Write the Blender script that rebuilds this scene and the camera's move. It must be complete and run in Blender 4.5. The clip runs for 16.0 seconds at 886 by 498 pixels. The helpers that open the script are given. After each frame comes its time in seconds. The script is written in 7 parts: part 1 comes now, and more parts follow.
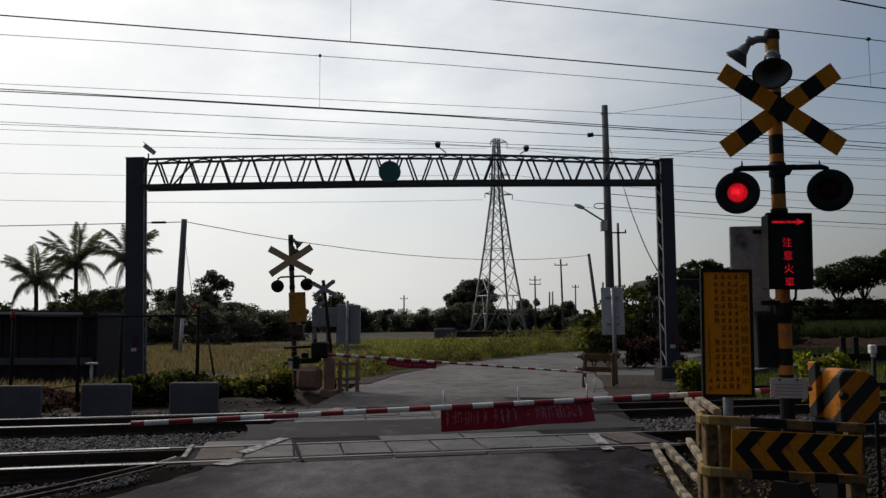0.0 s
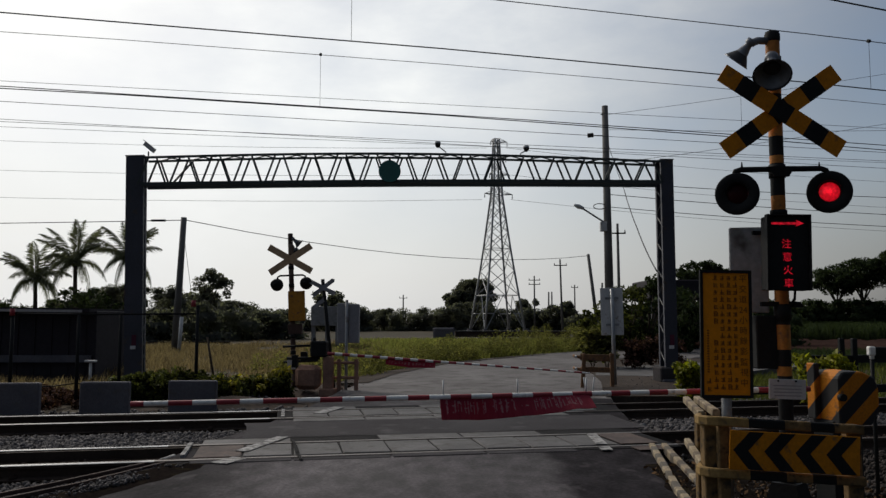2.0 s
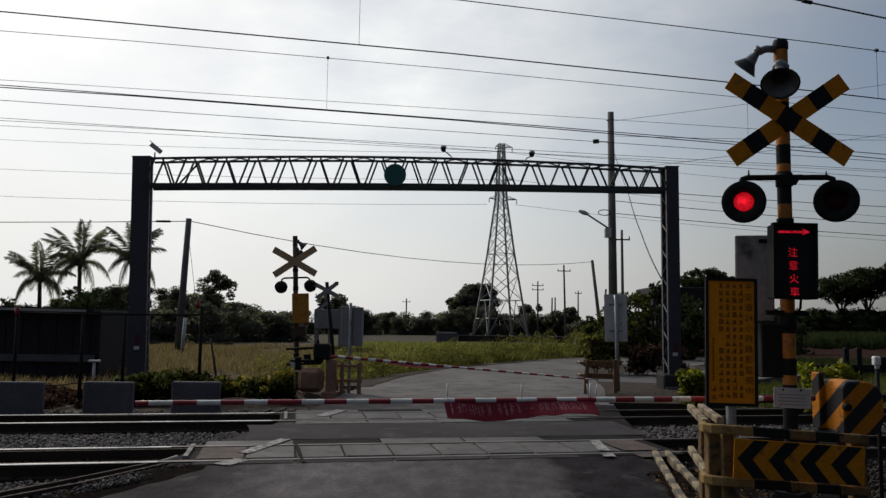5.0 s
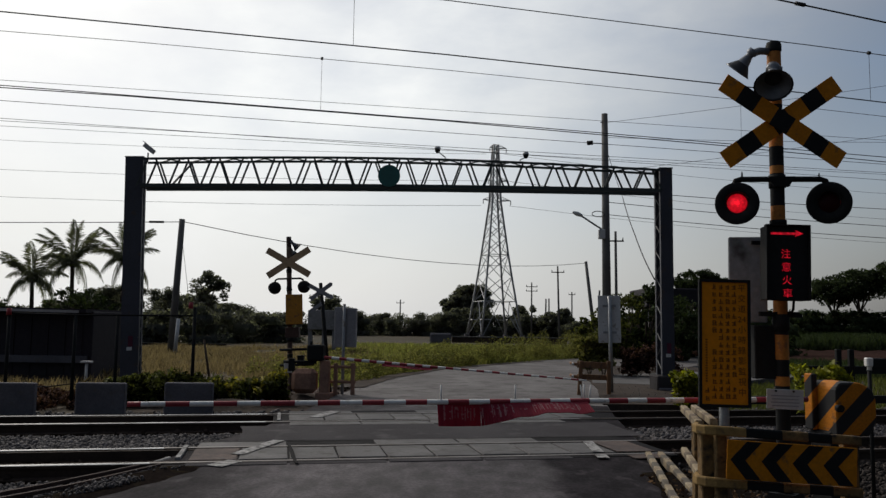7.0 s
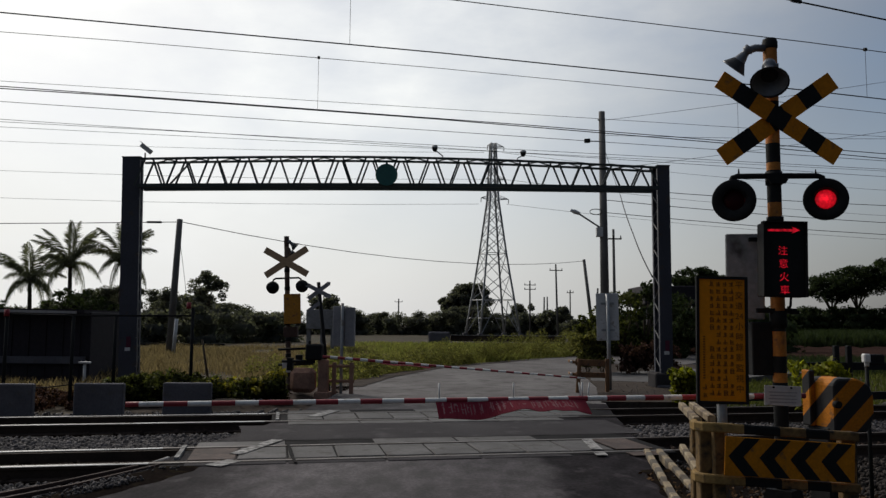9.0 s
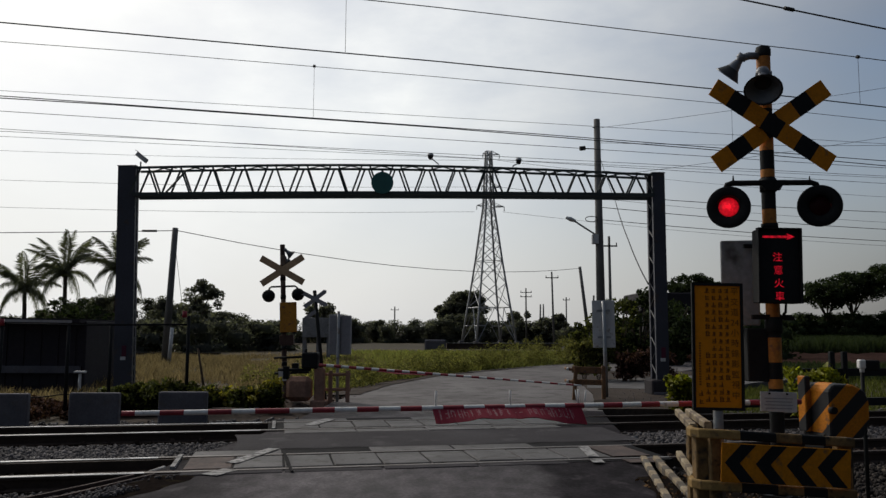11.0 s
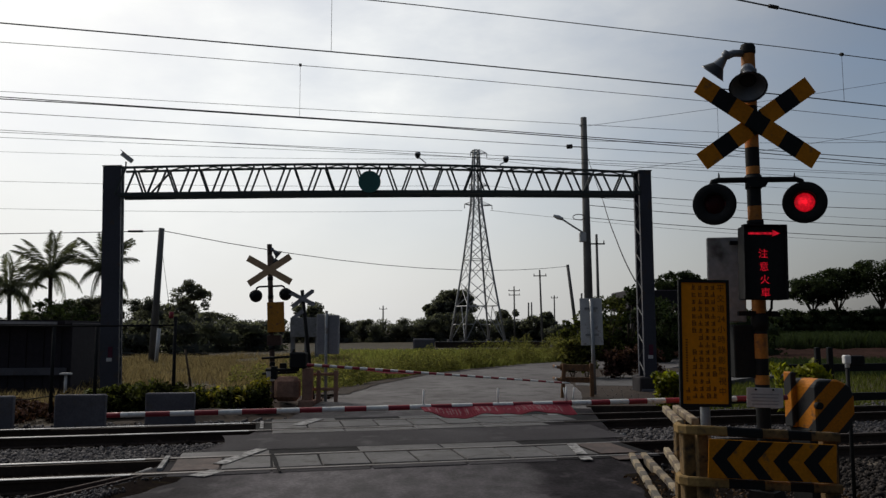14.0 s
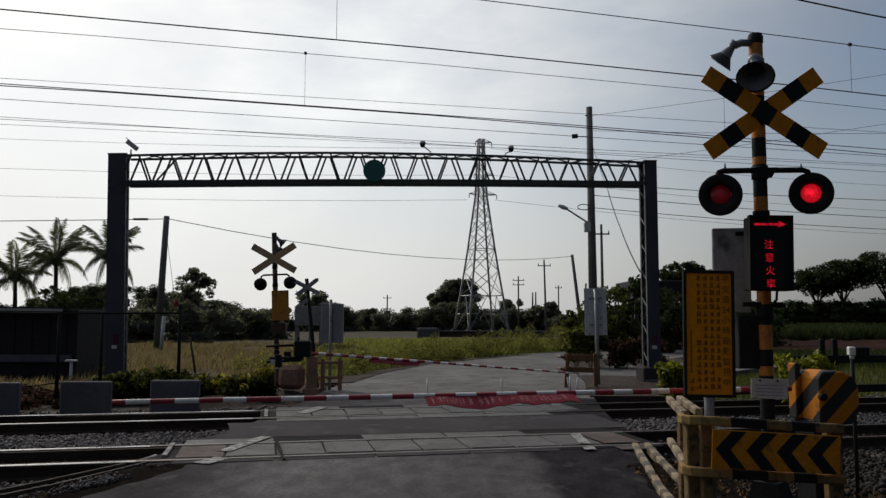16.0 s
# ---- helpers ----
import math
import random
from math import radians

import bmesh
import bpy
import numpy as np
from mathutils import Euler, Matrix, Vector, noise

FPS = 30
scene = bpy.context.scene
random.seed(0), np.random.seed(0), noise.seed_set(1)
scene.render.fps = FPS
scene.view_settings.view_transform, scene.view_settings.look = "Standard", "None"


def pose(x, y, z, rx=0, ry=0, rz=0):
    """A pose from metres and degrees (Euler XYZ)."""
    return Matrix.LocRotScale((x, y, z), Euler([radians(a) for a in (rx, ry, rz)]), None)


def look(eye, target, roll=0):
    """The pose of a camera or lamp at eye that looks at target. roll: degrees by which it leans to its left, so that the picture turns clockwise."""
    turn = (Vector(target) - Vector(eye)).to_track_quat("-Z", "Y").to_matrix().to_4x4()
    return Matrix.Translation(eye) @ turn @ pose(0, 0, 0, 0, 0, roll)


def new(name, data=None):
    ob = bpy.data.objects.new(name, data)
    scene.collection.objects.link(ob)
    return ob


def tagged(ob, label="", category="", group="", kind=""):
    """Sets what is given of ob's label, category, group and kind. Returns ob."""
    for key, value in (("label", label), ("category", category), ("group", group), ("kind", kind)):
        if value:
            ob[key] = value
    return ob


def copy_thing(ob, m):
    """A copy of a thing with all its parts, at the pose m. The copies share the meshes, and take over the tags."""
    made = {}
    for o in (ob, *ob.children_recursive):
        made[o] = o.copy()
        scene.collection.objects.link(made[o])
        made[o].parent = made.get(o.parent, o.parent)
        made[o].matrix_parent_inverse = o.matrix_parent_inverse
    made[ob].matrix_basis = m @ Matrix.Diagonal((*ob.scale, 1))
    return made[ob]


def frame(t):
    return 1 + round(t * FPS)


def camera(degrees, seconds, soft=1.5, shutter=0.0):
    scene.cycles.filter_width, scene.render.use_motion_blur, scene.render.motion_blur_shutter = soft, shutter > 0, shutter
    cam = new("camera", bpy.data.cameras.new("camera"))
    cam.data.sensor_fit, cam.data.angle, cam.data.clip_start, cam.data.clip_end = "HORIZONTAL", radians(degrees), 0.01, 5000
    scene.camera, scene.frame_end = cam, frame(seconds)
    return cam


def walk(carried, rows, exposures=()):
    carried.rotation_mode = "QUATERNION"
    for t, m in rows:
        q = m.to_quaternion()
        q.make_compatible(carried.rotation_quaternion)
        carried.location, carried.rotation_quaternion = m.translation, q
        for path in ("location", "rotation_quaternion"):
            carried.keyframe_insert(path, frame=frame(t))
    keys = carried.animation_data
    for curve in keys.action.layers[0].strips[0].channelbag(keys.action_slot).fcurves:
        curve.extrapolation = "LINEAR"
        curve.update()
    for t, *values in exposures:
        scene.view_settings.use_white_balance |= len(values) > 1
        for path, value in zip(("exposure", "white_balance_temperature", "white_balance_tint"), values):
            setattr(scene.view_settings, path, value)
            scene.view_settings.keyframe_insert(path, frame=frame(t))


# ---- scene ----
# ---- camera ----
cam = camera(58.49, 16.0, soft=1.4)


# one unit of the plan is 1.135 m: with it the rails lie at the narrow gauge of 1.067 m
SCALE = 1.135


def hold(x, y, z, turn, tilt, lean):
    """A pose of the carried camera: place, degrees to the left, up, and of lean."""
    a, b = radians(turn), radians(tilt)
    eye = Vector((x, y, z)) * SCALE
    return look(eye, eye + Vector((-math.sin(a) * math.cos(b), math.cos(a) * math.cos(b), math.sin(b))), lean)


walk(cam, [
    (0.0, hold(0.016, 0.005, 1.471, 0.20, 5.11, -0.28)),
    (0.5, hold(0.018, 0.001, 1.473, 0.12, 5.12, -0.18)),
    (1.0, hold(0.017, 0.001, 1.468, -0.17, 5.06, -0.25)),
    (1.5, hold(0.014, 0.004, 1.470, -0.05, 5.05, -0.05)),
    (2.0, hold(0.014, 0.000, 1.470, 0.16, 5.08, 0.02)),
    (2.5, hold(0.007, -0.006, 1.470, 0.17, 5.17, 0.47)),
    (3.0, hold(-0.000, -0.001, 1.468, 0.37, 5.05, 0.78)),
    (3.5, hold(-0.002, 0.001, 1.468, 0.48, 5.13, 0.79)),
    (4.0, hold(0.000, -0.004, 1.470, 0.50, 5.22, 0.80)),
    (6.5, hold(-0.003, -0.005, 1.470, 0.18, 5.52, 0.69)),
    (7.0, hold(0.000, 0.000, 1.470, 0.00, 5.47, 0.80)),
    (7.5, hold(0.002, 0.004, 1.470, -0.19, 5.44, 0.80)),
    (8.0, hold(0.004, 0.002, 1.466, -0.23, 5.52, 0.49)),
    (8.5, hold(0.000, -0.001, 1.465, -0.14, 5.36, 0.44)),
    (9.0, hold(0.005, -0.001, 1.468, -0.14, 5.38, 0.48)),
    (11.5, hold(0.004, -0.013, 1.466, -0.55, 6.00, 0.17)),
    (12.0, hold(0.009, -0.007, 1.469, -0.69, 5.99, 0.09)),
    (12.5, hold(0.006, -0.010, 1.469, -0.87, 6.03, -0.14)),
    (13.0, hold(0.013, -0.002, 1.469, -1.12, 6.02, -0.36)),
    (13.5, hold(0.009, -0.004, 1.466, -1.30, 6.01, -0.40)),
    (14.0, hold(0.012, -0.001, 1.465, -1.30, 5.86, -0.18)),
    (14.5, hold(0.011, -0.003, 1.466, -1.31, 5.68, -0.18)),
    (15.0, hold(0.012, 0.005, 1.467, -1.16, 5.28, -0.06)),
    (15.5, hold(0.005, 0.001, 1.463, -1.09, 5.20, 0.06)),
    (16.0, hold(0.010, 0.004, 1.465, -0.98, 5.09, 0.14)),
], exposures=[(0.0, 0.0, 6500, 10), (16.0, 0.0, 6500, 10)])

# ---- daylight: hazy sun ahead and to the left ----
SUN_TURN, SUN_HEIGHT = radians(-38), radians(38)
world = bpy.data.worlds.new("sky")
scene.world = world
world.use_nodes = True
wn, wl = world.node_tree.nodes, world.node_tree.links
wn.clear()
sky = wn.new("ShaderNodeTexSky")
sky.sky_type, sky.sun_disc = "NISHITA", False
sky.sun_elevation, sky.sun_rotation = SUN_HEIGHT, SUN_TURN
sky.air_density, sky.dust_density, sky.ozone_density, sky.altitude = 1.0, 1.6, 1.0, 0
w_coord = wn.new("ShaderNodeTexCoord")
SUN_WAY = Vector((math.sin(SUN_TURN) * math.cos(SUN_HEIGHT), math.cos(SUN_TURN) * math.cos(SUN_HEIGHT), math.sin(SUN_HEIGHT)))


def sky_node(kind, operation=None, **values):
    node = wn.new(kind)
    if operation:
        node.operation = operation
    for key, value in values.items():
        node.inputs[key.replace("_", " ")].default_value = value
    return node


# thin high cloud: brighter towards the sun, uneven, thicker near the horizon
w_dot = sky_node("ShaderNodeVectorMath", "DOT_PRODUCT")
w_dot.inputs[1].default_value = SUN_WAY
w_halo = sky_node("ShaderNodeMapRange", From_Min=0.40, From_Max=0.86, To_Min=1.9, To_Max=10.5)
w_halo.interpolation_type = "SMOOTHSTEP"
w_map = wn.new("ShaderNodeMapping")
w_map.inputs["Scale"].default_value = (1.0, 1.0, 2.4)
w_noise = sky_node("ShaderNodeTexNoise", Scale=2.6, Detail=8.0, Roughness=0.58)
w_veil = sky_node("ShaderNodeMapRange", From_Min=0.33, From_Max=0.70, To_Min=0.50, To_Max=0.97)
w_share = sky_node("ShaderNodeMapRange", From_Min=0.35, From_Max=0.85, To_Min=0.45, To_Max=1.0)
w_fac = sky_node("ShaderNodeMath", "MULTIPLY")
w_thick = sky_node("ShaderNodeMapRange", From_Min=0.33, From_Max=0.70, To_Min=0.88, To_Max=1.14)
w_bright = sky_node("ShaderNodeMath", "MULTIPLY")
w_away = sky_node("ShaderNodeMapRange", From_Min=-0.5, From_Max=0.36, To_Min=0.30, To_Max=1.0)
w_even = sky_node("ShaderNodeVectorMath", "SCALE")
w_tint = sky_node("ShaderNodeVectorMath", "SCALE")
w_tint.inputs[0].default_value = (0.992, 1.0, 0.968)
w_sep = wn.new("ShaderNodeSeparateXYZ")
w_low = sky_node("ShaderNodeMapRange", From_Min=0.0, From_Max=0.28, To_Min=0.85, To_Max=0.0)
w_low.interpolation_type = "SMOOTHSTEP"
w_haze = sky_node("ShaderNodeMapRange", From_Min=0.22, From_Max=0.70, To_Min=0.8, To_Max=8.4)
w_hazetint = sky_node("ShaderNodeVectorMath", "SCALE")
w_hazetint.inputs[0].default_value = (0.99, 1.0, 1.0)
w_cloud, w_all = wn.new("ShaderNodeMix"), wn.new("ShaderNodeMix")
w_cloud.data_type = w_all.data_type = "RGBA"
w_bg = wn.new("ShaderNodeBackground")
w_bg.inputs["Strength"].default_value = 0.093
w_out = wn.new("ShaderNodeOutputWorld")
for a, b in ((w_coord.outputs["Generated"], w_dot.inputs[0]), (w_coord.outputs["Generated"], w_map.inputs["Vector"]), (w_coord.outputs["Generated"], w_sep.inputs[0]),
             (w_dot.outputs["Value"], w_halo.inputs["Value"]), (w_dot.outputs["Value"], w_haze.inputs["Value"]), (w_map.outputs["Vector"], w_noise.inputs["Vector"]),
             (w_noise.outputs["Fac"], w_veil.inputs["Value"]), (w_noise.outputs["Fac"], w_thick.inputs["Value"]),
             (w_dot.outputs["Value"], w_away.inputs["Value"]), (w_halo.outputs["Result"], w_bright.inputs[0]), (w_thick.outputs["Result"], w_bright.inputs[1]), (w_bright.outputs[0], w_tint.inputs["Scale"]),
             (w_dot.outputs["Value"], w_share.inputs["Value"]), (w_veil.outputs["Result"], w_fac.inputs[0]), (w_share.outputs["Result"], w_fac.inputs[1]), (w_fac.outputs[0], w_cloud.inputs[0]), (sky.outputs["Color"], w_cloud.inputs[6]), (w_tint.outputs[0], w_cloud.inputs[7]),
             (w_sep.outputs["Z"], w_low.inputs["Value"]), (w_haze.outputs["Result"], w_hazetint.inputs["Scale"]),
             (w_low.outputs["Result"], w_all.inputs[0]), (w_cloud.outputs[2], w_all.inputs[6]), (w_hazetint.outputs[0], w_all.inputs[7]),
             (w_all.outputs[2], w_even.inputs[0]), (w_away.outputs["Result"], w_even.inputs["Scale"]), (w_even.outputs[0], w_bg.inputs["Color"]), (w_bg.outputs["Background"], w_out.inputs["Surface"])):
    wl.new(a, b)

sun = new("sun", bpy.data.lights.new("sun", "SUN"))
sun.data.energy, sun.data.angle, sun.data.color = 1.6, radians(10.0), (1.0, 0.93, 0.82)
sun.matrix_world = look(SUN_WAY * 60, (0, 0, 0))


# ---- materials ----
def surface(name, colour, other=None, rough=0.7, metal=0.0, grain=30.0, patch=2.5, mix=0.5, bump=0.25, stain=None, stained=0.0, leafy=0.0, island=False, vary=(0.55, 1.35)):
    """A procedural surface: two colours mixed by patches and grain, stains, relief. leafy: light that passes through."""
    m = bpy.data.materials.new(name)
    m.use_nodes = True
    n, k = m.node_tree.nodes, m.node_tree.links
    b = n["Principled BSDF"]
    b.inputs["Roughness"].default_value, b.inputs["Metallic"].default_value = rough, metal
    b.inputs["Specular IOR Level"].default_value = 0.5 if rough < 0.6 else 0.25 if rough < 0.9 else 0.06
    coord = n.new("ShaderNodeTexCoord")
    info = n.new("ShaderNodeObjectInfo")
    chance = info.outputs["Random"]
    if island:
        geo = n.new("ShaderNodeNewGeometry")
        chance = geo.outputs["Random Per Island"]
    shift = n.new("ShaderNodeMath")
    shift.operation = "MULTIPLY"
    shift.inputs[1].default_value = 37.0
    k.new(chance, shift.inputs[0])

    def field(scale, detail):
        t = n.new("ShaderNodeTexNoise")
        t.noise_dimensions = "4D"
        t.inputs["Scale"].default_value, t.inputs["Detail"].default_value = scale, detail
        k.new(coord.outputs["Object"], t.inputs["Vector"])
        k.new(shift.outputs[0], t.inputs["W"])
        return t.outputs["Fac"]

    def ramp(source, lo, hi):
        r = n.new("ShaderNodeMapRange")
        r.inputs["From Min"].default_value, r.inputs["From Max"].default_value = lo, hi
        k.new(source, r.inputs["Value"])
        return r.outputs["Result"]

    def blend(fac, a, c, kind="MIX"):
        x = n.new("ShaderNodeMix")
        x.data_type, x.blend_type = "RGBA", kind
        for socket, v in ((0, fac), (6, a), (7, c)):
            if isinstance(v, (int, float)):
                x.inputs[socket].default_value = v
            elif isinstance(v, tuple):
                x.inputs[socket].default_value = (*v, 1)
            else:
                k.new(v, x.inputs[socket])
        return x.outputs[2]

    other = other or tuple(c * (1 - 0.45 * mix) for c in colour)
    fine, wide = field(grain, 6.0), field(patch, 4.0)
    c = blend(ramp(wide, 0.32, 0.68), colour, other)
    dark = n.new("ShaderNodeMapRange")
    dark.inputs["From Min"].default_value, dark.inputs["From Max"].default_value = 0.25, 0.75
    dark.inputs["To Min"].default_value, dark.inputs["To Max"].default_value = 1 - 0.5 * mix, 1 + 0.3 * mix
    k.new(fine, dark.inputs["Value"])
    c = blend(1.0, c, dark.outputs["Result"], "MULTIPLY")
    if island:
        spread = n.new("ShaderNodeMapRange")
        spread.inputs["To Min"].default_value, spread.inputs["To Max"].default_value = vary
        k.new(chance, spread.inputs["Value"])
        c = blend(1.0, c, spread.outputs["Result"], "MULTIPLY")
    if stain:
        spots = ramp(field(patch * 3.1, 7.0), 0.62 - 0.25 * stained, 0.72 - 0.1 * stained)
        c = blend(spots, c, stain)
    k.new(c, b.inputs["Base Color"])
    r = n.new("ShaderNodeMapRange")
    r.inputs["To Min"].default_value, r.inputs["To Max"].default_value = max(0.05, rough - 0.15), min(1.0, rough + 0.15)
    k.new(wide, r.inputs["Value"])
    k.new(r.outputs["Result"], b.inputs["Roughness"])
    if bump:
        u = n.new("ShaderNodeBump")
        u.inputs["Strength"].default_value, u.inputs["Distance"].default_value = bump, 0.3 / grain
        k.new(fine, u.inputs["Height"])
        k.new(u.outputs["Normal"], b.inputs["Normal"])
    if leafy:
        t = n.new("ShaderNodeBsdfTranslucent")
        k.new(blend(1.0, c, (1.45, 1.5, 0.85), "MULTIPLY"), t.inputs["Color"])
        s = n.new("ShaderNodeMixShader")
        s.inputs[0].default_value = leafy
        k.new(b.outputs[0], s.inputs[1])
        k.new(t.outputs[0], s.inputs[2])
        k.new(s.outputs[0], n["Material Output"].inputs["Surface"])
    return m


def glowing(name, colour, strength, dim=None, peak=1.2):
    """A surface that gives off light, brighter in its middle."""
    m = bpy.data.materials.new(name)
    m.use_nodes = True
    n, k = m.node_tree.nodes, m.node_tree.links
    b = n["Principled BSDF"]
    b.inputs["Base Color"].default_value = (*[c * 0.3 for c in colour], 1)
    b.inputs["Roughness"].default_value = 0.3
    b.inputs["Emission Color"].default_value = (*colour, 1)
    b.inputs["Emission Strength"].default_value = strength
    if dim:
        coord, speckle = n.new("ShaderNodeTexCoord"), n.new("ShaderNodeTexNoise")
        speckle.inputs["Scale"].default_value = 28.0
        k.new(coord.outputs["Object"], speckle.inputs["Vector"])
        r = n.new("ShaderNodeMapRange")
        r.inputs["From Min"].default_value, r.inputs["From Max"].default_value = 0.35, 0.65
        r.inputs["To Min"].default_value, r.inputs["To Max"].default_value = strength * dim, strength * peak
        k.new(speckle.outputs["Fac"], r.inputs["Value"])
        k.new(r.outputs["Result"], b.inputs["Emission Strength"])
    return m


def lens_glow(name, power):
    """Red glass lit from behind: brightest round its middle, uneven, fading to its rim."""
    m = bpy.data.materials.new(name)
    m.use_nodes = True
    n, k = m.node_tree.nodes, m.node_tree.links
    b = n["Principled BSDF"]
    b.inputs["Base Color"].default_value = (0.05, 0.004, 0.006, 1)
    b.inputs["Roughness"].default_value = 0.35
    coord, size, spots = n.new("ShaderNodeTexCoord"), n.new("ShaderNodeVectorMath"), n.new("ShaderNodeTexNoise")
    size.operation = "LENGTH"
    spots.inputs["Scale"].default_value, spots.inputs["Detail"].default_value = 42.0, 2.0
    k.new(coord.outputs["Object"], size.inputs[0])
    k.new(coord.outputs["Object"], spots.inputs["Vector"])

    def reach(source, lo, hi, a, c):
        r = n.new("ShaderNodeMapRange")
        r.interpolation_type = "SMOOTHSTEP"
        for key, v in (("From Min", lo), ("From Max", hi), ("To Min", a), ("To Max", c)):
            r.inputs[key].default_value = v
        k.new(source, r.inputs["Value"])
        return r.outputs["Result"]

    half_deep = 0.11  # from the drum's axle to its faces
    fall = reach(size.outputs["Value"], (half_deep ** 2 + 0.035 ** 2) ** 0.5, (half_deep ** 2 + 0.080 ** 2) ** 0.5, 1.7, 0.12)
    uneven = reach(spots.outputs["Fac"], 0.36, 0.64, 0.7, 1.2)
    strength = n.new("ShaderNodeMath")
    strength.operation = "MULTIPLY"
    k.new(fall, strength.inputs[0])
    k.new(uneven, strength.inputs[1])
    whole = n.new("ShaderNodeMath")
    whole.operation = "MULTIPLY"
    whole.inputs[1].default_value = power
    k.new(strength.outputs[0], whole.inputs[0])
    k.new(whole.outputs[0], b.inputs["Emission Strength"])
    tint = n.new("ShaderNodeMix")
    tint.data_type = "RGBA"
    k.new(reach(strength.outputs[0], 0.6, 1.9, 0.0, 1.0), tint.inputs[0])
    tint.inputs[6].default_value, tint.inputs[7].default_value = (1.0, 0.008, 0.024, 1), (1.0, 0.085, 0.13, 1)
    k.new(tint.outputs[2], b.inputs["Emission Color"])
    return m


def hazard(name, axis, pitch):
    """Black and yellow paint in slanted stripes, rubbed and dirty."""
    m = surface(name, (0.58, 0.195, 0.005), (0.45, 0.145, 0.005), rough=0.7, grain=60, patch=5, mix=0.6, stain=(0.08, 0.06, 0.04), stained=0.1)
    n, k = m.node_tree.nodes, m.node_tree.links
    b = n["Principled BSDF"]
    link = b.inputs["Base Color"].links[0]
    source = link.from_socket
    coord, dot = n.new("ShaderNodeTexCoord"), n.new("ShaderNodeVectorMath")
    dot.operation = "DOT_PRODUCT"
    dot.inputs[1].default_value = axis
    k.new(coord.outputs["Object"], dot.inputs[0])
    share = n.new("ShaderNodeMath")
    share.operation = "MULTIPLY"
    share.inputs[1].default_value = 1 / pitch
    k.new(dot.outputs["Value"], share.inputs[0])
    fold = n.new("ShaderNodeMath")
    fold.operation = "FRACT"
    k.new(share.outputs[0], fold.inputs[0])
    step = n.new("ShaderNodeMapRange")
    step.inputs["From Min"].default_value, step.inputs["From Max"].default_value = 0.49, 0.51
    k.new(fold.outputs[0], step.inputs["Value"])
    x = n.new("ShaderNodeMix")
    x.data_type = "RGBA"
    k.new(step.outputs["Result"], x.inputs[0])
    k.new(source, x.inputs[6])
    x.inputs[7].default_value = (0.02, 0.02, 0.022, 1)
    k.new(x.outputs[2], b.inputs["Base Color"])
    return m


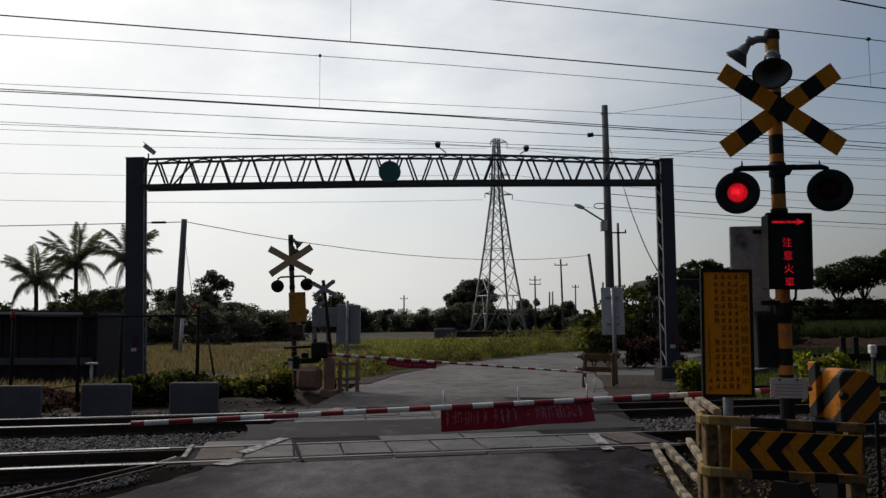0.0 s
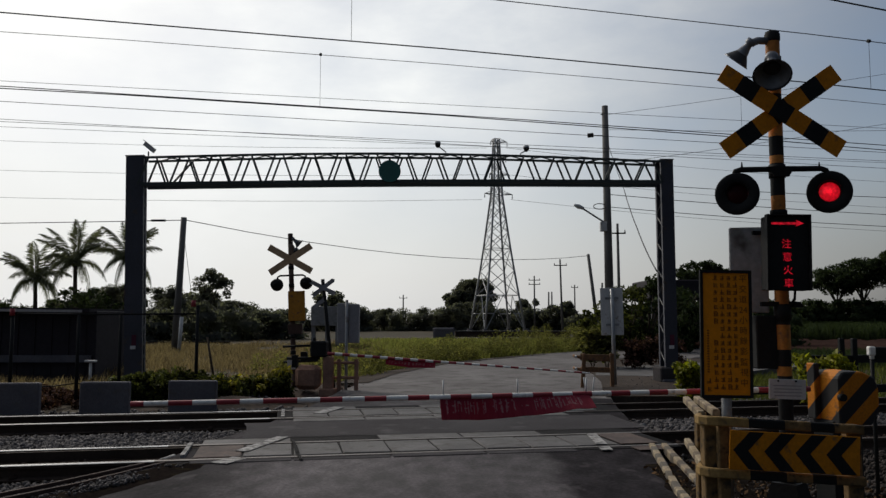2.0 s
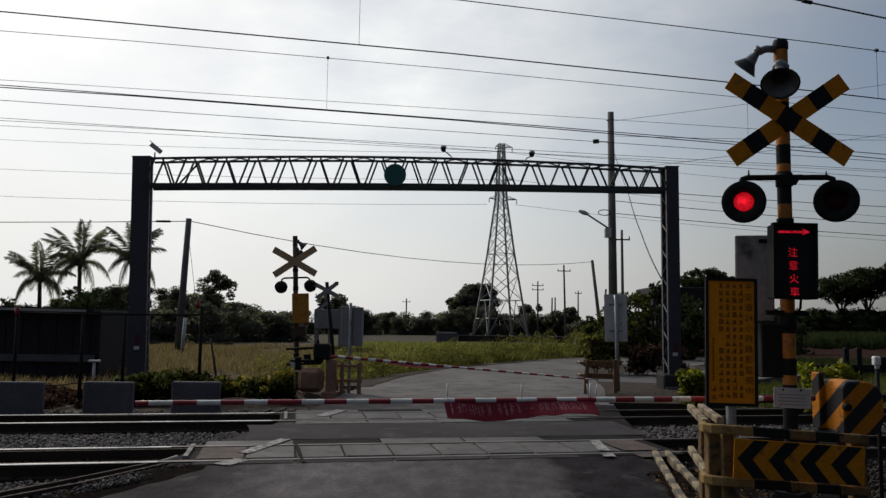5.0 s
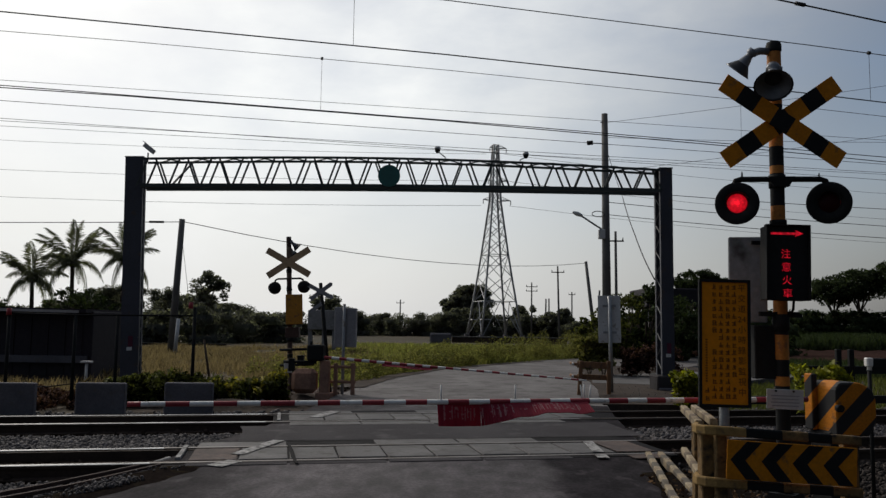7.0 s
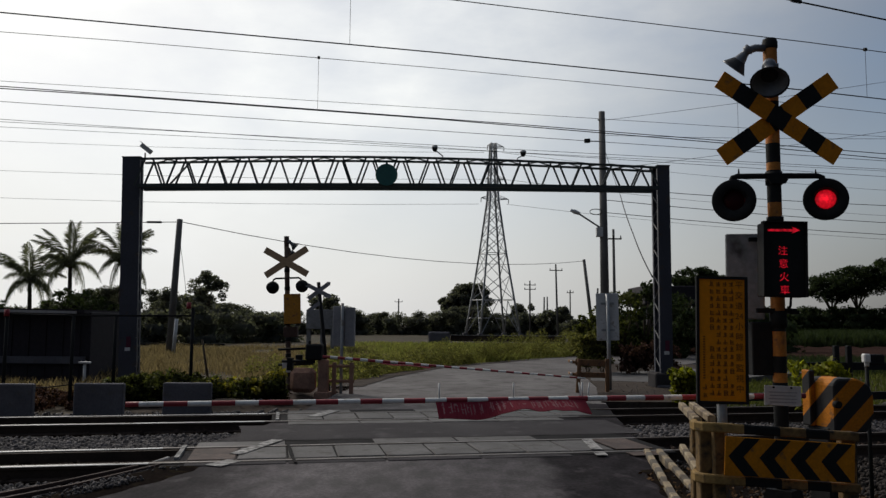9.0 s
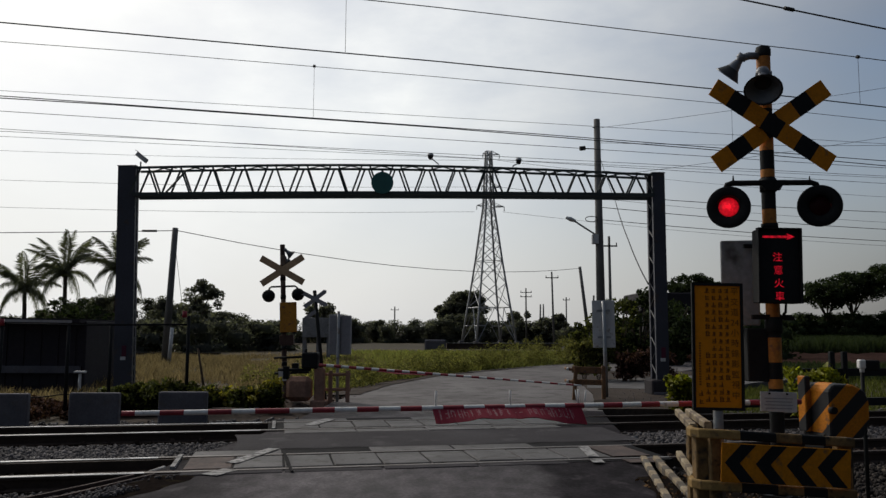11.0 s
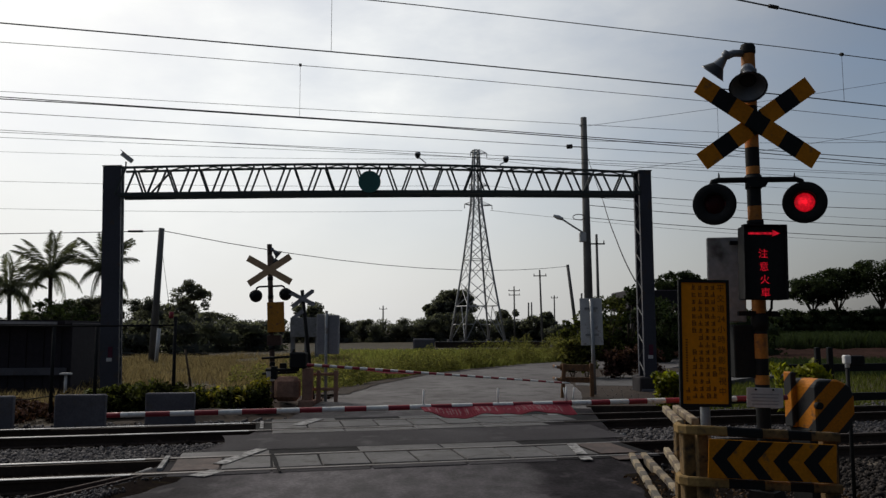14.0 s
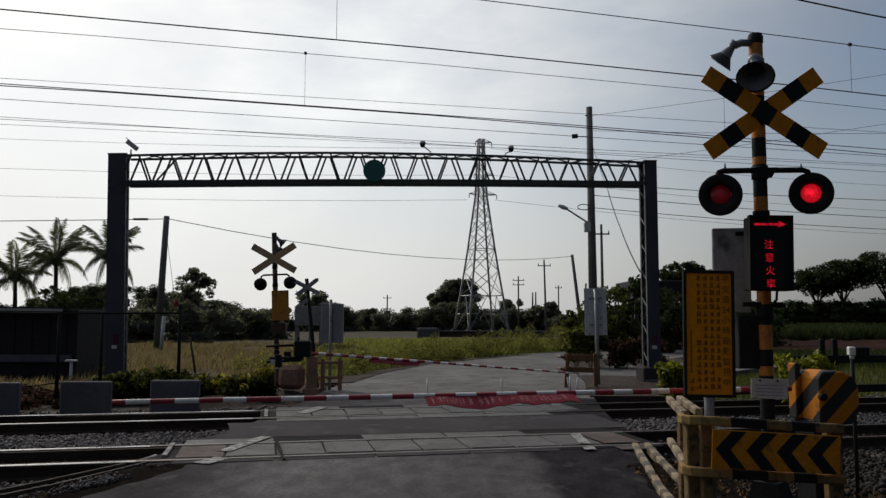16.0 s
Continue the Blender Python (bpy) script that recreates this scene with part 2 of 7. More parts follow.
def paving(name, fresh, worn, blackish):
    """Old asphalt: long soft worn lanes, a darker strip on one side, pale scuffs and fine grain."""
    m = surface(name, fresh, worn, rough=0.85, grain=70, patch=0.5, mix=0.7, bump=0.5)
    n, k = m.node_tree.nodes, m.node_tree.links
    b = n["Principled BSDF"]
    source = b.inputs["Base Color"].links[0].from_socket
    coord = n.new("ShaderNodeTexCoord")

    def field(scale, stretch, detail):
        mp, t = n.new("ShaderNodeMapping"), n.new("ShaderNodeTexNoise")
        mp.inputs["Scale"].default_value = (1.0, stretch, 1.0)
        t.inputs["Scale"].default_value, t.inputs["Detail"].default_value = scale, detail
        k.new(coord.outputs["Object"], mp.inputs["Vector"])
        k.new(mp.outputs["Vector"], t.inputs["Vector"])
        return t.outputs["Fac"]

    def reach(source, lo, hi, a, c):
        r = n.new("ShaderNodeMapRange")
        r.interpolation_type = "SMOOTHSTEP"
        for key, v in (("From Min", lo), ("From Max", hi), ("To Min", a), ("To Max", c)):
            r.inputs[key].default_value = v
        k.new(source, r.inputs["Value"])
        return r.outputs["Result"]

    def mixed(kind, fac, a, c):
        x = n.new("ShaderNodeMix")
        x.data_type, x.blend_type = "RGBA", kind
        for socket, v in ((0, fac), (6, a), (7, c)):
            if isinstance(v, float):
                x.inputs[socket].default_value = v
            elif isinstance(v, tuple):
                x.inputs[socket].default_value = (*v, 1)
            else:
                k.new(v, x.inputs[socket])
        return x.outputs[2]

    lanes = reach(field(0.75, 0.4, 4.0), 0.36, 0.64, 0.62, 1.3)
    c = mixed("MULTIPLY", 1.0, source, lanes)
    # the darker strip has a wandering, faded border
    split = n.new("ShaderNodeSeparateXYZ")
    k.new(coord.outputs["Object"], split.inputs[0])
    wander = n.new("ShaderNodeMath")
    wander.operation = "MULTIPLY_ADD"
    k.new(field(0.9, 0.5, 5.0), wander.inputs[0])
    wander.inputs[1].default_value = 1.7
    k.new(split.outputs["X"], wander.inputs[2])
    c = mixed("MIX", reach(wander.outputs[0], 1.70, 2.15, 0.0, 0.92), c, blackish)
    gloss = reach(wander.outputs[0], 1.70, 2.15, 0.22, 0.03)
    # the other side is darker and less glossy too
    leftward = n.new("ShaderNodeMath")
    leftward.operation = "SUBTRACT"
    k.new(field(0.7, 0.6, 5.0), leftward.inputs[0])
    k.new(split.outputs["X"], leftward.inputs[1])
    c = mixed("MIX", reach(leftward.outputs[0], 1.5, 3.0, 0.0, 0.65), c, blackish)
    sheen = n.new("ShaderNodeMath")
    sheen.operation = "MULTIPLY"
    k.new(gloss, sheen.inputs[0])
    k.new(reach(leftward.outputs[0], 1.5, 3.0, 1.0, 0.3), sheen.inputs[1])
    k.new(sheen.outputs[0], b.inputs["Specular IOR Level"])
    c = mixed("MULTIPLY", 1.0, c, reach(field(4.5, 0.55, 6.0), 0.33, 0.67, 0.68, 1.32))
    c = mixed("MULTIPLY", 1.0, c, reach(field(26.0, 0.8, 3.0), 0.33, 0.67, 0.78, 1.22))
    scuff = reach(field(5.2, 0.5, 9.0), 0.56, 0.74, 0.0, 0.34)
    c = mixed("MIX", scuff, c, tuple(v * 1.5 for v in fresh))
    k.new(c, b.inputs["Base Color"])
    return m


M = dict(
    ground=surface("field_soil", (0.075, 0.058, 0.042), (0.055, 0.05, 0.032), rough=0.95, grain=3.0, patch=0.07, mix=0.7, bump=0.5),
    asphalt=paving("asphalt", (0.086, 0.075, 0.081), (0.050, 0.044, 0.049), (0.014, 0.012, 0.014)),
    lane=surface("pale_asphalt", (0.155, 0.143, 0.143), (0.090, 0.081, 0.081), rough=0.87, grain=45, patch=0.65, mix=0.9, bump=0.5, stain=(0.05, 0.042, 0.042), stained=0.5),
    tar=surface("tar_patch", (0.052, 0.047, 0.051), (0.034, 0.031, 0.034), rough=0.9, grain=60, patch=0.8, mix=0.7, bump=0.5, stain=(0.075, 0.069, 0.072), stained=0.2),
    dullrail=surface("dull_rail_head", (0.20, 0.18, 0.17), (0.13, 0.115, 0.105), rough=0.55, metal=0.8, grain=30, patch=2, mix=0.5, bump=0.1),
    darkrail=surface("rusty_rail_head", (0.10, 0.08, 0.07), (0.06, 0.048, 0.042), rough=0.75, metal=0.3, grain=30, patch=2, mix=0.5, bump=0.1),
    darkstone=surface("dirty_stone", (0.062, 0.053, 0.048), (0.04, 0.034, 0.031), rough=0.9, grain=40, patch=6, mix=0.5, island=True),
    litter=surface("fallen_leaves", (0.15, 0.085, 0.04), (0.08, 0.05, 0.03), rough=0.9, grain=40, patch=5, mix=0.6, bump=0, island=True),
    rust=surface("rusty_brown_paint", (0.085, 0.05, 0.04), (0.05, 0.033, 0.028), rough=0.8, grain=30, patch=4, mix=0.6),
    mastback=surface("faded_mast", (0.20, 0.15, 0.115), (0.09, 0.07, 0.06), rough=0.8, grain=20, patch=3.5, mix=0.6),
    panel=surface("crossing_concrete", (0.115, 0.108, 0.108), (0.075, 0.071, 0.072), rough=0.75, grain=40, patch=2.0, mix=0.6, stain=(0.05, 0.045, 0.04), stained=0.35),
    concrete=surface("concrete", (0.13, 0.125, 0.14), (0.09, 0.086, 0.098), rough=0.85, grain=35, patch=2.0, mix=0.5, stain=(0.10, 0.09, 0.08), stained=0.25),
    darkconcrete=surface("stained_concrete", (0.055, 0.05, 0.052), (0.035, 0.032, 0.034), rough=0.9, grain=30, patch=3, mix=0.6),
    pole_grey=surface("pole_concrete", (0.165, 0.16, 0.152), (0.12, 0.116, 0.112), rough=0.85, grain=25, patch=1.2, mix=0.4),
    paintline=surface("road_paint", (0.42, 0.41, 0.40), (0.26, 0.25, 0.245), rough=0.8, grain=50, patch=4, mix=0.7, stain=(0.07, 0.066, 0.066), stained=0.75),
    steel=surface("rail_steel", (0.06, 0.04, 0.03), (0.04, 0.028, 0.022), rough=0.85, metal=0.1, grain=40, patch=3, mix=0.6),
    polished=surface("rail_head", (0.62, 0.60, 0.58), (0.5, 0.48, 0.46), rough=0.28, metal=1.0, grain=20, patch=1, mix=0.2, bump=0.05),
    sleeper=surface("sleeper", (0.16, 0.145, 0.13), (0.11, 0.09, 0.07), rough=0.9, grain=30, patch=2),
    stone=surface("ballast_stone", (0.13, 0.118, 0.12), (0.08, 0.072, 0.07), rough=0.85, grain=40, patch=6, mix=0.5, island=True),
    rusty=surface("rusty_stone", (0.06, 0.042, 0.034), (0.042, 0.03, 0.025), rough=0.9, grain=40, patch=6, mix=0.5, island=True),
    bed=surface("ballast_bed", (0.030, 0.023, 0.022), (0.020, 0.016, 0.015), rough=0.95, grain=25, patch=1.5, mix=0.7, bump=0.8),
    oilydirt=surface("oily_dark_dirt", (0.017, 0.0135, 0.012), (0.011, 0.009, 0.0085), rough=0.95, grain=30, patch=2.5, mix=0.8, bump=0.9, stain=(0.03, 0.024, 0.015), stained=0.3),
    lacing=surface("pale_grey_lacing", (0.16, 0.165, 0.17), (0.11, 0.113, 0.118), rough=0.6, grain=25, patch=2, mix=0.4),
    sticker=surface("faded_red_sticker", (0.11, 0.02, 0.045), (0.07, 0.016, 0.035), rough=0.7, grain=40, patch=9, mix=0.6),
    gate=surface("blue_grey_paint", (0.044, 0.046, 0.066), (0.030, 0.032, 0.047), rough=0.55, grain=25, patch=1.2, mix=0.4, stain=(0.06, 0.04, 0.03), stained=0.1),
    truss=surface("green_grey_paint", (0.062, 0.074, 0.072), (0.045, 0.055, 0.056), rough=0.6, grain=25, patch=1.2, mix=0.4),
    teal=surface("teal_disc", (0.025, 0.14, 0.13), (0.02, 0.11, 0.10), rough=0.5, grain=20, patch=3, mix=0.3),
    black=surface("black_paint", (0.014, 0.015, 0.0155), (0.021, 0.021, 0.022), rough=0.65, grain=40, patch=4, mix=0.4),
    yellow=surface("yellow_paint", (0.60, 0.215, 0.004), (0.48, 0.165, 0.004), rough=0.7, grain=50, patch=4, mix=0.5, stain=(0.12, 0.08, 0.04), stained=0.08),
    orange=surface("orange_paint", (0.50, 0.19, 0.03), (0.38, 0.14, 0.03), rough=0.6, grain=50, patch=4, mix=0.5, stain=(0.10, 0.06, 0.04), stained=0.12),
    sheet=surface("sign_yellow", (0.82, 0.27, 0.003), (0.72, 0.23, 0.003), rough=0.7, grain=30, patch=2, mix=0.25, bump=0.05),
    letter=surface("sign_lettering", (0.19, 0.068, 0.008), rough=0.6, mix=0.3),
    worn=surface("worn_yellow_timber", (0.36, 0.29, 0.19), (0.25, 0.19, 0.12), rough=0.8, grain=40, patch=7, mix=0.7, stain=(0.10, 0.075, 0.05), stained=0.3),
    tan=surface("weathered_board_back", (0.55, 0.38, 0.23), (0.44, 0.30, 0.18), rough=0.7, grain=30, patch=5, mix=0.5),
    plate=surface("white_plate", (0.62, 0.62, 0.62), (0.5, 0.5, 0.5), rough=0.6, grain=30, patch=4, mix=0.3, stain=(0.25, 0.2, 0.16), stained=0.08),
    boxgrey=surface("grey_cabinet", (0.30, 0.31, 0.32), (0.24, 0.25, 0.26), rough=0.55, grain=25, patch=2, mix=0.35, stain=(0.14, 0.10, 0.07), stained=0.1),
    cabinet=surface("sooty_cabinet", (0.28, 0.285, 0.29), (0.20, 0.205, 0.21), rough=0.6, grain=25, patch=1.6, mix=0.5, stain=(0.07, 0.065, 0.06), stained=0.32),
    red=surface("red_paint", (0.30, 0.018, 0.030), (0.22, 0.015, 0.026), rough=0.55, grain=40, patch=5, mix=0.4),
    white=surface("white_paint", (0.78, 0.77, 0.75), (0.66, 0.65, 0.62), rough=0.55, grain=40, patch=5, mix=0.3, stain=(0.35, 0.31, 0.27), stained=0.08),
    cloth=surface("red_cloth", (0.29, 0.030, 0.055), (0.21, 0.021, 0.042), rough=0.85, grain=120, patch=3, mix=0.35, leafy=0.4),
    print=surface("cloth_print", (0.38, 0.19, 0.21), (0.30, 0.12, 0.14), rough=0.85, grain=120, patch=8, mix=0.4, leafy=0.25),
    horn=surface("horn_grey", (0.20, 0.21, 0.235), (0.13, 0.14, 0.16), rough=0.45, metal=0.3, grain=30, patch=4, mix=0.4),
    galv=surface("galvanised_steel", (0.36, 0.37, 0.38), (0.27, 0.28, 0.29), rough=0.45, metal=0.6, grain=30, patch=4, mix=0.4),
    wire=surface("wire", (0.04, 0.04, 0.042), rough=0.6, metal=0.3, mix=0.2, bump=0),
    lattice=surface("tower_steel", (0.42, 0.425, 0.43), (0.28, 0.285, 0.29), rough=0.5, metal=0.3, grain=2, patch=0.3, mix=0.4, bump=0),
    hut=surface("dark_hut_wall", (0.022, 0.019, 0.024), (0.032, 0.026, 0.032), rough=0.8, grain=10, patch=1, mix=0.5),
    eave=surface("pale_roof_edge", (0.42, 0.40, 0.40), (0.32, 0.30, 0.3), rough=0.7, grain=15, patch=1, mix=0.5),
    bark=surface("bark", (0.10, 0.08, 0.06), (0.07, 0.055, 0.045), rough=0.95, grain=14, patch=2, mix=0.6, bump=0.6),
    leaf=surface("leaves", (0.045, 0.062, 0.028), (0.032, 0.046, 0.022), rough=0.8, grain=1, patch=0.2, mix=0.4, bump=0, leafy=0.3, island=True, vary=(0.8, 1.2)),
    # distance haze is put into this leaf colour: paler and greyer than near leaves
    hazeleaf=surface("far_leaves", (0.145, 0.15, 0.135), (0.11, 0.115, 0.105), rough=0.85, grain=1, patch=0.08, mix=0.3, bump=0, leafy=0.5, island=True, vary=(0.8, 1.2)),
    palm=surface("palm_leaves", (0.11, 0.118, 0.085), (0.075, 0.082, 0.06), rough=0.85, grain=2, patch=0.3, mix=0.5, bump=0, leafy=0.45, island=True),
    shrub=surface("yellow_green_leaves", (0.34, 0.32, 0.02), (0.16, 0.20, 0.02), rough=0.6, grain=2, patch=1.4, mix=0.5, bump=0, leafy=0.4, island=True),
    flower=surface("dull_yellow_flowers", (0.36, 0.30, 0.045), (0.17, 0.17, 0.03), rough=0.7, grain=2, patch=1.4, mix=0.5, bump=0, leafy=0.4, island=True),
    withered=surface("withered_leaves", (0.11, 0.055, 0.045), (0.06, 0.035, 0.03), rough=0.9, grain=2, patch=1.0, mix=0.5, bump=0, leafy=0.2, island=True),
    hedge=surface("hedge_leaves", (0.11, 0.12, 0.035), (0.06, 0.07, 0.025), rough=0.7, grain=2, patch=0.8, mix=0.5, bump=0, leafy=0.45, island=True),
    drygrass=surface("dry_grass", (0.235, 0.175, 0.13), (0.135, 0.105, 0.08), rough=0.9, grain=2, patch=0.4, mix=0.5, bump=0, leafy=0.5, island=True),
    grass=surface("green_grass", (0.27, 0.26, 0.09), (0.105, 0.13, 0.055), rough=0.9, grain=2, patch=0.4, mix=0.5, bump=0, leafy=0.5, island=True),
    gap=surface("dark_joint_dirt", (0.018, 0.017, 0.018), rough=0.9, mix=0.5),
    inner=surface("dark_horn_mouth", (0.035, 0.036, 0.04), rough=0.6, mix=0.4),
    weed=surface("weed_leaves", (0.24, 0.215, 0.075), (0.125, 0.14, 0.055), rough=0.8, grain=2, patch=0.7, mix=0.5, bump=0, leafy=0.5, island=True),
    railyellow=surface("dirty_yellow_paint", (0.36, 0.23, 0.08), (0.25, 0.155, 0.055), rough=0.75, grain=45, patch=6, mix=0.6, stain=(0.12, 0.085, 0.05), stained=0.22),
    fadedband=surface("faded_dark_band", (0.16, 0.12, 0.085), (0.10, 0.08, 0.06), rough=0.85, grain=40, patch=8, mix=0.6),
    olive=surface("faded_dark_yellow", (0.23, 0.14, 0.055), (0.11, 0.07, 0.03), rough=0.8, grain=40, patch=6, mix=0.6, stain=(0.03, 0.025, 0.02), stained=0.4),
    redsoil=surface("reddish_soil", (0.09, 0.064, 0.05), (0.055, 0.04, 0.034), rough=0.95, grain=14, patch=1.5, mix=0.7, bump=0.7),
    plough=surface("ploughed_soil", (0.055, 0.032, 0.027), (0.036, 0.023, 0.020), rough=0.95, grain=4, patch=0.2, mix=0.7, bump=0.8),
    soil=surface("bare_soil", (0.060, 0.045, 0.036), (0.040, 0.031, 0.026), rough=0.95, grain=14, patch=0.9, mix=0.7, bump=0.7),
    boardback=surface("faded_board_back", (0.50, 0.22, 0.03), (0.40, 0.18, 0.03), rough=0.8, grain=30, patch=4, mix=0.5, stain=(0.2, 0.10, 0.05), stained=0.2),
    ochre=surface("ochre_paint", (0.22, 0.115, 0.055), (0.14, 0.075, 0.04), rough=0.8, grain=30, patch=4, mix=0.6, stain=(0.07, 0.05, 0.04), stained=0.25),
    rustplate=surface("rusty_floor_plate", (0.11, 0.075, 0.064), (0.065, 0.05, 0.046), rough=0.85, grain=25, patch=4, mix=0.7, stain=(0.06, 0.05, 0.048), stained=0.4),
    brick=surface("old_brick_base", (0.40, 0.23, 0.165), (0.27, 0.16, 0.12), rough=0.9, grain=20, patch=3, mix=0.6),
    signback=surface("pale_sign_back", (0.30, 0.295, 0.31), (0.24, 0.235, 0.245), rough=0.7, grain=30, patch=5, mix=0.4),
    shedwall=surface("pale_shed_concrete", (0.28, 0.275, 0.28), (0.22, 0.215, 0.22), rough=0.85, grain=10, patch=1, mix=0.5, stain=(0.18, 0.17, 0.16), stained=0.2),
    stripe=hazard("hazard_stripe", (0.72, -0.72, -0.80), 0.235),
    lamp_on=lens_glow("lit_red_lens", 2.2),
    lamp_dim=lens_glow("fading_red_lens", 0.10),
    lamp_off=surface("dark_red_lens", (0.026, 0.003, 0.004), rough=0.5, mix=0.3, bump=0),
    led=glowing("lit_red_diodes", (1.0, 0.010, 0.035), 0.46, dim=0.3),
    head=surface("street_lamp_head", (0.75, 0.76, 0.76), rough=0.5, mix=0.3),
)

for dusty in ("ground", "tar", "bed", "soil", "redsoil", "leaf", "hazeleaf", "hedge", "palm", "weed", "grass", "drygrass", "withered", "black", "lamp_off"):
    M[dusty].node_tree.nodes["Principled BSDF"].inputs["Specular IOR Level"].default_value = 0.08
for dull in ("oilydirt", "plough"):
    M[dull].node_tree.nodes["Principled BSDF"].inputs["Specular IOR Level"].default_value = 0.0


# ---- building helpers ----
def box(bm, centre, size, turn=None, slot=0, bevel=0.0):
    m = Matrix.Translation(centre) @ (turn or Matrix.Identity(4)) @ Matrix.Diagonal((*size, 1))
    made = bmesh.ops.create_cube(bm, size=1.0, matrix=m)["verts"]
    faces = {f for v in made for f in v.link_faces}
    for f in faces:
        f.material_index = slot
    if bevel:
        edges = list({e for v in made for e in v.link_edges})
        out = bmesh.ops.bevel(bm, geom=edges, offset=bevel, segments=1, affect="EDGES")
        for f in out["faces"]:
            f.material_index = slot


def rod(bm, a, b, r0, r1=None, n=10, slot=0, caps=True):
    a, b = Vector(a), Vector(b)
    r1 = r0 if r1 is None else r1
    q = (b - a).to_track_quat("Z", "Y")
    rings = [[bm.verts.new(p + q @ Vector((r * math.cos(2 * math.pi * i / n), r * math.sin(2 * math.pi * i / n), 0))) for i in range(n)]
             for p, r in ((a, r0), (b, r1))]
    for i in range(n):
        f = bm.faces.new((rings[0][i], rings[0][(i + 1) % n], rings[1][(i + 1) % n], rings[1][i]))
        f.material_index, f.smooth = slot, n > 5
    if caps:
        for ring in (rings[0][::-1], rings[1]):
            bm.faces.new(ring).material_index = slot


def tube(bm, points, r, n=8, slot=0, slots=None, flat=1.0):
    """A pipe through the points; flat < 1 squeezes it sideways."""
    pts = [Vector(p) for p in points]
    rings = []
    for i, p in enumerate(pts):
        way = (pts[min(i + 1, len(pts) - 1)] - pts[max(i - 1, 0)]).normalized()
        side = way.cross(Vector((0, 0, 1)))
        side = side.normalized() if side.length > 1e-4 else Vector((1, 0, 0))
        up = side.cross(way)
        rings.append([bm.verts.new(p + side * (r * flat * math.cos(2 * math.pi * j / n)) + up * (r * math.sin(2 * math.pi * j / n))) for j in range(n)])
    for i in range(len(pts) - 1):
        for j in range(n):
            f = bm.faces.new((rings[i][j], rings[i][(j + 1) % n], rings[i + 1][(j + 1) % n], rings[i + 1][j]))
            f.smooth, f.material_index = True, slots[i] if slots else slot
    bm.faces.new(rings[0][::-1])
    bm.faces.new(rings[-1])


def bar_path(bm, points, wide, tall, slots=None):
    """A flat bar on edge along a level path."""
    pts = [Vector(p) for p in points]
    rings = []
    for i, p in enumerate(pts):
        way = pts[min(i + 1, len(pts) - 1)] - pts[max(i - 1, 0)]
        side = Vector((way.y, -way.x, 0)).normalized() * wide / 2
        up = Vector((0, 0, tall / 2))
        c = 0.72
        rings.append([bm.verts.new(p + side * a + up * b) for a, b in ((-1, -c), (-c, -1), (c, -1), (1, -c), (1, c), (c, 1), (-c, 1), (-1, c))])
    for k, (a, b) in enumerate(zip(rings, rings[1:])):
        for i in range(8):
            bm.faces.new((a[i], a[(i + 1) % 8], b[(i + 1) % 8], b[i])).material_index = slots[k] if slots else 0
    bm.faces.new(rings[0][::-1])
    bm.faces.new(rings[-1])


def beam(bm, points, wide, tall, slot=0):
    """A squared bar through points that lie in one upright plane along x."""
    rings = [[bm.verts.new((x, y + sy * wide / 2, z + sz * tall / 2)) for sy, sz in ((-1, -1), (1, -1), (1, 1), (-1, 1))] for x, y, z in points]
    for a, b in zip(rings, rings[1:]):
        for i in range(4):
            bm.faces.new((a[i], a[(i + 1) % 4], b[(i + 1) % 4], b[i])).material_index = slot
    bm.faces.new(rings[0][::-1])
    bm.faces.new(rings[-1])


def prism(bm, outline, y0, y1, slot=0):
    """An outline in x and z, drawn out from y0 to y1."""
    front = [bm.verts.new((x, y0, z)) for x, z in outline]
    back = [bm.verts.new((x, y1, z)) for x, z in outline]
    n = len(outline)
    for ring in (front, back[::-1]):
        bm.faces.new(ring).material_index = slot
    for i in range(n):
        bm.faces.new((front[i], back[i], back[(i + 1) % n], front[(i + 1) % n])).material_index = slot


def lathe(bm, profile, n=20, slot=0):
    """A turned shape round z from pairs of radius and height."""
    rings = [[bm.verts.new((r * math.cos(2 * math.pi * i / n), r * math.sin(2 * math.pi * i / n), z)) for i in range(n)] for r, z in profile]
    for a, b in zip(rings, rings[1:]):
        for i in range(n):
            f = bm.faces.new((a[i], a[(i + 1) % n], b[(i + 1) % n], b[i]))
            f.smooth, f.material_index = True, slot


def mesh_of(name, bm, materials):
    bmesh.ops.recalc_face_normals(bm, faces=bm.faces[:])
    me = bpy.data.meshes.new(name)
    bm.to_mesh(me)
    bm.free()
    for m in (materials if isinstance(materials, (list, tuple)) else [materials]):
        me.materials.append(m)
    return me


def part(name, bm, material, parent=None, label="", m=None):
    ob = new(name, mesh_of(name, bm, material))
    ob.parent = parent
    if m is not None:
        ob.matrix_basis = m
    return tagged(ob, label=label)


def again(ob, m, parent=None):
    """One more piece on the same mesh."""
    o = new(ob.name.split(".")[0], ob.data)
    o.parent = parent or ob.parent
    o.matrix_basis = m
    return o


def thing(name, m, label, category, group="", kind=""):
    e = new(name)
    e.empty_display_size = 0.2
    e.matrix_basis = m
    return tagged(e, label, category, group, kind)


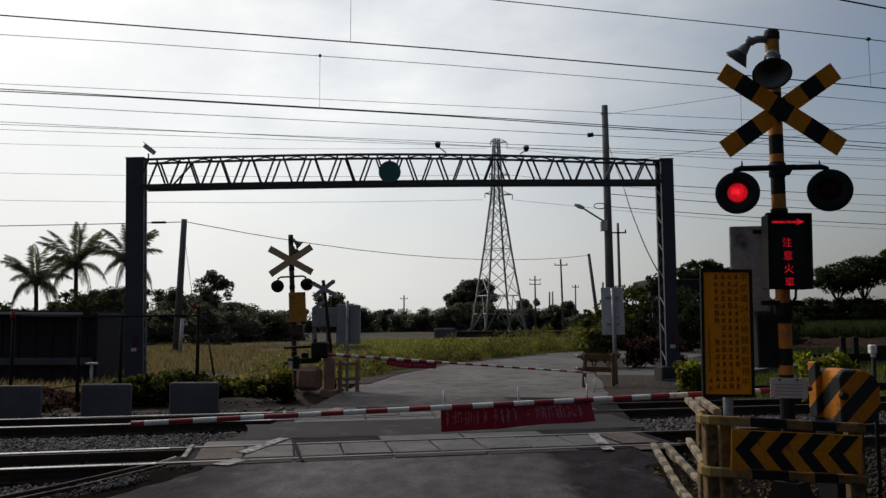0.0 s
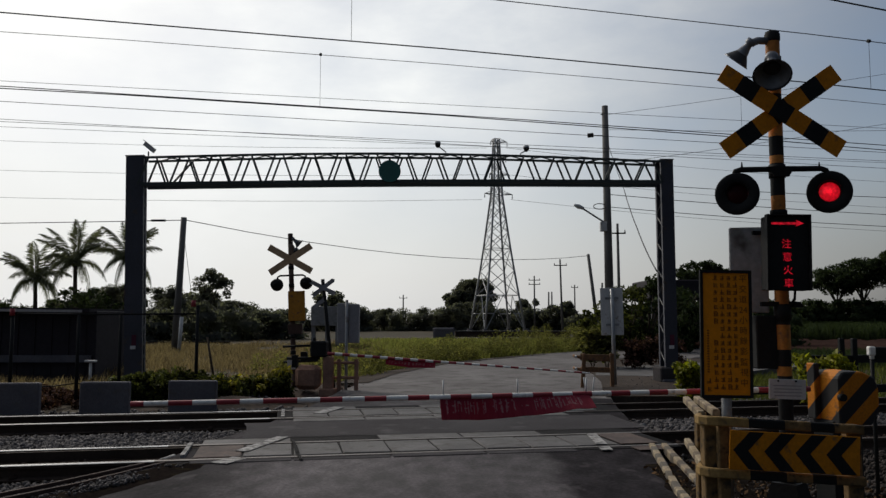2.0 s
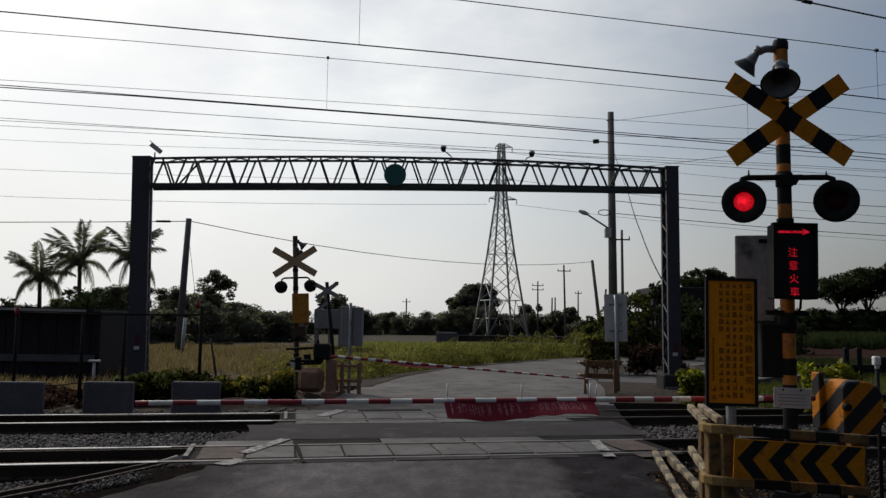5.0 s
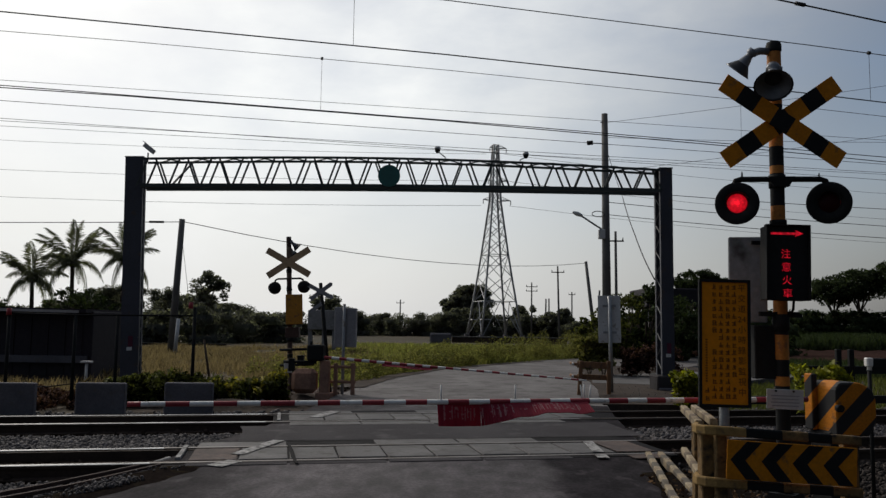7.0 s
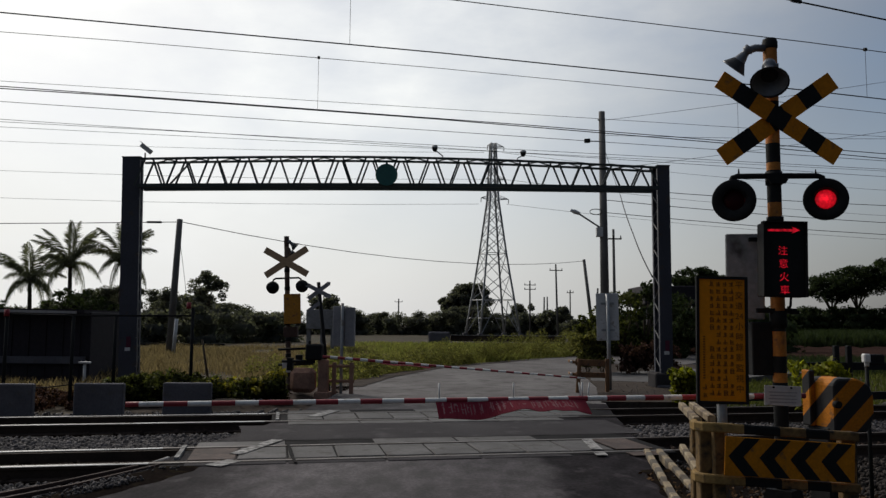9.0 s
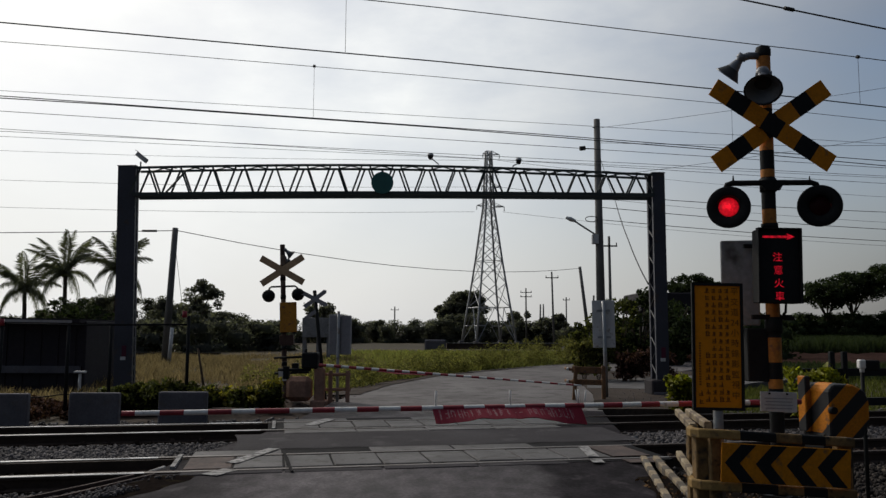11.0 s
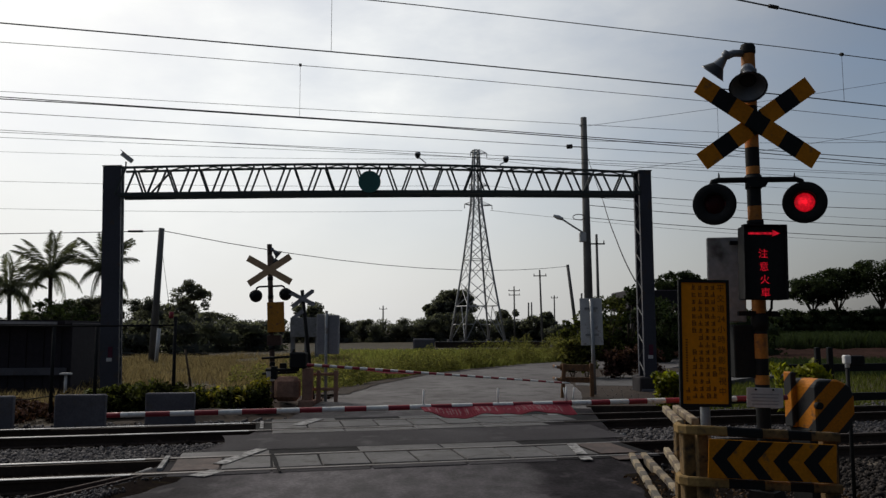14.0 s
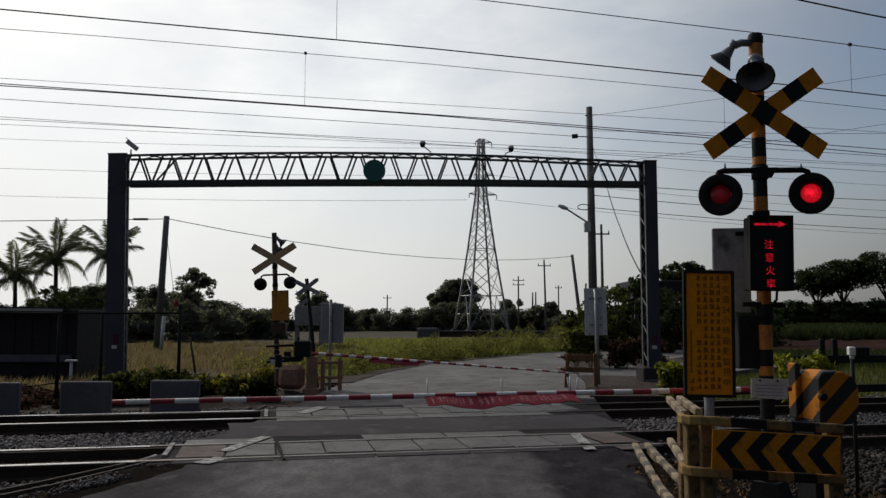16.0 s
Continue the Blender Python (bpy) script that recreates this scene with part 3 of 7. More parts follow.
def raw(name, verts, faces, material, shade=None):
    """An object from arrays; faces all have the same number of corners. shade: a shading direction for each corner."""
    me = bpy.data.meshes.new(name)
    verts, faces = np.asarray(verts, np.float32), np.asarray(faces, np.int32)
    c = faces.shape[1]
    me.vertices.add(len(verts))
    me.vertices.foreach_set("co", verts.ravel())
    me.loops.add(faces.size)
    me.loops.foreach_set("vertex_index", faces.ravel())
    me.polygons.add(len(faces))
    me.polygons.foreach_set("loop_start", np.arange(0, faces.size, c, dtype=np.int32))
    me.update(calc_edges=True)
    me.validate()
    me.materials.append(material)
    if shade is not None:
        me.normals_split_custom_set_from_vertices(shade.tolist())
    return new(name, me)


def writing(body, size):
    """The flat mesh of some characters, centred, in x and y."""
    c = bpy.data.curves.new("writing", "FONT")
    c.body, c.size, c.align_x, c.align_y, c.resolution_u = body, size, "CENTER", "CENTER", 3
    o = new("writing", c)
    bpy.context.view_layer.update()
    me = bpy.data.meshes.new_from_object(o)
    bpy.data.objects.remove(o)
    return me


# the rails run at this angle across the road
RAIL_TURN = math.atan(0.2)
RAILS = Matrix.Rotation(RAIL_TURN, 4, "Z")
NEAR_TRACK, FAR_TRACK = 9.265, 12.66
RAIL_HALF = 0.50  # from the track's middle to each rail head


# ---- ground, road, tracks ----
def make_ground():
    steps = np.concatenate([-np.geomspace(1500, 12, 26), np.linspace(-9, 9, 13), np.geomspace(12, 1500, 26)])
    xs, ys = steps, steps + 18
    gx, gy = np.meshgrid(xs, ys)
    far = np.clip((np.hypot(gx, gy - 12) - 30) / 60, 0, 1)
    gz = -0.2 + far * 0.12 * np.sin(gx * 0.05 + 1) * np.cos(gy * 0.043)
    v = np.stack([gx, gy, gz], -1).reshape(-1, 3)
    n = len(xs)
    i, j = np.meshgrid(np.arange(n - 1), np.arange(n - 1))
    a = (j * n + i).ravel()
    ob = raw("ground", v, np.stack([a, a + 1, a + n + 1, a + n], 1), M["ground"])
    tagged(ob, "flat field soil with patchy dry and green growth", "ground", kind="structure")


ROAD = [(-0.8, -12, 3.0), (-0.8, 2, 3.0), (-0.75, 5, 2.9), (-0.38, 7.2, 2.62), (-0.27, 9.2, 2.62), (0.0, 10.6, 2.6), (0.2, 12.2, 2.56), (0.32, 14.5, 2.62), (0.85, 18, 2.9), (1.9, 22, 3.3), (3.6, 27, 3.4), (6.6, 32.5, 3.4), (10.5, 38.5, 3.3), (15.2, 47, 3.2), (19.6, 57, 3.0), (28, 82, 3.0)]


def make_road(first, last, material, label):
    pts = []
    for (x0, y0, w0), (x1, y1, w1) in zip(ROAD, ROAD[1:]):
        k = max(2, int(math.hypot(x1 - x0, y1 - y0) / 0.8))
        pts += [(x0 + (x1 - x0) * i / k, y0 + (y1 - y0) * i / k, w0 + (w1 - w0) * i / k) for i in range(k)]
    arr = np.array(pts)
    for _ in range(4):
        arr[1:-1] = (arr[:-2] + 2 * arr[1:-1] + arr[2:]) / 4
    arr = arr[(arr[:, 1] >= first) & (arr[:, 1] <= last)]
    drop = 0.006 if first > 0 else 0.0
    bm = bmesh.new()
    rows = []
    for i, (x, y, w) in enumerate(arr):
        d = arr[min(i + 1, len(arr) - 1)] - arr[max(i - 1, 0)]
        d = d[:2] / np.hypot(*d[:2])
        side = np.array([d[1], -d[0]])
        rag = [w + 0.10 * noise.noise((x * 0.9, y * 0.9, s * 7)) + 0.05 * noise.noise((x * 3, y * 3, s * 5)) for s in (-1, 1)]
        row = []
        for off, z in ((-rag[0] - 0.12, -0.23), (-rag[0], -0.006 - drop), (-w * 0.5, -drop), (0, -drop), (w * 0.5, -drop), (rag[1], -0.006 - drop), (rag[1] + 0.12, -0.23)):
            row.append(bm.verts.new((x + side[0] * off, y + side[1] * off, z)))
        rows.append(row)
    for a, b in zip(rows, rows[1:]):
        for j in range(6):
            bm.faces.new((a[j], a[j + 1], b[j + 1], b[j]))
    road = part("road", bm, M[material])
    return tagged(road, label, "road", kind="structure")


def rail_bm(length):
    """One rail along x, head up, with a bright worn top."""
    bm = bmesh.new()
    half = [(0.064, -0.15), (0.064, -0.138), (0.012, -0.12), (0.012, -0.045), (0.034, -0.035), (0.034, -0.006), (0.027, 0.0)]
    ring = half + [(-y, z) for y, z in half[::-1]]
    ends = [[bm.verts.new((x, y, z)) for y, z in ring] for x in (-length / 2, length / 2)]
    n = len(ring)
    for i in range(n):
        f = bm.faces.new((ends[0][i], ends[0][(i + 1) % n], ends[1][(i + 1) % n], ends[1][i]))
        f.material_index = 1 if i in (5, 6, 7) else 0
    bm.faces.new(ends[0][::-1])
    bm.faces.new(ends[1])
    return bm


def make_tracks():
    for name, v in (("railway_track", NEAR_TRACK), ("railway_track", FAR_TRACK)):
        track = thing(name, RAILS @ pose(0, v, 0.012), "pair of rusty rails with polished heads on ballast", "railway track", "railway tracks", "structure")
        # heads polished on the left, duller where the road runs over, darkest on the right
        a, b = (-1.3, 4.55) if v < 11 else (-0.2, 4.7)
        lengths = [part("rail", rail_bm(n), [M["steel"], M[head]], track, m=pose(u, RAIL_HALF, 0)) for n, u, head in ((80, a - 40, "polished"), (b - a, (a + b) / 2, "dullrail"), (80, b + 40, "darkrail"))]
        for rail, u in zip(lengths, (a - 40, (a + b) / 2, b + 40)):
            again(rail, pose(u, -RAIL_HALF, 0))
        # check rails inside the running rails at the crossing
        bm = bmesh.new()
        box(bm, (0, 0, -0.06), (6.2, 0.035, 0.1))
        guard = part("check_rail", bm, M["steel"], track, m=pose(0, RAIL_HALF - 0.115, 0))
        again(guard, pose(0, -RAIL_HALF + 0.115, 0))
        bm = bmesh.new()
        box(bm, (0, 0, 0), (0.2, 2.1, 0.14), bevel=0.015)
        first = None
        for u in np.arange(-30, 30, 0.62):
            if -3.3 < u < 4.4 - 0.3 * (v > 11):
                continue
            m = pose(u, 0, -0.225)
            first = again(first, m, track) if first else part("sleeper", bm, M["sleeper"], track, m=m)
    bm = bmesh.new()
    rows = []
    for v, z in ((7.0, -0.215), (7.9, -0.16), (8.6, -0.165), (10.3, -0.165), (11.1, -0.13), (11.9, -0.165), (13.7, -0.165), (14.3, -0.16), (15.0, -0.21)):
        rows.append([bm.verts.new(RAILS @ Vector((u, v, z + 0.012 * noise.noise((u * 1.3, v * 2, 0))))) for u in np.linspace(-70, 70, 141)])
    for a, b in zip(rows, rows[1:]):
        for j in range(140):
            bm.faces.new((a[j], a[j + 1], b[j + 1], b[j]))
    tagged(part("ballast_bed", bm, M["bed"]), "dark dirty gravel bed under both railway tracks", "track bed", kind="structure")


def stones(name, n, u, v, z, size, material, label, seed, keep=None):
    """Loose crushed stone strewn over a stretch along the rails."""
    rng = np.random.default_rng(seed)
    p = (1 + 5 ** 0.5) / 2
    ico = np.array([(-1, p, 0), (1, p, 0), (-1, -p, 0), (1, -p, 0), (0, -1, p), (0, 1, p), (0, -1, -p), (0, 1, -p), (p, 0, -1), (p, 0, 1), (-p, 0, -1), (-p, 0, 1)]) / 1.9
    tri = np.array([(0, 11, 5), (0, 5, 1), (0, 1, 7), (0, 7, 10), (0, 10, 11), (1, 5, 9), (5, 11, 4), (11, 10, 2), (10, 7, 6), (7, 1, 8), (3, 9, 4), (3, 4, 2), (3, 2, 6), (3, 6, 8), (3, 8, 9), (4, 9, 5), (2, 4, 11), (6, 2, 10), (8, 6, 7), (9, 8, 1)])
    uu, vv = rng.uniform(*u, n), rng.uniform(*v, n)
    c, s = math.cos(RAIL_TURN), math.sin(RAIL_TURN)
    x, y = uu * c - vv * s, uu * s + vv * c
    if keep is not None:
        ok = keep(x, y)
        x, y = x[ok], y[ok]
    n = len(x)
    r = size * rng.uniform(0.6, 1.35, (n, 1, 1)) * rng.uniform(0.6, 1.2, (n, 1, 3))
    q = rng.normal(size=(n, 3, 3))
    q, _ = np.linalg.qr(q)
    shape = (ico[None] * rng.uniform(0.6, 1.3, (n, 12, 1))) * r
    vert = np.einsum("nij,nkj->nki", q, shape) + np.stack([x, y, z + rng.uniform(-0.02, 0.03, n)], -1)[:, None]
    face = tri[None] + (np.arange(n) * 12)[:, None, None]
    ob = raw(name, vert.reshape(-1, 3), face.reshape(-1, 3), material)
    tagged(ob, label, "gravel", kind="stuff")


def off_road(x, y):
    return (x < -3.05) | (x > 2.45 + 0.09 * np.clip(y - 9, 0, 9))


def make_ballast():
    stones("ballast", 21000, (-12, -0.2), (10.05, 11.75), -0.14, 0.028, M["stone"], "grey crushed stone between the two tracks", 1, lambda x, y: x < -1.3 - 0.33 * (y - 8.4))
    stones("ballast", 10000, (3.5, 14), (10.05, 11.75), -0.13, 0.031, M["stone"], "grey crushed stone between the two tracks", 2, lambda x, y: x > 2.50 + 0.1 * (y - 10))
    stones("ballast", 11000, (-10, 0), (7.0, 8.55), -0.15, 0.027, M["stone"], "grey crushed stone beside the near rail", 3, lambda x, y: x < -3.3 - 0.36 * np.clip(8.05 - y, 0, 3))
    stones("ballast", 11000, (3.0, 12), (6.6, 8.75), -0.16, 0.026, M["darkstone"], "grey crushed stone beside the near rail", 4, lambda x, y: x > 2.75)
    stones("ballast", 6000, (-12, 14), (8.75, 10.2), -0.15, 0.04, M["rusty"], "rust-stained crushed stone between the rails", 5, off_road)
    stones("ballast", 6000, (-14, 16), (12.1, 13.6), -0.15, 0.04, M["rusty"], "rust-stained crushed stone between the rails", 6, lambda x, y: (x < -2.5) | (x > 3.3))
    stones("ballast", 5000, (-14, 16), (13.6, 15.0), -0.17, 0.042, M["stone"], "grey crushed stone beyond the far rail", 7, lambda x, y: (x < -2.4) | (x > 4.0))
    stones("ballast", 900, (-6, 5), (4.2, 7.2), -0.18, 0.035, M["stone"], "scattered grey gravel on the road verge", 8, lambda x, y: (x < -3.2) | (x > 2.6))


def deck(road):
    """Concrete crossing slabs, markings and edge kerbs, all laid in the road."""
    for v, u0 in ((NEAR_TRACK, -0.9), (FAR_TRACK, -0.05)):
        bm = bmesh.new()
        box(bm, (0, 0, 0), (5.5, 2 * RAIL_HALF + 0.23, 0.02))
        part("joint_bed", bm, M["gap"], road, m=RAILS @ pose(u0 + 2.7, v, -0.008))
        bm = bmesh.new()
        box(bm, (0, 0, 0), (5.3, 0.38, 0.018))
        part("joint_bed", bm, M["gap"], road, m=RAILS @ pose(u0 + 2.7, v + 0.73, -0.004))
    def slabs(name, size, rows, material="panel", sway=0.0):
        bm = bmesh.new()
        box(bm, (0, 0, 0), size, bevel=0.01)
        first = None
        for v, u0, count, pitch in rows:
            for i in range(count):
                m = RAILS @ pose(u0 + pitch * (i + 0.5), v, -0.018 + 0.003 * math.sin(i * 4.1), 0, 0, sway * math.sin(i * 2.3))
                first = again(first, m, road) if first else part(name, bm, M[material], road, m=m)

    slabs("concrete_slab", (0.522, 0.78, 0.06), ((NEAR_TRACK, -0.43, 8, 0.54), (FAR_TRACK, 0.13, 9, 0.54)), sway=0.5)
    slabs("concrete_slab", (0.50, 0.78, 0.06), ((NEAR_TRACK, -0.95, 1, 0.52),), "rustplate")
    slabs("edge_slab", (1.035, 0.36, 0.05), ((NEAR_TRACK + 0.73, -0.95, 4, 1.053), (FAR_TRACK + 0.73, 0.13, 4, 1.053), (FAR_TRACK - 0.73, 0.13, 4, 1.053)))
    slabs("edge_slab", (1.035, 0.17, 0.05), ((NEAR_TRACK - 0.625, -0.95, 4, 1.053),), "tar")
    # painted lines
    def line(a, b, w, z):
        a, b = Vector((*a, z)), Vector((*b, z))
        d = b - a
        bm = bmesh.new()
        box(bm, (0, 0, 0), (w, d.length, 0.006))
        part("painted_line", bm, M["paintline"], road, m=Matrix.Translation((a + b) / 2) @ Matrix.Rotation(math.atan2(-d.x, d.y), 4, "Z"))
    line((1.825, 9.00), (1.83, 9.24), 0.13, 0.019)
    line((1.845, 9.42), (1.875, 10.26), 0.13, 0.019)
    line((-2.24, 8.90), (-2.00, 9.98), 0.15, 0.019)
    line((-2.30, 8.22), (-2.16, 8.56), 0.20, 0.009)
    for a, b in (((-2.80, 8.62), (-2.98, 9.48)), ((-2.42, 12.02), (-2.60, 12.95))):
        bm = bmesh.new()
        d = Vector((b[0] - a[0], b[1] - a[1], 0))
        box(bm, (0, 0, 0), (0.05, d.length, 0.06))
        part("edge_bar", bm, M["paintline"], road, m=pose((a[0] + b[0]) / 2, (a[1] + b[1]) / 2, -0.005, 0, 0, math.degrees(math.atan2(-d.x, d.y))))
    line((2.19, 13.40), (2.22, 13.95), 0.17, 0.009)
    line((-1.95, 12.45), (-1.75, 13.35), 0.2, 0.019)
    for a, b, w in (((-1.87, 9.87), (-1.72, 9.30), 0.035), ((-1.72, 9.30), (-1.60, 8.80), 0.045), ((-1.60, 8.80), (-1.49, 8.40), 0.03)):
        d = Vector((b[0] - a[0], b[1] - a[1], 0))
        bm = bmesh.new()
        box(bm, (0, 0, 0), (w, d.length + 0.02, 0.005))
        part("open_joint", bm, M["gap"], road, m=pose((a[0] + b[0]) / 2, (a[1] + b[1]) / 2, 0.0205, 0, 0, math.degrees(math.atan2(-d.x, d.y))))
    # rusty steel plate by the right-hand line
    bm = bmesh.new()
    box(bm, (0, 0, 0), (0.46, 0.8, 0.008))
    first_plate = part("rusty_plate", bm, M["rustplate"], road, m=RAILS @ pose(4.13, NEAR_TRACK, 0.016))
    again(first_plate, RAILS @ pose(4.13, NEAR_TRACK - 0.72, 0.012) @ Matrix.Diagonal((0.9, 0.3, 1, 1)))
    # flared ends of the check rails
    for a, b in (((-2.92, 8.75), (-3.3, 8.3)), ((-2.75, 9.55), (-3.05, 9.95)), ((-2.45, 11.95), (-2.8, 12.2)), ((2.62, 11.45), (2.82, 11.75)), ((2.85, 11.4), (2.66, 11.7))):
        bm = bmesh.new()
        rod(bm, (*a, -0.02), (*b, -0.12), 0.035, n=6)
        part("rail_flare", bm, M["paintline"], road)


def road_patch(road):
    """A darker tarred strip between the two tracks."""
    bm = bmesh.new()
    rows = []
    for u in np.linspace(-0.5, 4.93, 60):
        near = 10.22 + 0.03 * noise.noise((u * 3, 1, 4))
        far = 11.70 + 0.03 * noise.noise((u * 3, 5, 4))
        rows.append([bm.verts.new(RAILS @ Vector((u + 0.1 * noise.noise((v * 4, u, 2)), v, 0.0052))) for v in (near, 10.9, 11.3, far)])
    for a, b in zip(rows, rows[1:]):
        for i in range(3):
            bm.faces.new((a[i], b[i], b[i + 1], a[i + 1]))
    part("tar_patch", bm, M["tar"], road)


def low_kerbs():
    """Low worn guard rails that line the road by the tracks."""
    for name, lines in (("kerb_guard", (((2.40, 9.3), (2.0, 6.9), (1.86, 5.6)), ((2.54, 9.3), (2.25, 7.05), (2.13, 5.6)))),
                        ("kerb_guard", (((-2.86, 8.25), (-3.27, 7.2), (-3.72, 6.4)), ((-3.05, 8.2), (-3.5, 7.2), (-3.95, 6.4))))):
        top = thing(name, pose(0, 0, 0), "low worn yellow and black guard rails along the road edge", "guard rail", "low guard rails")
        for pts in lines:
            fine = []
            for (x0, y0), (x1, y1) in zip(pts, pts[1:]):
                fine += [(x0 + (x1 - x0) * i / 10, y0 + (y1 - y0) * i / 10, 0.0) for i in range(10)]
            fine.append((*pts[-1], 0.0))
            bm = bmesh.new()
            right = lines[0][0][0] > 0
            bar_path(bm, fine, 0.07 if right else 0.03, 0.10 if right else 0.035, [i % 2 if right else 1 for i in range(len(fine))])
            part("rail", bm, [M["worn"], M["sleeper"] if right else M["rust"]], top)
            for x, y, z in fine[1::7]:
                bm = bmesh.new()
                box(bm, (x, y, -0.13), (0.03, 0.03, 0.22))
                part("stub", bm, M["black"], top)


make_ground()
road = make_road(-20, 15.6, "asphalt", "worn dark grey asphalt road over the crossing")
make_road(15.0, 80, "lane", "pale grey asphalt lane curving away past the crossing")
make_tracks()
make_ballast()
deck(road)
road_patch(road)
low_kerbs()


# ---- the crossing's signals ----
def banded(bm, a, b, r, count, n=14, first=0, r1=None, cuts=None):
    """One tapered pole in bands of two paints; cuts: where the bands end, from 0 to 1."""
    a, b = Vector(a), Vector(b)
    r1 = r if r1 is None else r1
    q = (b - a).to_track_quat("Z", "Y")
    cuts = cuts or [i / count for i in range(count + 1)]
    rings = [[bm.verts.new(a.lerp(b, f) + q @ Vector(((r + (r1 - r) * f) * math.cos(2 * math.pi * i / n), (r + (r1 - r) * f) * math.sin(2 * math.pi * i / n), 0))) for i in range(n)] for f in cuts]
    for k, (x, y) in enumerate(zip(rings, rings[1:])):
        for i in range(n):
            f = bm.faces.new((x[i], x[(i + 1) % n], y[(i + 1) % n], y[i]))
            f.material_index, f.smooth = (k + first) % 2, True
    bm.faces.new(rings[0][::-1])
    bm.faces.new(rings[-1])


def crossbuck(parent, m, materials, length=1.08, width=0.145, tilts=(31.5, 31.5)):
    """Two crossed boards, painted in bands."""
    for s, dy, tilt in ((1, 0.0, tilts[0]), (-1, 0.016, tilts[1])):
        bm = bmesh.new()
        for i in range(7):
            box(bm, ((i - 3) * length / 7, dy, 0), (length / 7, 0.012, width), slot=i % 2)
        bmesh.ops.remove_doubles(bm, verts=bm.verts[:], dist=1e-5)
        part("cross_board", bm, materials, parent, m=m @ pose(0, 0, 0, 0, s * tilt, 0))


def horn(parent, m, size=1.0):
    bm = bmesh.new()
    lathe(bm, [(r * size, z * size) for r, z in ((0.0, -0.075), (0.04, -0.072), (0.045, -0.03), (0.03, -0.02), (0.034, 0.0), (0.055, 0.07), (0.10, 0.13), (0.118, 0.145))])
    lathe(bm, [(r * size, z * size) for r, z in ((0.118, 0.145), (0.112, 0.142), (0.05, 0.06), (0.0, 0.03))], slot=1)
    bmesh.ops.remove_doubles(bm, verts=bm.verts[:], dist=1e-5)
    part("horn_speaker", bm, [M["horn"], M["inner"]], parent, "grey weathered horn loudspeaker", m=m)


def lamp(parent, m, moving, size=1.0):
    """A round lamp with a dark backing plate, a hood and a lens that turns from its dark face to its lit one."""
    bm = bmesh.new()
    lathe(bm, [(0.0, 0.262), (0.09, 0.258), (0.135, 0.23), (0.145, 0.05), (0.164, 0.03), (0.172, 0.02), (0.172, -0.004), (0.162, -0.010), (0.086, -0.010), (0.084, 0.003), (0.138, 0.006), (0.134, 0.22), (0.0, 0.25)], n=32)
    body = part("backing_plate", bm, M["black"], parent, m=m @ pose(0, 0, 0, -90) @ Matrix.Scale(size, 4))
    bm = bmesh.new()
    lathe(bm, [(0.0, 0.30), (0.05, 0.295), (0.06, 0.24)], n=20)
    part("lamp_housing", bm, M["black"], body)
    bm = bmesh.new()
    n = 18
    ring = [[bm.verts.new((r * math.cos(t), r * math.sin(t), z)) for t in np.linspace(math.radians(200), math.radians(340), n)] for r, z in ((0.091, -0.008), (0.094, -0.045), (0.091, -0.045), (0.088, -0.008))]
    for a, b in zip(ring, ring[1:] + ring[:1]):
        for i in range(n - 1):
            bm.faces.new((a[i], a[i + 1], b[i + 1], b[i]))
    part("hood", bm, M["black"], body)
    if not moving:
        return None
    # a five-sided drum that carries a lit, a fading and a dark lens
    bm = bmesh.new()
    half = 0.080
    inset = half / math.tan(radians(36))
    corner = [Matrix.Rotation(radians(72 * k - 36), 4, "Y") @ Vector((0, 0, -half / math.sin(radians(36)))) for k in range(5)]
    low, high = [[bm.verts.new((c.x, y, c.z)) for c in corner] for y in (-half, half)]
    for k in range(5):
        bm.faces.new((low[k], low[(k + 1) % 5], high[(k + 1) % 5], high[k])).material_index = 3
    bm.faces.new(low).material_index = 3
    bm.faces.new(high[::-1]).material_index = 3
    for k in range(3):
        before = len(bm.verts)
        lathe(bm, [(0.0, -0.020), (0.030, -0.018), (0.056, -0.011), (0.072, -0.003), (0.079, -0.0005)], n=28, slot=k)
        bm.verts.ensure_lookup_table()
        bmesh.ops.transform(bm, matrix=Matrix.Rotation(radians(72 * k), 4, "Y") @ Matrix.Translation((0, 0, -inset)), verts=bm.verts[before:])
    bmesh.ops.remove_doubles(bm, verts=bm.verts[:], dist=1e-5)
    return part("lens", bm, [M["lamp_on"], M["lamp_dim"], M["lamp_off"], M["black"]], body, "round red signal lens", m=pose(0, 0, inset + 0.005))


def sleeve(parent, z, r=0.062, h=0.05, material="black"):
    bm = bmesh.new()
    rod(bm, (0, 0, z - h / 2), (0, 0, z + h / 2), r, n=14)
    part("clamp", bm, M[material], parent)


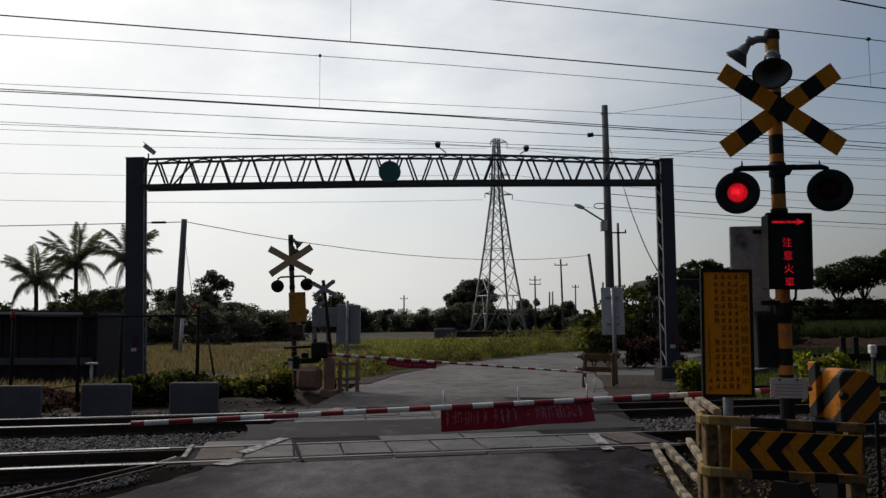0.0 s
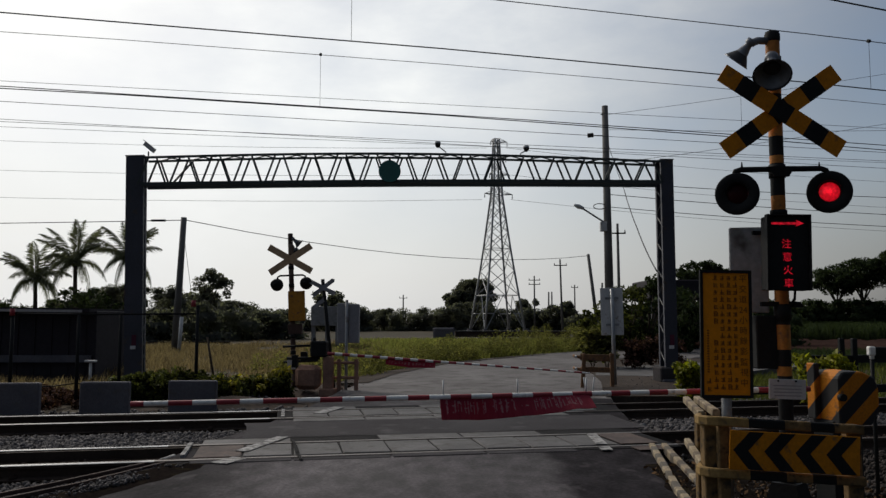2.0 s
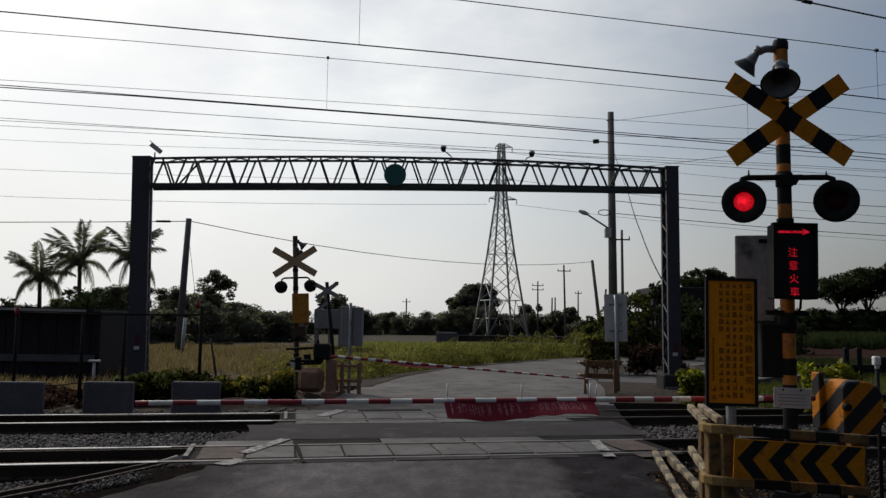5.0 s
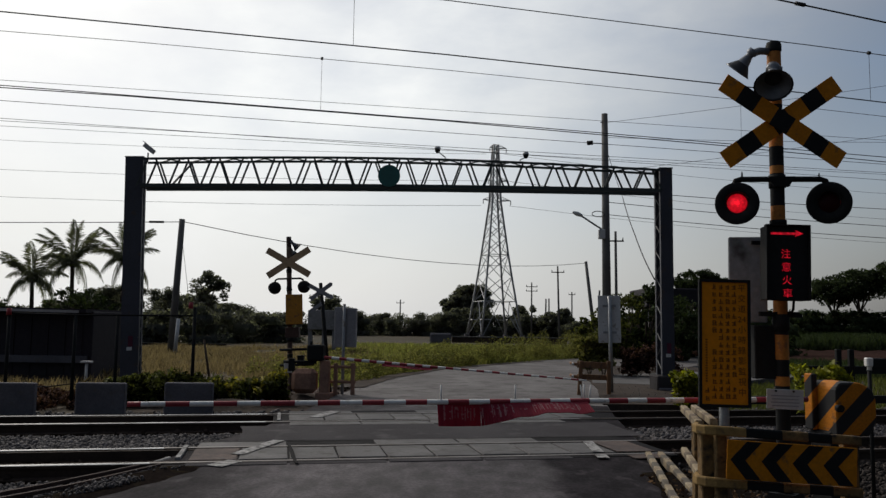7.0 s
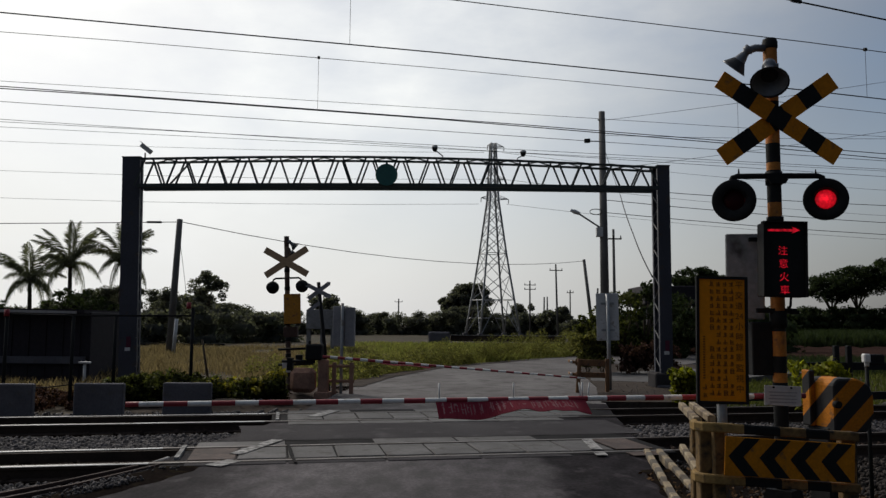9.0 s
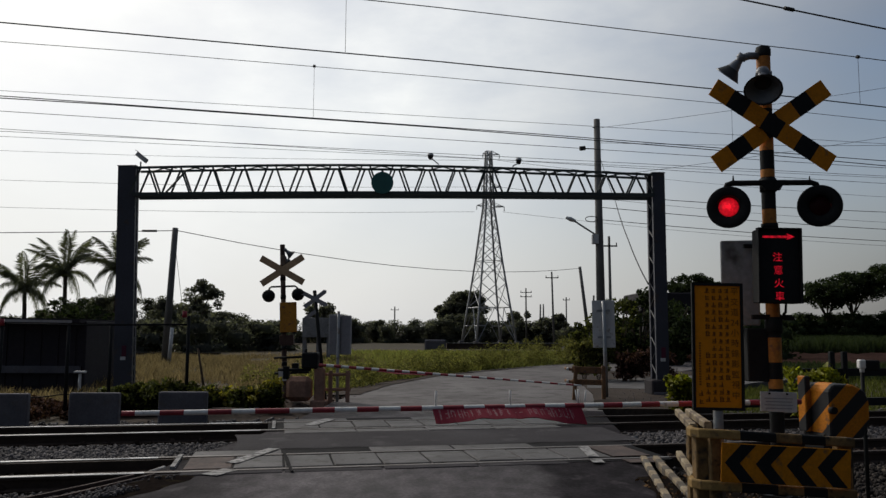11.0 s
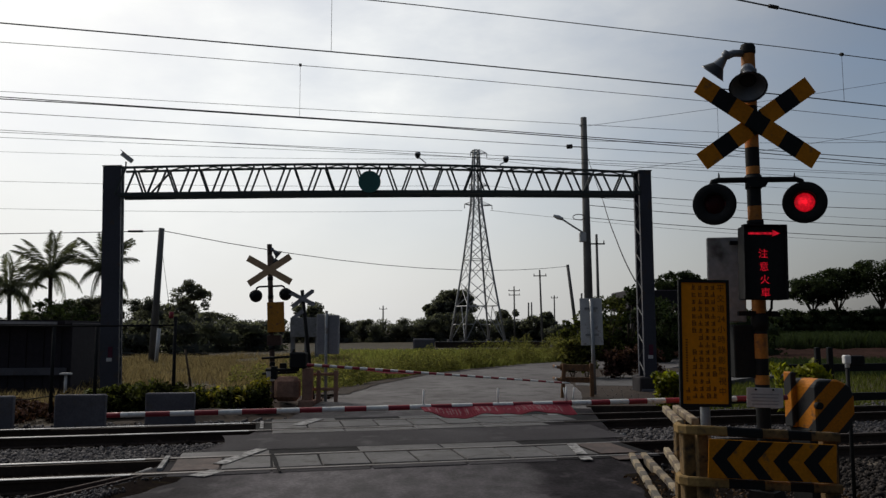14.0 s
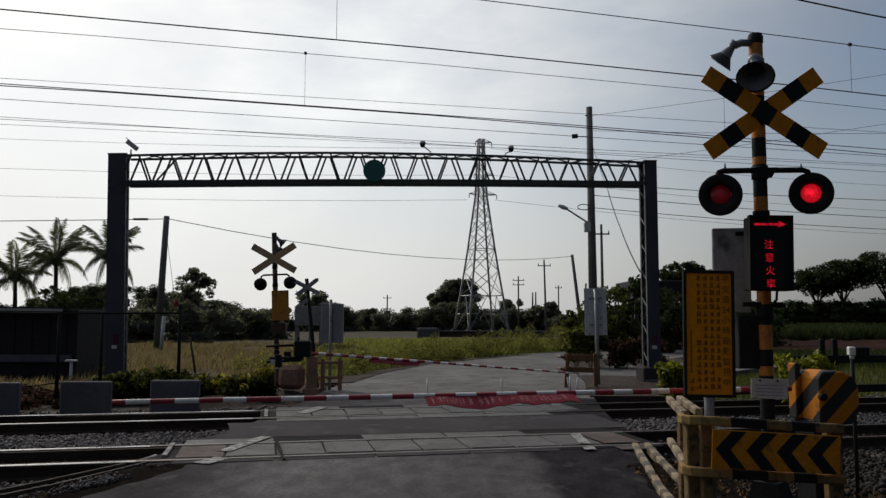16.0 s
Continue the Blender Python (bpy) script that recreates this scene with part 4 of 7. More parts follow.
def near_signal():
    s = thing("crossing_signal", pose(2.56, 6.0, -0.15), "banded crossing signal mast with crossbuck, red lamps and lit board", "crossing signal", "crossing signals")
    g = 0.15
    bm = bmesh.new()
    tops = [-0.15, 0.35, 0.6, 1.05, 1.12, 1.245, 1.43, 1.585, 1.78, 1.95, 2.15, 2.26, 2.41, 2.66, 2.72, 2.87, 3.02, 3.2, 3.4, 3.5, 3.62, 3.70]
    banded(bm, (0, 0, 0), (0, 0, 3.70 + g), 0.052, 0, first=1, cuts=[(z + g) / (3.70 + g) for z in tops])
    part("mast", bm, [M["orange"], M["black"]], s, "mast in worn orange and black bands")
    bm = bmesh.new()
    lathe(bm, [(0.0, 0.03), (0.04, 0.025), (0.058, 0.0), (0.058, -0.05)])
    part("cap", bm, M["black"], s, m=pose(0, 0, 3.68 + g))
    bm = bmesh.new()
    rod(bm, (0, 0, 0.0), (0, 0, 0.42), 0.27, 0.13, n=4)
    part("foundation", bm, M["black"], s, "black flared foot of the mast")
    for z, h in ((3.42, 0.05), (2.60, 0.10), (1.52, 0.12), (2.28, 0.04)):
        sleeve(s, z + g, h=h)
    # loudspeakers: one out to the side, one facing the road
    bm = bmesh.new()
    tube(bm, [(-0.03, 0, 3.63 + g), (-0.12, -0.02, 3.625 + g), (-0.19, -0.02, 3.60 + g)], 0.03)
    part("bracket", bm, M["horn"], s)
    horn(s, pose(-0.205, -0.02, 3.575 + g, 0, 224, -42), 0.92)
    bm = bmesh.new()
    box(bm, (-0.015, -0.05, 3.47 + g), (0.10, 0.05, 0.035), bevel=0.004)
    part("bracket", bm, M["horn"], s)
    horn(s, pose(-0.045, -0.085, 3.43 + g, 140, 0, -23), 1.2)
    crossbuck(s, pose(0.02, -0.075, 3.055 + g, 0, 0, 2), [M["yellow"], M["black"]], tilts=(33.2, 35.0))
    bm = bmesh.new()
    tube(bm, [(-0.34, -0.03, 2.565 + g), (-0.33, -0.03, 2.595 + g), (-0.29, -0.03, 2.608 + g), (0.0, -0.05, 2.61 + g), (0.32, -0.03, 2.618 + g), (0.36, -0.03, 2.605 + g), (0.37, -0.03, 2.575 + g)], 0.022)
    part("lamp_arm", bm, M["black"], s)
    bm = bmesh.new()
    prism(bm, [(-0.10, 2.625 + g), (0.11, 2.63 + g), (0.06, 2.55 + g), (-0.05, 2.55 + g)], -0.075, -0.05)
    part("arm_bracket", bm, M["black"], s)
    for x in (-0.28, 0.31):
        bm = bmesh.new()
        rod(bm, (x, -0.03, 2.60 + g), (x, -0.03, 2.668 + g), 0.012, 0.004, n=6)
        part("arm_finial", bm, M["black"], s)
    left = lamp(s, pose(-0.33, -0.05, 2.42 + g, 0, 0, -21), True, 0.935)
    right = lamp(s, pose(0.37, -0.05, 2.435 + g, 0, 0, -24), True, 0.935)
    # lit message board
    w, h = 0.30, 0.545
    board = pose(-0.035, -0.16, 1.955 + g, 0, 1.2, -4)
    bm = bmesh.new()
    box(bm, (0, 0, 0), (w, 0.13, h), bevel=0.006)
    led = part("message_board", bm, M["black"], s, "black message board with red lit characters", m=board)
    bm = bmesh.new()
    for x0, z0, sx, sz in ((0, h / 2 + 0.004, w + 0.014, 0.008), (-w / 2 - 0.003, 0, 0.008, h), (w / 2 + 0.003, 0, 0.008, h)):
        box(bm, (x0, -0.075, z0), (sx, 0.06, sz))
    part("visor", bm, M["black"], led)
    bm = bmesh.new()
    prism(bm, [(-0.115, 0.004), (0.065, 0.006), (0.06, 0.024), (0.118, -0.002), (0.058, -0.026), (0.064, -0.012), (-0.115, -0.012)], -0.0675, -0.0665)
    part("lit_arrow", bm, M["led"], led, m=pose(0, 0, h / 2 - 0.052))
    for i, ch in enumerate("注意火車"):
        me = writing(ch, 0.072)
        me.materials.append(M["led"])
        o = new("lit_character", me)
        o.parent = led
        o.matrix_basis = pose(-0.008 + 0.004 * i, -0.067, 0.062 - 0.096 * i, 90, 0, 0)
    # plain cabinet and dark case behind
    bm = bmesh.new()
    box(bm, (-0.205, 0.10, 1.85 + g), (0.28, 0.035, 0.66), turn=pose(0, 0, 0, 0, 0.6, -16), bevel=0.008)
    cab = part("equipment_cabinet", bm, M["cabinet"], s, "weathered grey steel cabinet with dark stains")
    bm = bmesh.new()
    box(bm, (-0.12, 0.035, 2.13 + g), (0.15, 0.02, 0.03))
    part("bracket", bm, M["black"], cab)
    bm = bmesh.new()
    box(bm, (-0.125, 0.06, 1.30 + g), (0.16, 0.14, 0.40), bevel=0.008)
    part("relay_case", bm, M["black"], s)
    bm = bmesh.new()
    tube(bm, [(0.06, -0.10, 1.70 + g), (0.07, -0.06, 1.62 + g), (0.04, -0.03, 1.56 + g)], 0.01)
    part("cable", bm, M["black"], s)
    bm = bmesh.new()
    box(bm, (-0.02, -0.02, 1.585 + g), (0.30, 0.03, 0.035))
    box(bm, (0.1, -0.03, 1.575 + g), (0.06, 0.08, 0.03))
    part("cross_bracket", bm, M["black"], s)
    bm = bmesh.new()
    box(bm, (0, 0, 0), (0.272, 0.006, 0.145), bevel=0.002)
    plate = part("notice_plate", bm, M["plate"], s, "small white notice plate with lines of print", m=pose(-0.035, -0.12, 0.96 + g, 0, 1.5, 0))
    bm = bmesh.new()
    for i in range(4):
        box(bm, (0.0, -0.004, 0.025 - 0.024 * i), (0.21 - 0.015 * (i % 2), 0.002, 0.008))
    part("print_lines", bm, M["boxgrey"], plate)
    for x in (-0.07, 0.06):
        bm = bmesh.new()
        rod(bm, (x, -0.012, 0.06), (x, 0.11, 0.06), 0.008, n=6)
        part("bolt", bm, M["black"], plate)
    return left, right


def notice_board():
    """The tall yellow notice beside the signal."""
    s = thing("notice_board", pose(1.995, 5.62, -0.15), "tall yellow notice board framed black, dense dark characters", "sign")
    zc = 1.52
    bm = bmesh.new()
    rod(bm, (0, 0.03, 0), (0, 0.03, 1.9), 0.035, n=12)
    part("post", bm, M["galv"], s)
    bm = bmesh.new()
    box(bm, (0, 0, 0), (0.335, 0.012, 0.865))
    panel = part("panel", bm, M["sheet"], s, m=pose(0, 0, zc, 0, 0.8, 0))
    bm = bmesh.new()
    for x, z, sx, sz in ((-0.172, 0, 0.02, 0.895), (0.172, 0, 0.02, 0.895), (0, 0.438, 0.325, 0.02), (0, -0.438, 0.325, 0.02)):
        box(bm, (x, -0.002, z), (sx, 0.026, sz))
    part("border", bm, M["black"], panel)
    for i, ch in enumerate(["平", "交", "道", "24", "小", "時", "錄", "影", "監", "視", "中"]):
        me = writing(ch, 0.058)
        me.materials.append(M["letter"])
        o = new("character", me)
        o.parent = panel
        o.matrix_basis = pose(0.122, -0.0085, 0.385 - 0.073 * i, 90, 0, 0)
    rng = random.Random(4)
    marks = []
    for k in range(9):
        bm = bmesh.new()
        for j in range(rng.choice((2, 3, 3, 4))):
            box(bm, (rng.uniform(-0.003, 0.003), -0.0075 - 0.0001 * j, -0.015 + 0.0100 * j), (rng.uniform(0.018, 0.034), 0.002, 0.0046))
        for j in range(rng.choice((1, 2, 2))):
            box(bm, (rng.uniform(-0.011, 0.011), -0.0079 - 0.0001 * j, rng.uniform(-0.004, 0.004)), (0.0046, 0.002, rng.uniform(0.022, 0.038)))
        marks.append(part("print_mark", bm, M["letter"], panel, m=pose(0.068 if k < 5 else 0.022, 0, 0.395 - 0.051 * (k % 5))))
    for col, x in enumerate((0.068, 0.022, -0.025, -0.072)):
        for i in range((5, 4, 0, 0)[col], 16):
            if rng.random() > 0.04:
                again(rng.choice(marks), pose(x, 0, 0.395 - 0.051 * i))
    bm = bmesh.new()
    box(bm, (0, -0.0075, 0), (0.014, 0.002, 0.009))
    small = part("print_mark", bm, M["letter"], panel, m=pose(-0.128, 0, 0.02))
    for i in range(1, 17):
        again(small, pose(-0.128, 0, 0.02 - 0.018 * i))
    for z in (-0.33, -0.385):
        again(rng.choice(marks), pose(-0.122, 0, z))


def guard_rail():
    """Rounded double guard rail with a chevron board, in front of the signal."""
    s = thing("guard_rail", pose(0, 0, 0), "yellow and black double guard rail with rounded corner", "guard rail")
    for z in (0.79, 0.45):
        # bent front rail: pale round end, then black and olive lengths
        pts = [(1.835, 5.66, z), (1.785, 5.60, z), (1.752, 5.53, z), (1.752, 5.465, z), (1.785, 5.415, z), (1.84, 5.392, z), (1.93, 5.386, z - 0.004)]
        pts += [(x, 5.386 + 0.03 * (x - 1.93), z - 0.004 - 0.062 * (x - 1.93)) for x in (1.985, 2.04, 2.10, 2.165, 2.225, 2.285, 2.345, 2.40, 2.46, 2.53, 2.62, 2.72, 2.82)]
        bm = bmesh.new()
        bar_path(bm, pts, 0.04, 0.062, [0] * 8 + [1] * 4 + [2] * 3 + [1] * 2 + [2] * 2)
        part("bent_rail", bm, [M["railyellow"], M["black"], M["olive"]], s)
        # two straight planks that run back beside the road, in faded bands
        for (xa, ya), (xb, yb) in (((2.015, 6.66), (1.80, 5.60)), ((2.12, 6.72), (1.945, 5.72))):
            bm = bmesh.new()
            line = [(xa + (xb - xa) * i / 8, ya + (yb - ya) * i / 8, z + 0.015) for i in range(9)]
            bar_path(bm, line, 0.05, 0.055, [0, 0, 1, 0, 0, 1, 0, 0])
            part("side_plank", bm, [M["worn"], M["fadedband"]], s)
    # the posts' shaded fronts are put into the colour: olive for yellow paint
    for x, y, w, d in ((1.835, 5.53, 0.115, 0.10), (1.89, 5.445, 0.075, 0.06), (2.03, 6.35, 0.08, 0.08), (2.765, 5.46, 0.10, 0.08)):
        bm = bmesh.new()
        box(bm, (x, y, 0.305), (w, d, 0.91), bevel=0.008)
        part("post", bm, M["olive"], s)
    bm = bmesh.new()
    box(bm, (0, 0, 0), (0.875, 0.012, 0.255), bevel=0.003)
    board = part("chevron_board", bm, M["yellow"], s, "yellow board with black chevrons", m=pose(2.332, 5.352, 0.588, 0, 3.2, 1.7))
    for i in range(4):
        bm = bmesh.new()
        x = -0.415 + 0.208 * i
        w, t = 0.108, 0.10
        prism(bm, [(x, 0.0), (x + w, 0.123), (x + w + t, 0.123), (x + t, 0.0), (x + w + t, -0.123), (x + w, -0.123)], -0.0085, -0.0065)
        part("chevron", bm, M["black"], board)


def boom_bm(start, tip, r0, r1):
    """A boom along -x, in red and white from its tip; one red piece is longer, over the joint."""
    lengths = [0.08] + [0.147] * 5 + [0.22]
    ends = [tip]
    for k in range(60):
        ends.append(ends[-1] + (lengths[k] if k < len(lengths) else 0.147))
        if ends[-1] > start:
            ends[-1] = start
            break
    bm = bmesh.new()
    banded(bm, (tip, 0, 0), (start, 0, 0), r1, 0, n=10, r1=r0, cuts=[(e - tip) / (start - tip) for e in ends])
    return bm


def banner_print(columns, rows, seed):
    """Which cells of a banner are printed: groups of worn upright bars that stand for writing."""
    rng = random.Random(seed)
    cells = [[False] * rows for _ in range(columns)]
    c = 5
    for group in (7, 4, 1, 8):
        for k in range(group):
            if c + 6 >= columns:
                return cells
            if group == 1:
                for x in (0, 5, 6, 7, 8):
                    cells[c + x][rows // 2] = True
                c += 12
                continue
            for x in rng.sample(range(6), rng.choice((2, 2, 3))):
                low = rng.randrange(3, 6)
                for r in range(low, rows - rng.randrange(4, 7)):
                    cells[c + x][r] = rng.random() < 0.85
            for r in rng.sample(range(4, rows - 5), rng.choice((1, 2))):
                a = rng.randrange(0, 3)
                for x in range(a, a + rng.randrange(2, 5)):
                    cells[c + x][r] = True
            c += 8
        c += 4
    return cells


def strip_bm(width, height, cells):
    """One upright strip of the banner, hanging from its top edge; its printed cells take the second colour."""
    bm = bmesh.new()
    nx, nz = len(cells), len(cells[0])
    sides = []
    for y in (-0.002, 0.002):
        sides.append([[bm.verts.new((width * (i / nx - 0.5), y, -height * j / nz)) for j in range(nz + 1)] for i in range(nx + 1)])
        for i in range(nx):
            for j in range(nz):
                g = sides[-1]
                bm.faces.new((g[i][j], g[i + 1][j], g[i + 1][j + 1], g[i][j + 1])).material_index = int(cells[i][j])
    a, b = sides
    rim = [(i, 0) for i in range(nx)] + [(nx, j) for j in range(nz)] + [(i, nz) for i in range(nx, 0, -1)] + [(0, j) for j in range(nz, 0, -1)]
    for (i, j), (k, l) in zip(rim, rim[1:] + rim[:1]):
        bm.faces.new((a[i][j], a[k][l], b[k][l], b[i][j]))
    return bm


def near_barrier():
    s = thing("crossing_barrier", pose(2.95, 6.31, -0.15, 0, 0, 12.26), "lowered red and white boom with a red banner, striped drive box", "crossing barrier", "crossing barriers")
    bm = bmesh.new()
    box(bm, (0.20, 0.05, 0.42), (0.26, 0.26, 0.84), bevel=0.02)
    part("pedestal", bm, M["black"], s)
    bm = bmesh.new()
    outline = [(0.085, 0.80), (0.085, 1.17), (0.125, 1.215), (0.30, 1.215), (0.41, 1.165), (0.445, 1.08), (0.445, 0.92), (0.38, 0.80)]
    prism(bm, outline, -0.13, 0.20)
    bmesh.ops.bevel(bm, geom=bm.edges[:], offset=0.012, segments=1, affect="EDGES")
    part("drive_box", bm, M["stripe"], s, "drive box painted in black and yellow stripes")
    bm = bmesh.new()
    box(bm, (0.06, 0.135, 1.05), (0.05, 0.10, 0.44), bevel=0.008)
    part("drive_box", bm, M["stripe"], s)
    bm = bmesh.new()
    rod(bm, (0.10, -0.12, 1.02), (0.10, -0.165, 1.02), 0.028, n=14)
    part("hub", bm, M["black"], s)
    boom = part("boom", boom_bm(-0.22, -5.075, 0.021, 0.0165), [M["red"], M["white"]], s, "red and white striped boom", m=pose(0, -0.19, 1.095))
    for x in (-2.02, -2.53, -3.06):
        bm = bmesh.new()
        rod(bm, (x, 0, 0.0), (x, 0, 0.115), 0.006, n=6)
        part("tie_rod", bm, M["white"], boom)
    strips = []
    n, x0, x1 = 64, -3.085, -2.005
    w = (x1 - x0) / n
    cells = banner_print(3 * n, 18, 8)
    for i in range(n):
        strips.append(part("banner_strip", strip_bm(w * 1.12, 0.168, cells[3 * i:3 * i + 3]), [M["cloth"], M["print"]], boom, m=pose(x0 + w * (i + 0.5), 0, 0.004)))
    return boom, strips


lens_left, lens_right = near_signal()
notice_board()
guard_rail()
boom, strips = near_barrier()


def far_signal():
    s = thing("crossing_signal", pose(-3.25, 17.3, -0.1, 0, -2.4, 0), "crossing signal seen from behind, tan crossbuck and dark lamps", "crossing signal", "crossing signals")
    bm = bmesh.new()
    banded(bm, (0, 0, 0), (0, 0, 3.45), 0.055, 15, first=1)
    part("mast", bm, [M["mastback"], M["rust"]], s)
    for z in (2.70, 2.30, 1.55, 1.2, 0.85, 0.55):
        sleeve(s, z, h=0.08)
    crossbuck(s, pose(0, -0.075, 2.88), [M["tan"], M["tan"]])
    bm = bmesh.new()
    tube(bm, [(-0.31, 0, 2.44), (-0.30, 0, 2.50), (-0.25, 0, 2.53), (0.25, 0, 2.53), (0.30, 0, 2.50), (0.31, 0, 2.44)], 0.02)
    part("lamp_arm", bm, M["black"], s)
    lamp(s, pose(-0.32, 0.02, 2.335, 0, 0, 180), False, 0.80)
    lamp(s, pose(0.32, 0.02, 2.345, 0, 0, 180), False, 0.80)
    horn(s, pose(0.09, 0.0, 3.30, 0, 130, 20))
    horn(s, pose(0.03, 0.1, 3.14, -120, 0, 0))
    bm = bmesh.new()
    box(bm, (0.12, -0.10, 1.855), (0.36, 0.05, 0.645), bevel=0.006)
    part("yellow_board", bm, M["boardback"], s, "plain yellow back of a board")
    bm = bmesh.new()
    box(bm, (0.06, 0.02, 1.36), (0.30, 0.16, 0.22), bevel=0.01)
    part("relay_case", bm, M["rust"], s)
    bm = bmesh.new()
    for z in (0.99, 0.66):
        tube(bm, [(-0.2, -0.1, z), (0.55, -0.1, z)], 0.03, n=6)
    part("bracing_rail", bm, M["black"], s)
    bm = bmesh.new()
    box(bm, (-0.02, -0.12, 0.62), (0.155, 0.1, 0.25), bevel=0.01)
    part("junction_box", bm, M["plate"], s, "pale junction box")
    bm = bmesh.new()
    box(bm, (0.26, -0.13, 0.755), (0.14, 0.12, 0.22), bevel=0.012)
    part("relay_case", bm, M["black"], s)


def far_barrier():
    a, b = Vector((-2.39, 16.6, 0.77)), Vector((2.93, 16.05, 0.405))
    turn = math.degrees(math.atan2(b.y - a.y, b.x - a.x))
    s = thing("crossing_barrier", pose(a.x, a.y, -0.1, 0, 0, turn), "far boom with red and white stripes, drooping to its tip", "crossing barrier", "crossing barriers")
    drop = math.degrees(math.asin((a.z - b.z) / (b - a).length))
    bm = bmesh.new()
    banded(bm, (0, 0, 0), (5.34, 0, 0), 0.034, 34, n=10, r1=0.016)
    arm = part("boom", bm, [M["red"], M["white"]], s, m=pose(0, -0.17, 0.87, 0, drop, 0))
    bm = bmesh.new()
    box(bm, (-0.22, 0, 0.955), (0.34, 0.28, 0.335), bevel=0.03)
    rod(bm, (-0.33, 0, 1.10), (-0.33, 0, 1.19), 0.03, n=8)
    part("drive_box", bm, M["black"], s)
    bm = bmesh.new()
    box(bm, (-0.03, 0.02, 0.40), (0.20, 0.18, 0.80), bevel=0.02)
    box(bm, (-0.03, 0.02, 0.06), (0.32, 0.30, 0.16), bevel=0.02)
    part("pedestal", bm, M["brick"], s)
    bm = bmesh.new()
    box(bm, (-0.45, 0.0, 0.37), (0.515, 0.34, 0.50), bevel=0.09)
    part("counterweight_block", bm, M["brick"], s, "weathered reddish concrete block")
    bm = bmesh.new()
    tube(bm, [(-0.9, -0.05, 0.76), (-0.2, -0.05, 0.76)], 0.035, n=6)
    box(bm, (-0.72, -0.05, 0.70), (0.12, 0.1, 0.26))
    part("counterweight_arm", bm, M["black"], s)
    cells = banner_print(120, 14, 51)
    hung = []
    for i in range(20):
        bm = strip_bm(0.0515, 0.145 - 0.003 * abs(i - 9), cells[6 * i:6 * i + 6])
        hung.append(part("banner_strip", bm, [M["cloth"], M["print"]], arm, m=pose(1.25 + 0.051 * i, 0, -0.02)))
    return hung


def far_signs():
    # second, leaning cross sign
    s = thing("cross_sign", pose(-2.356, 17.1, -0.1, 0, -6.6, 0), "leaning dark post with a pale double cross sign", "sign")
    bm = bmesh.new()
    rod(bm, (0, 0, 0), (0, 0, 2.45), 0.04, n=10)
    part("post", bm, M["black"], s)
    for z, sides in ((2.26, (1, -1)), (1.98, (0,))):
        for k in sides:
            bm = bmesh.new()
            if k:
                prism(bm, [(-0.31, -0.045), (0.27, -0.045), (0.31, 0.0), (0.27, 0.045), (-0.31, 0.045), (-0.27, 0.0)], -0.062 - 0.012 * (k > 0), -0.05 - 0.012 * (k > 0))
                part("cross_board", bm, M["signback"], s, m=pose(0, 0, z, 0, 33.6 if k > 0 else -31.1, 0))
            else:
                prism(bm, [(-0.02, 0.04), (-0.27, -0.10), (-0.24, -0.17), (0.0, -0.04)], -0.062, -0.05)
                part("half_board", bm, M["signback"], s, m=pose(0, 0, z + 0.02))
    # grey cabinet on a post
    s = thing("signal_cabinet", pose(-2.10, 17.0, -0.1), "pale grey steel cabinet on a short post", "cabinet")
    bm = bmesh.new()
    box(bm, (-0.06, 0, 1.49), (0.25, 0.25, 0.85), bevel=0.015)
    part("body", bm, M["signback"], s)
    bm = bmesh.new()
    box(bm, (0.175, -0.02, 1.48), (0.21, 0.22, 0.83), bevel=0.015)
    part("door", bm, M["signback"], s)
    bm = bmesh.new()
    rod(bm, (0.025, -0.17, 0), (0.025, -0.17, 1.98), 0.032, n=10)
    part("post", bm, M["boxgrey"], s)
    # old railing stand beside it
    s = thing("railing", pose(-1.95, 16.75, -0.1), "short rusty railing stand by the far barrier", "railing", "railings")
    for x in (-0.26, 0.10):
        bm = bmesh.new()
        box(bm, (x, 0, 0.36), (0.08, 0.08, 0.75))
        part("post", bm, M["brick"], s)
    for z in (0.35, 0.66):
        bm = bmesh.new()
        tube(bm, [(-0.55, 0.03, z), (0.16, 0, z)], 0.035, n=6)
        part("rail", bm, M["brick"], s)
    # yellow guard rail and the white-backed sign on the other side of the road
    s = thing("guard_rail", pose(3.0, 17.55, -0.1), "weathered yellow guard rail beside the far road", "guard rail")
    for x, lean in ((0.03, 4), (0.66, 0)):
        bm = bmesh.new()
        box(bm, (x, -0.085, 0.39), (0.085, 0.07, 0.88), Matrix.Rotation(radians(lean), 4, "Y"), bevel=0.012)
        part("post", bm, M["ochre"], s)
    for z, h in ((0.735, 0.14), (0.47, 0.115)):
        bm = bmesh.new()
        box(bm, (0.34, -0.02, z), (0.72, 0.05, h), Matrix.Rotation(radians(1.5), 4, "Y"), bevel=0.008)
        part("plank", bm, M["ochre"], s)
        bm = bmesh.new()
        tube(bm, [(-0.13, 0.20, z + 0.03), (-0.12, 0.02, z + 0.025), (-0.06, -0.05, z + 0.015), (0.06, -0.06, z)], 0.034, n=8, flat=0.7)
        rail = part("rail_end", bm, M["ochre"], s)
        bm = bmesh.new()
        rod(bm, (-0.135, -0.045, z + 0.02), (-0.10, -0.06, z + 0.02), 0.036, 0.03, n=8)
        part("end_cap", bm, M["plate"], rail, "pale worn end cap")
    s = thing("boom_rest", pose(2.93, 16.2, -0.06), "white forked rest under the boom tip", "stand")
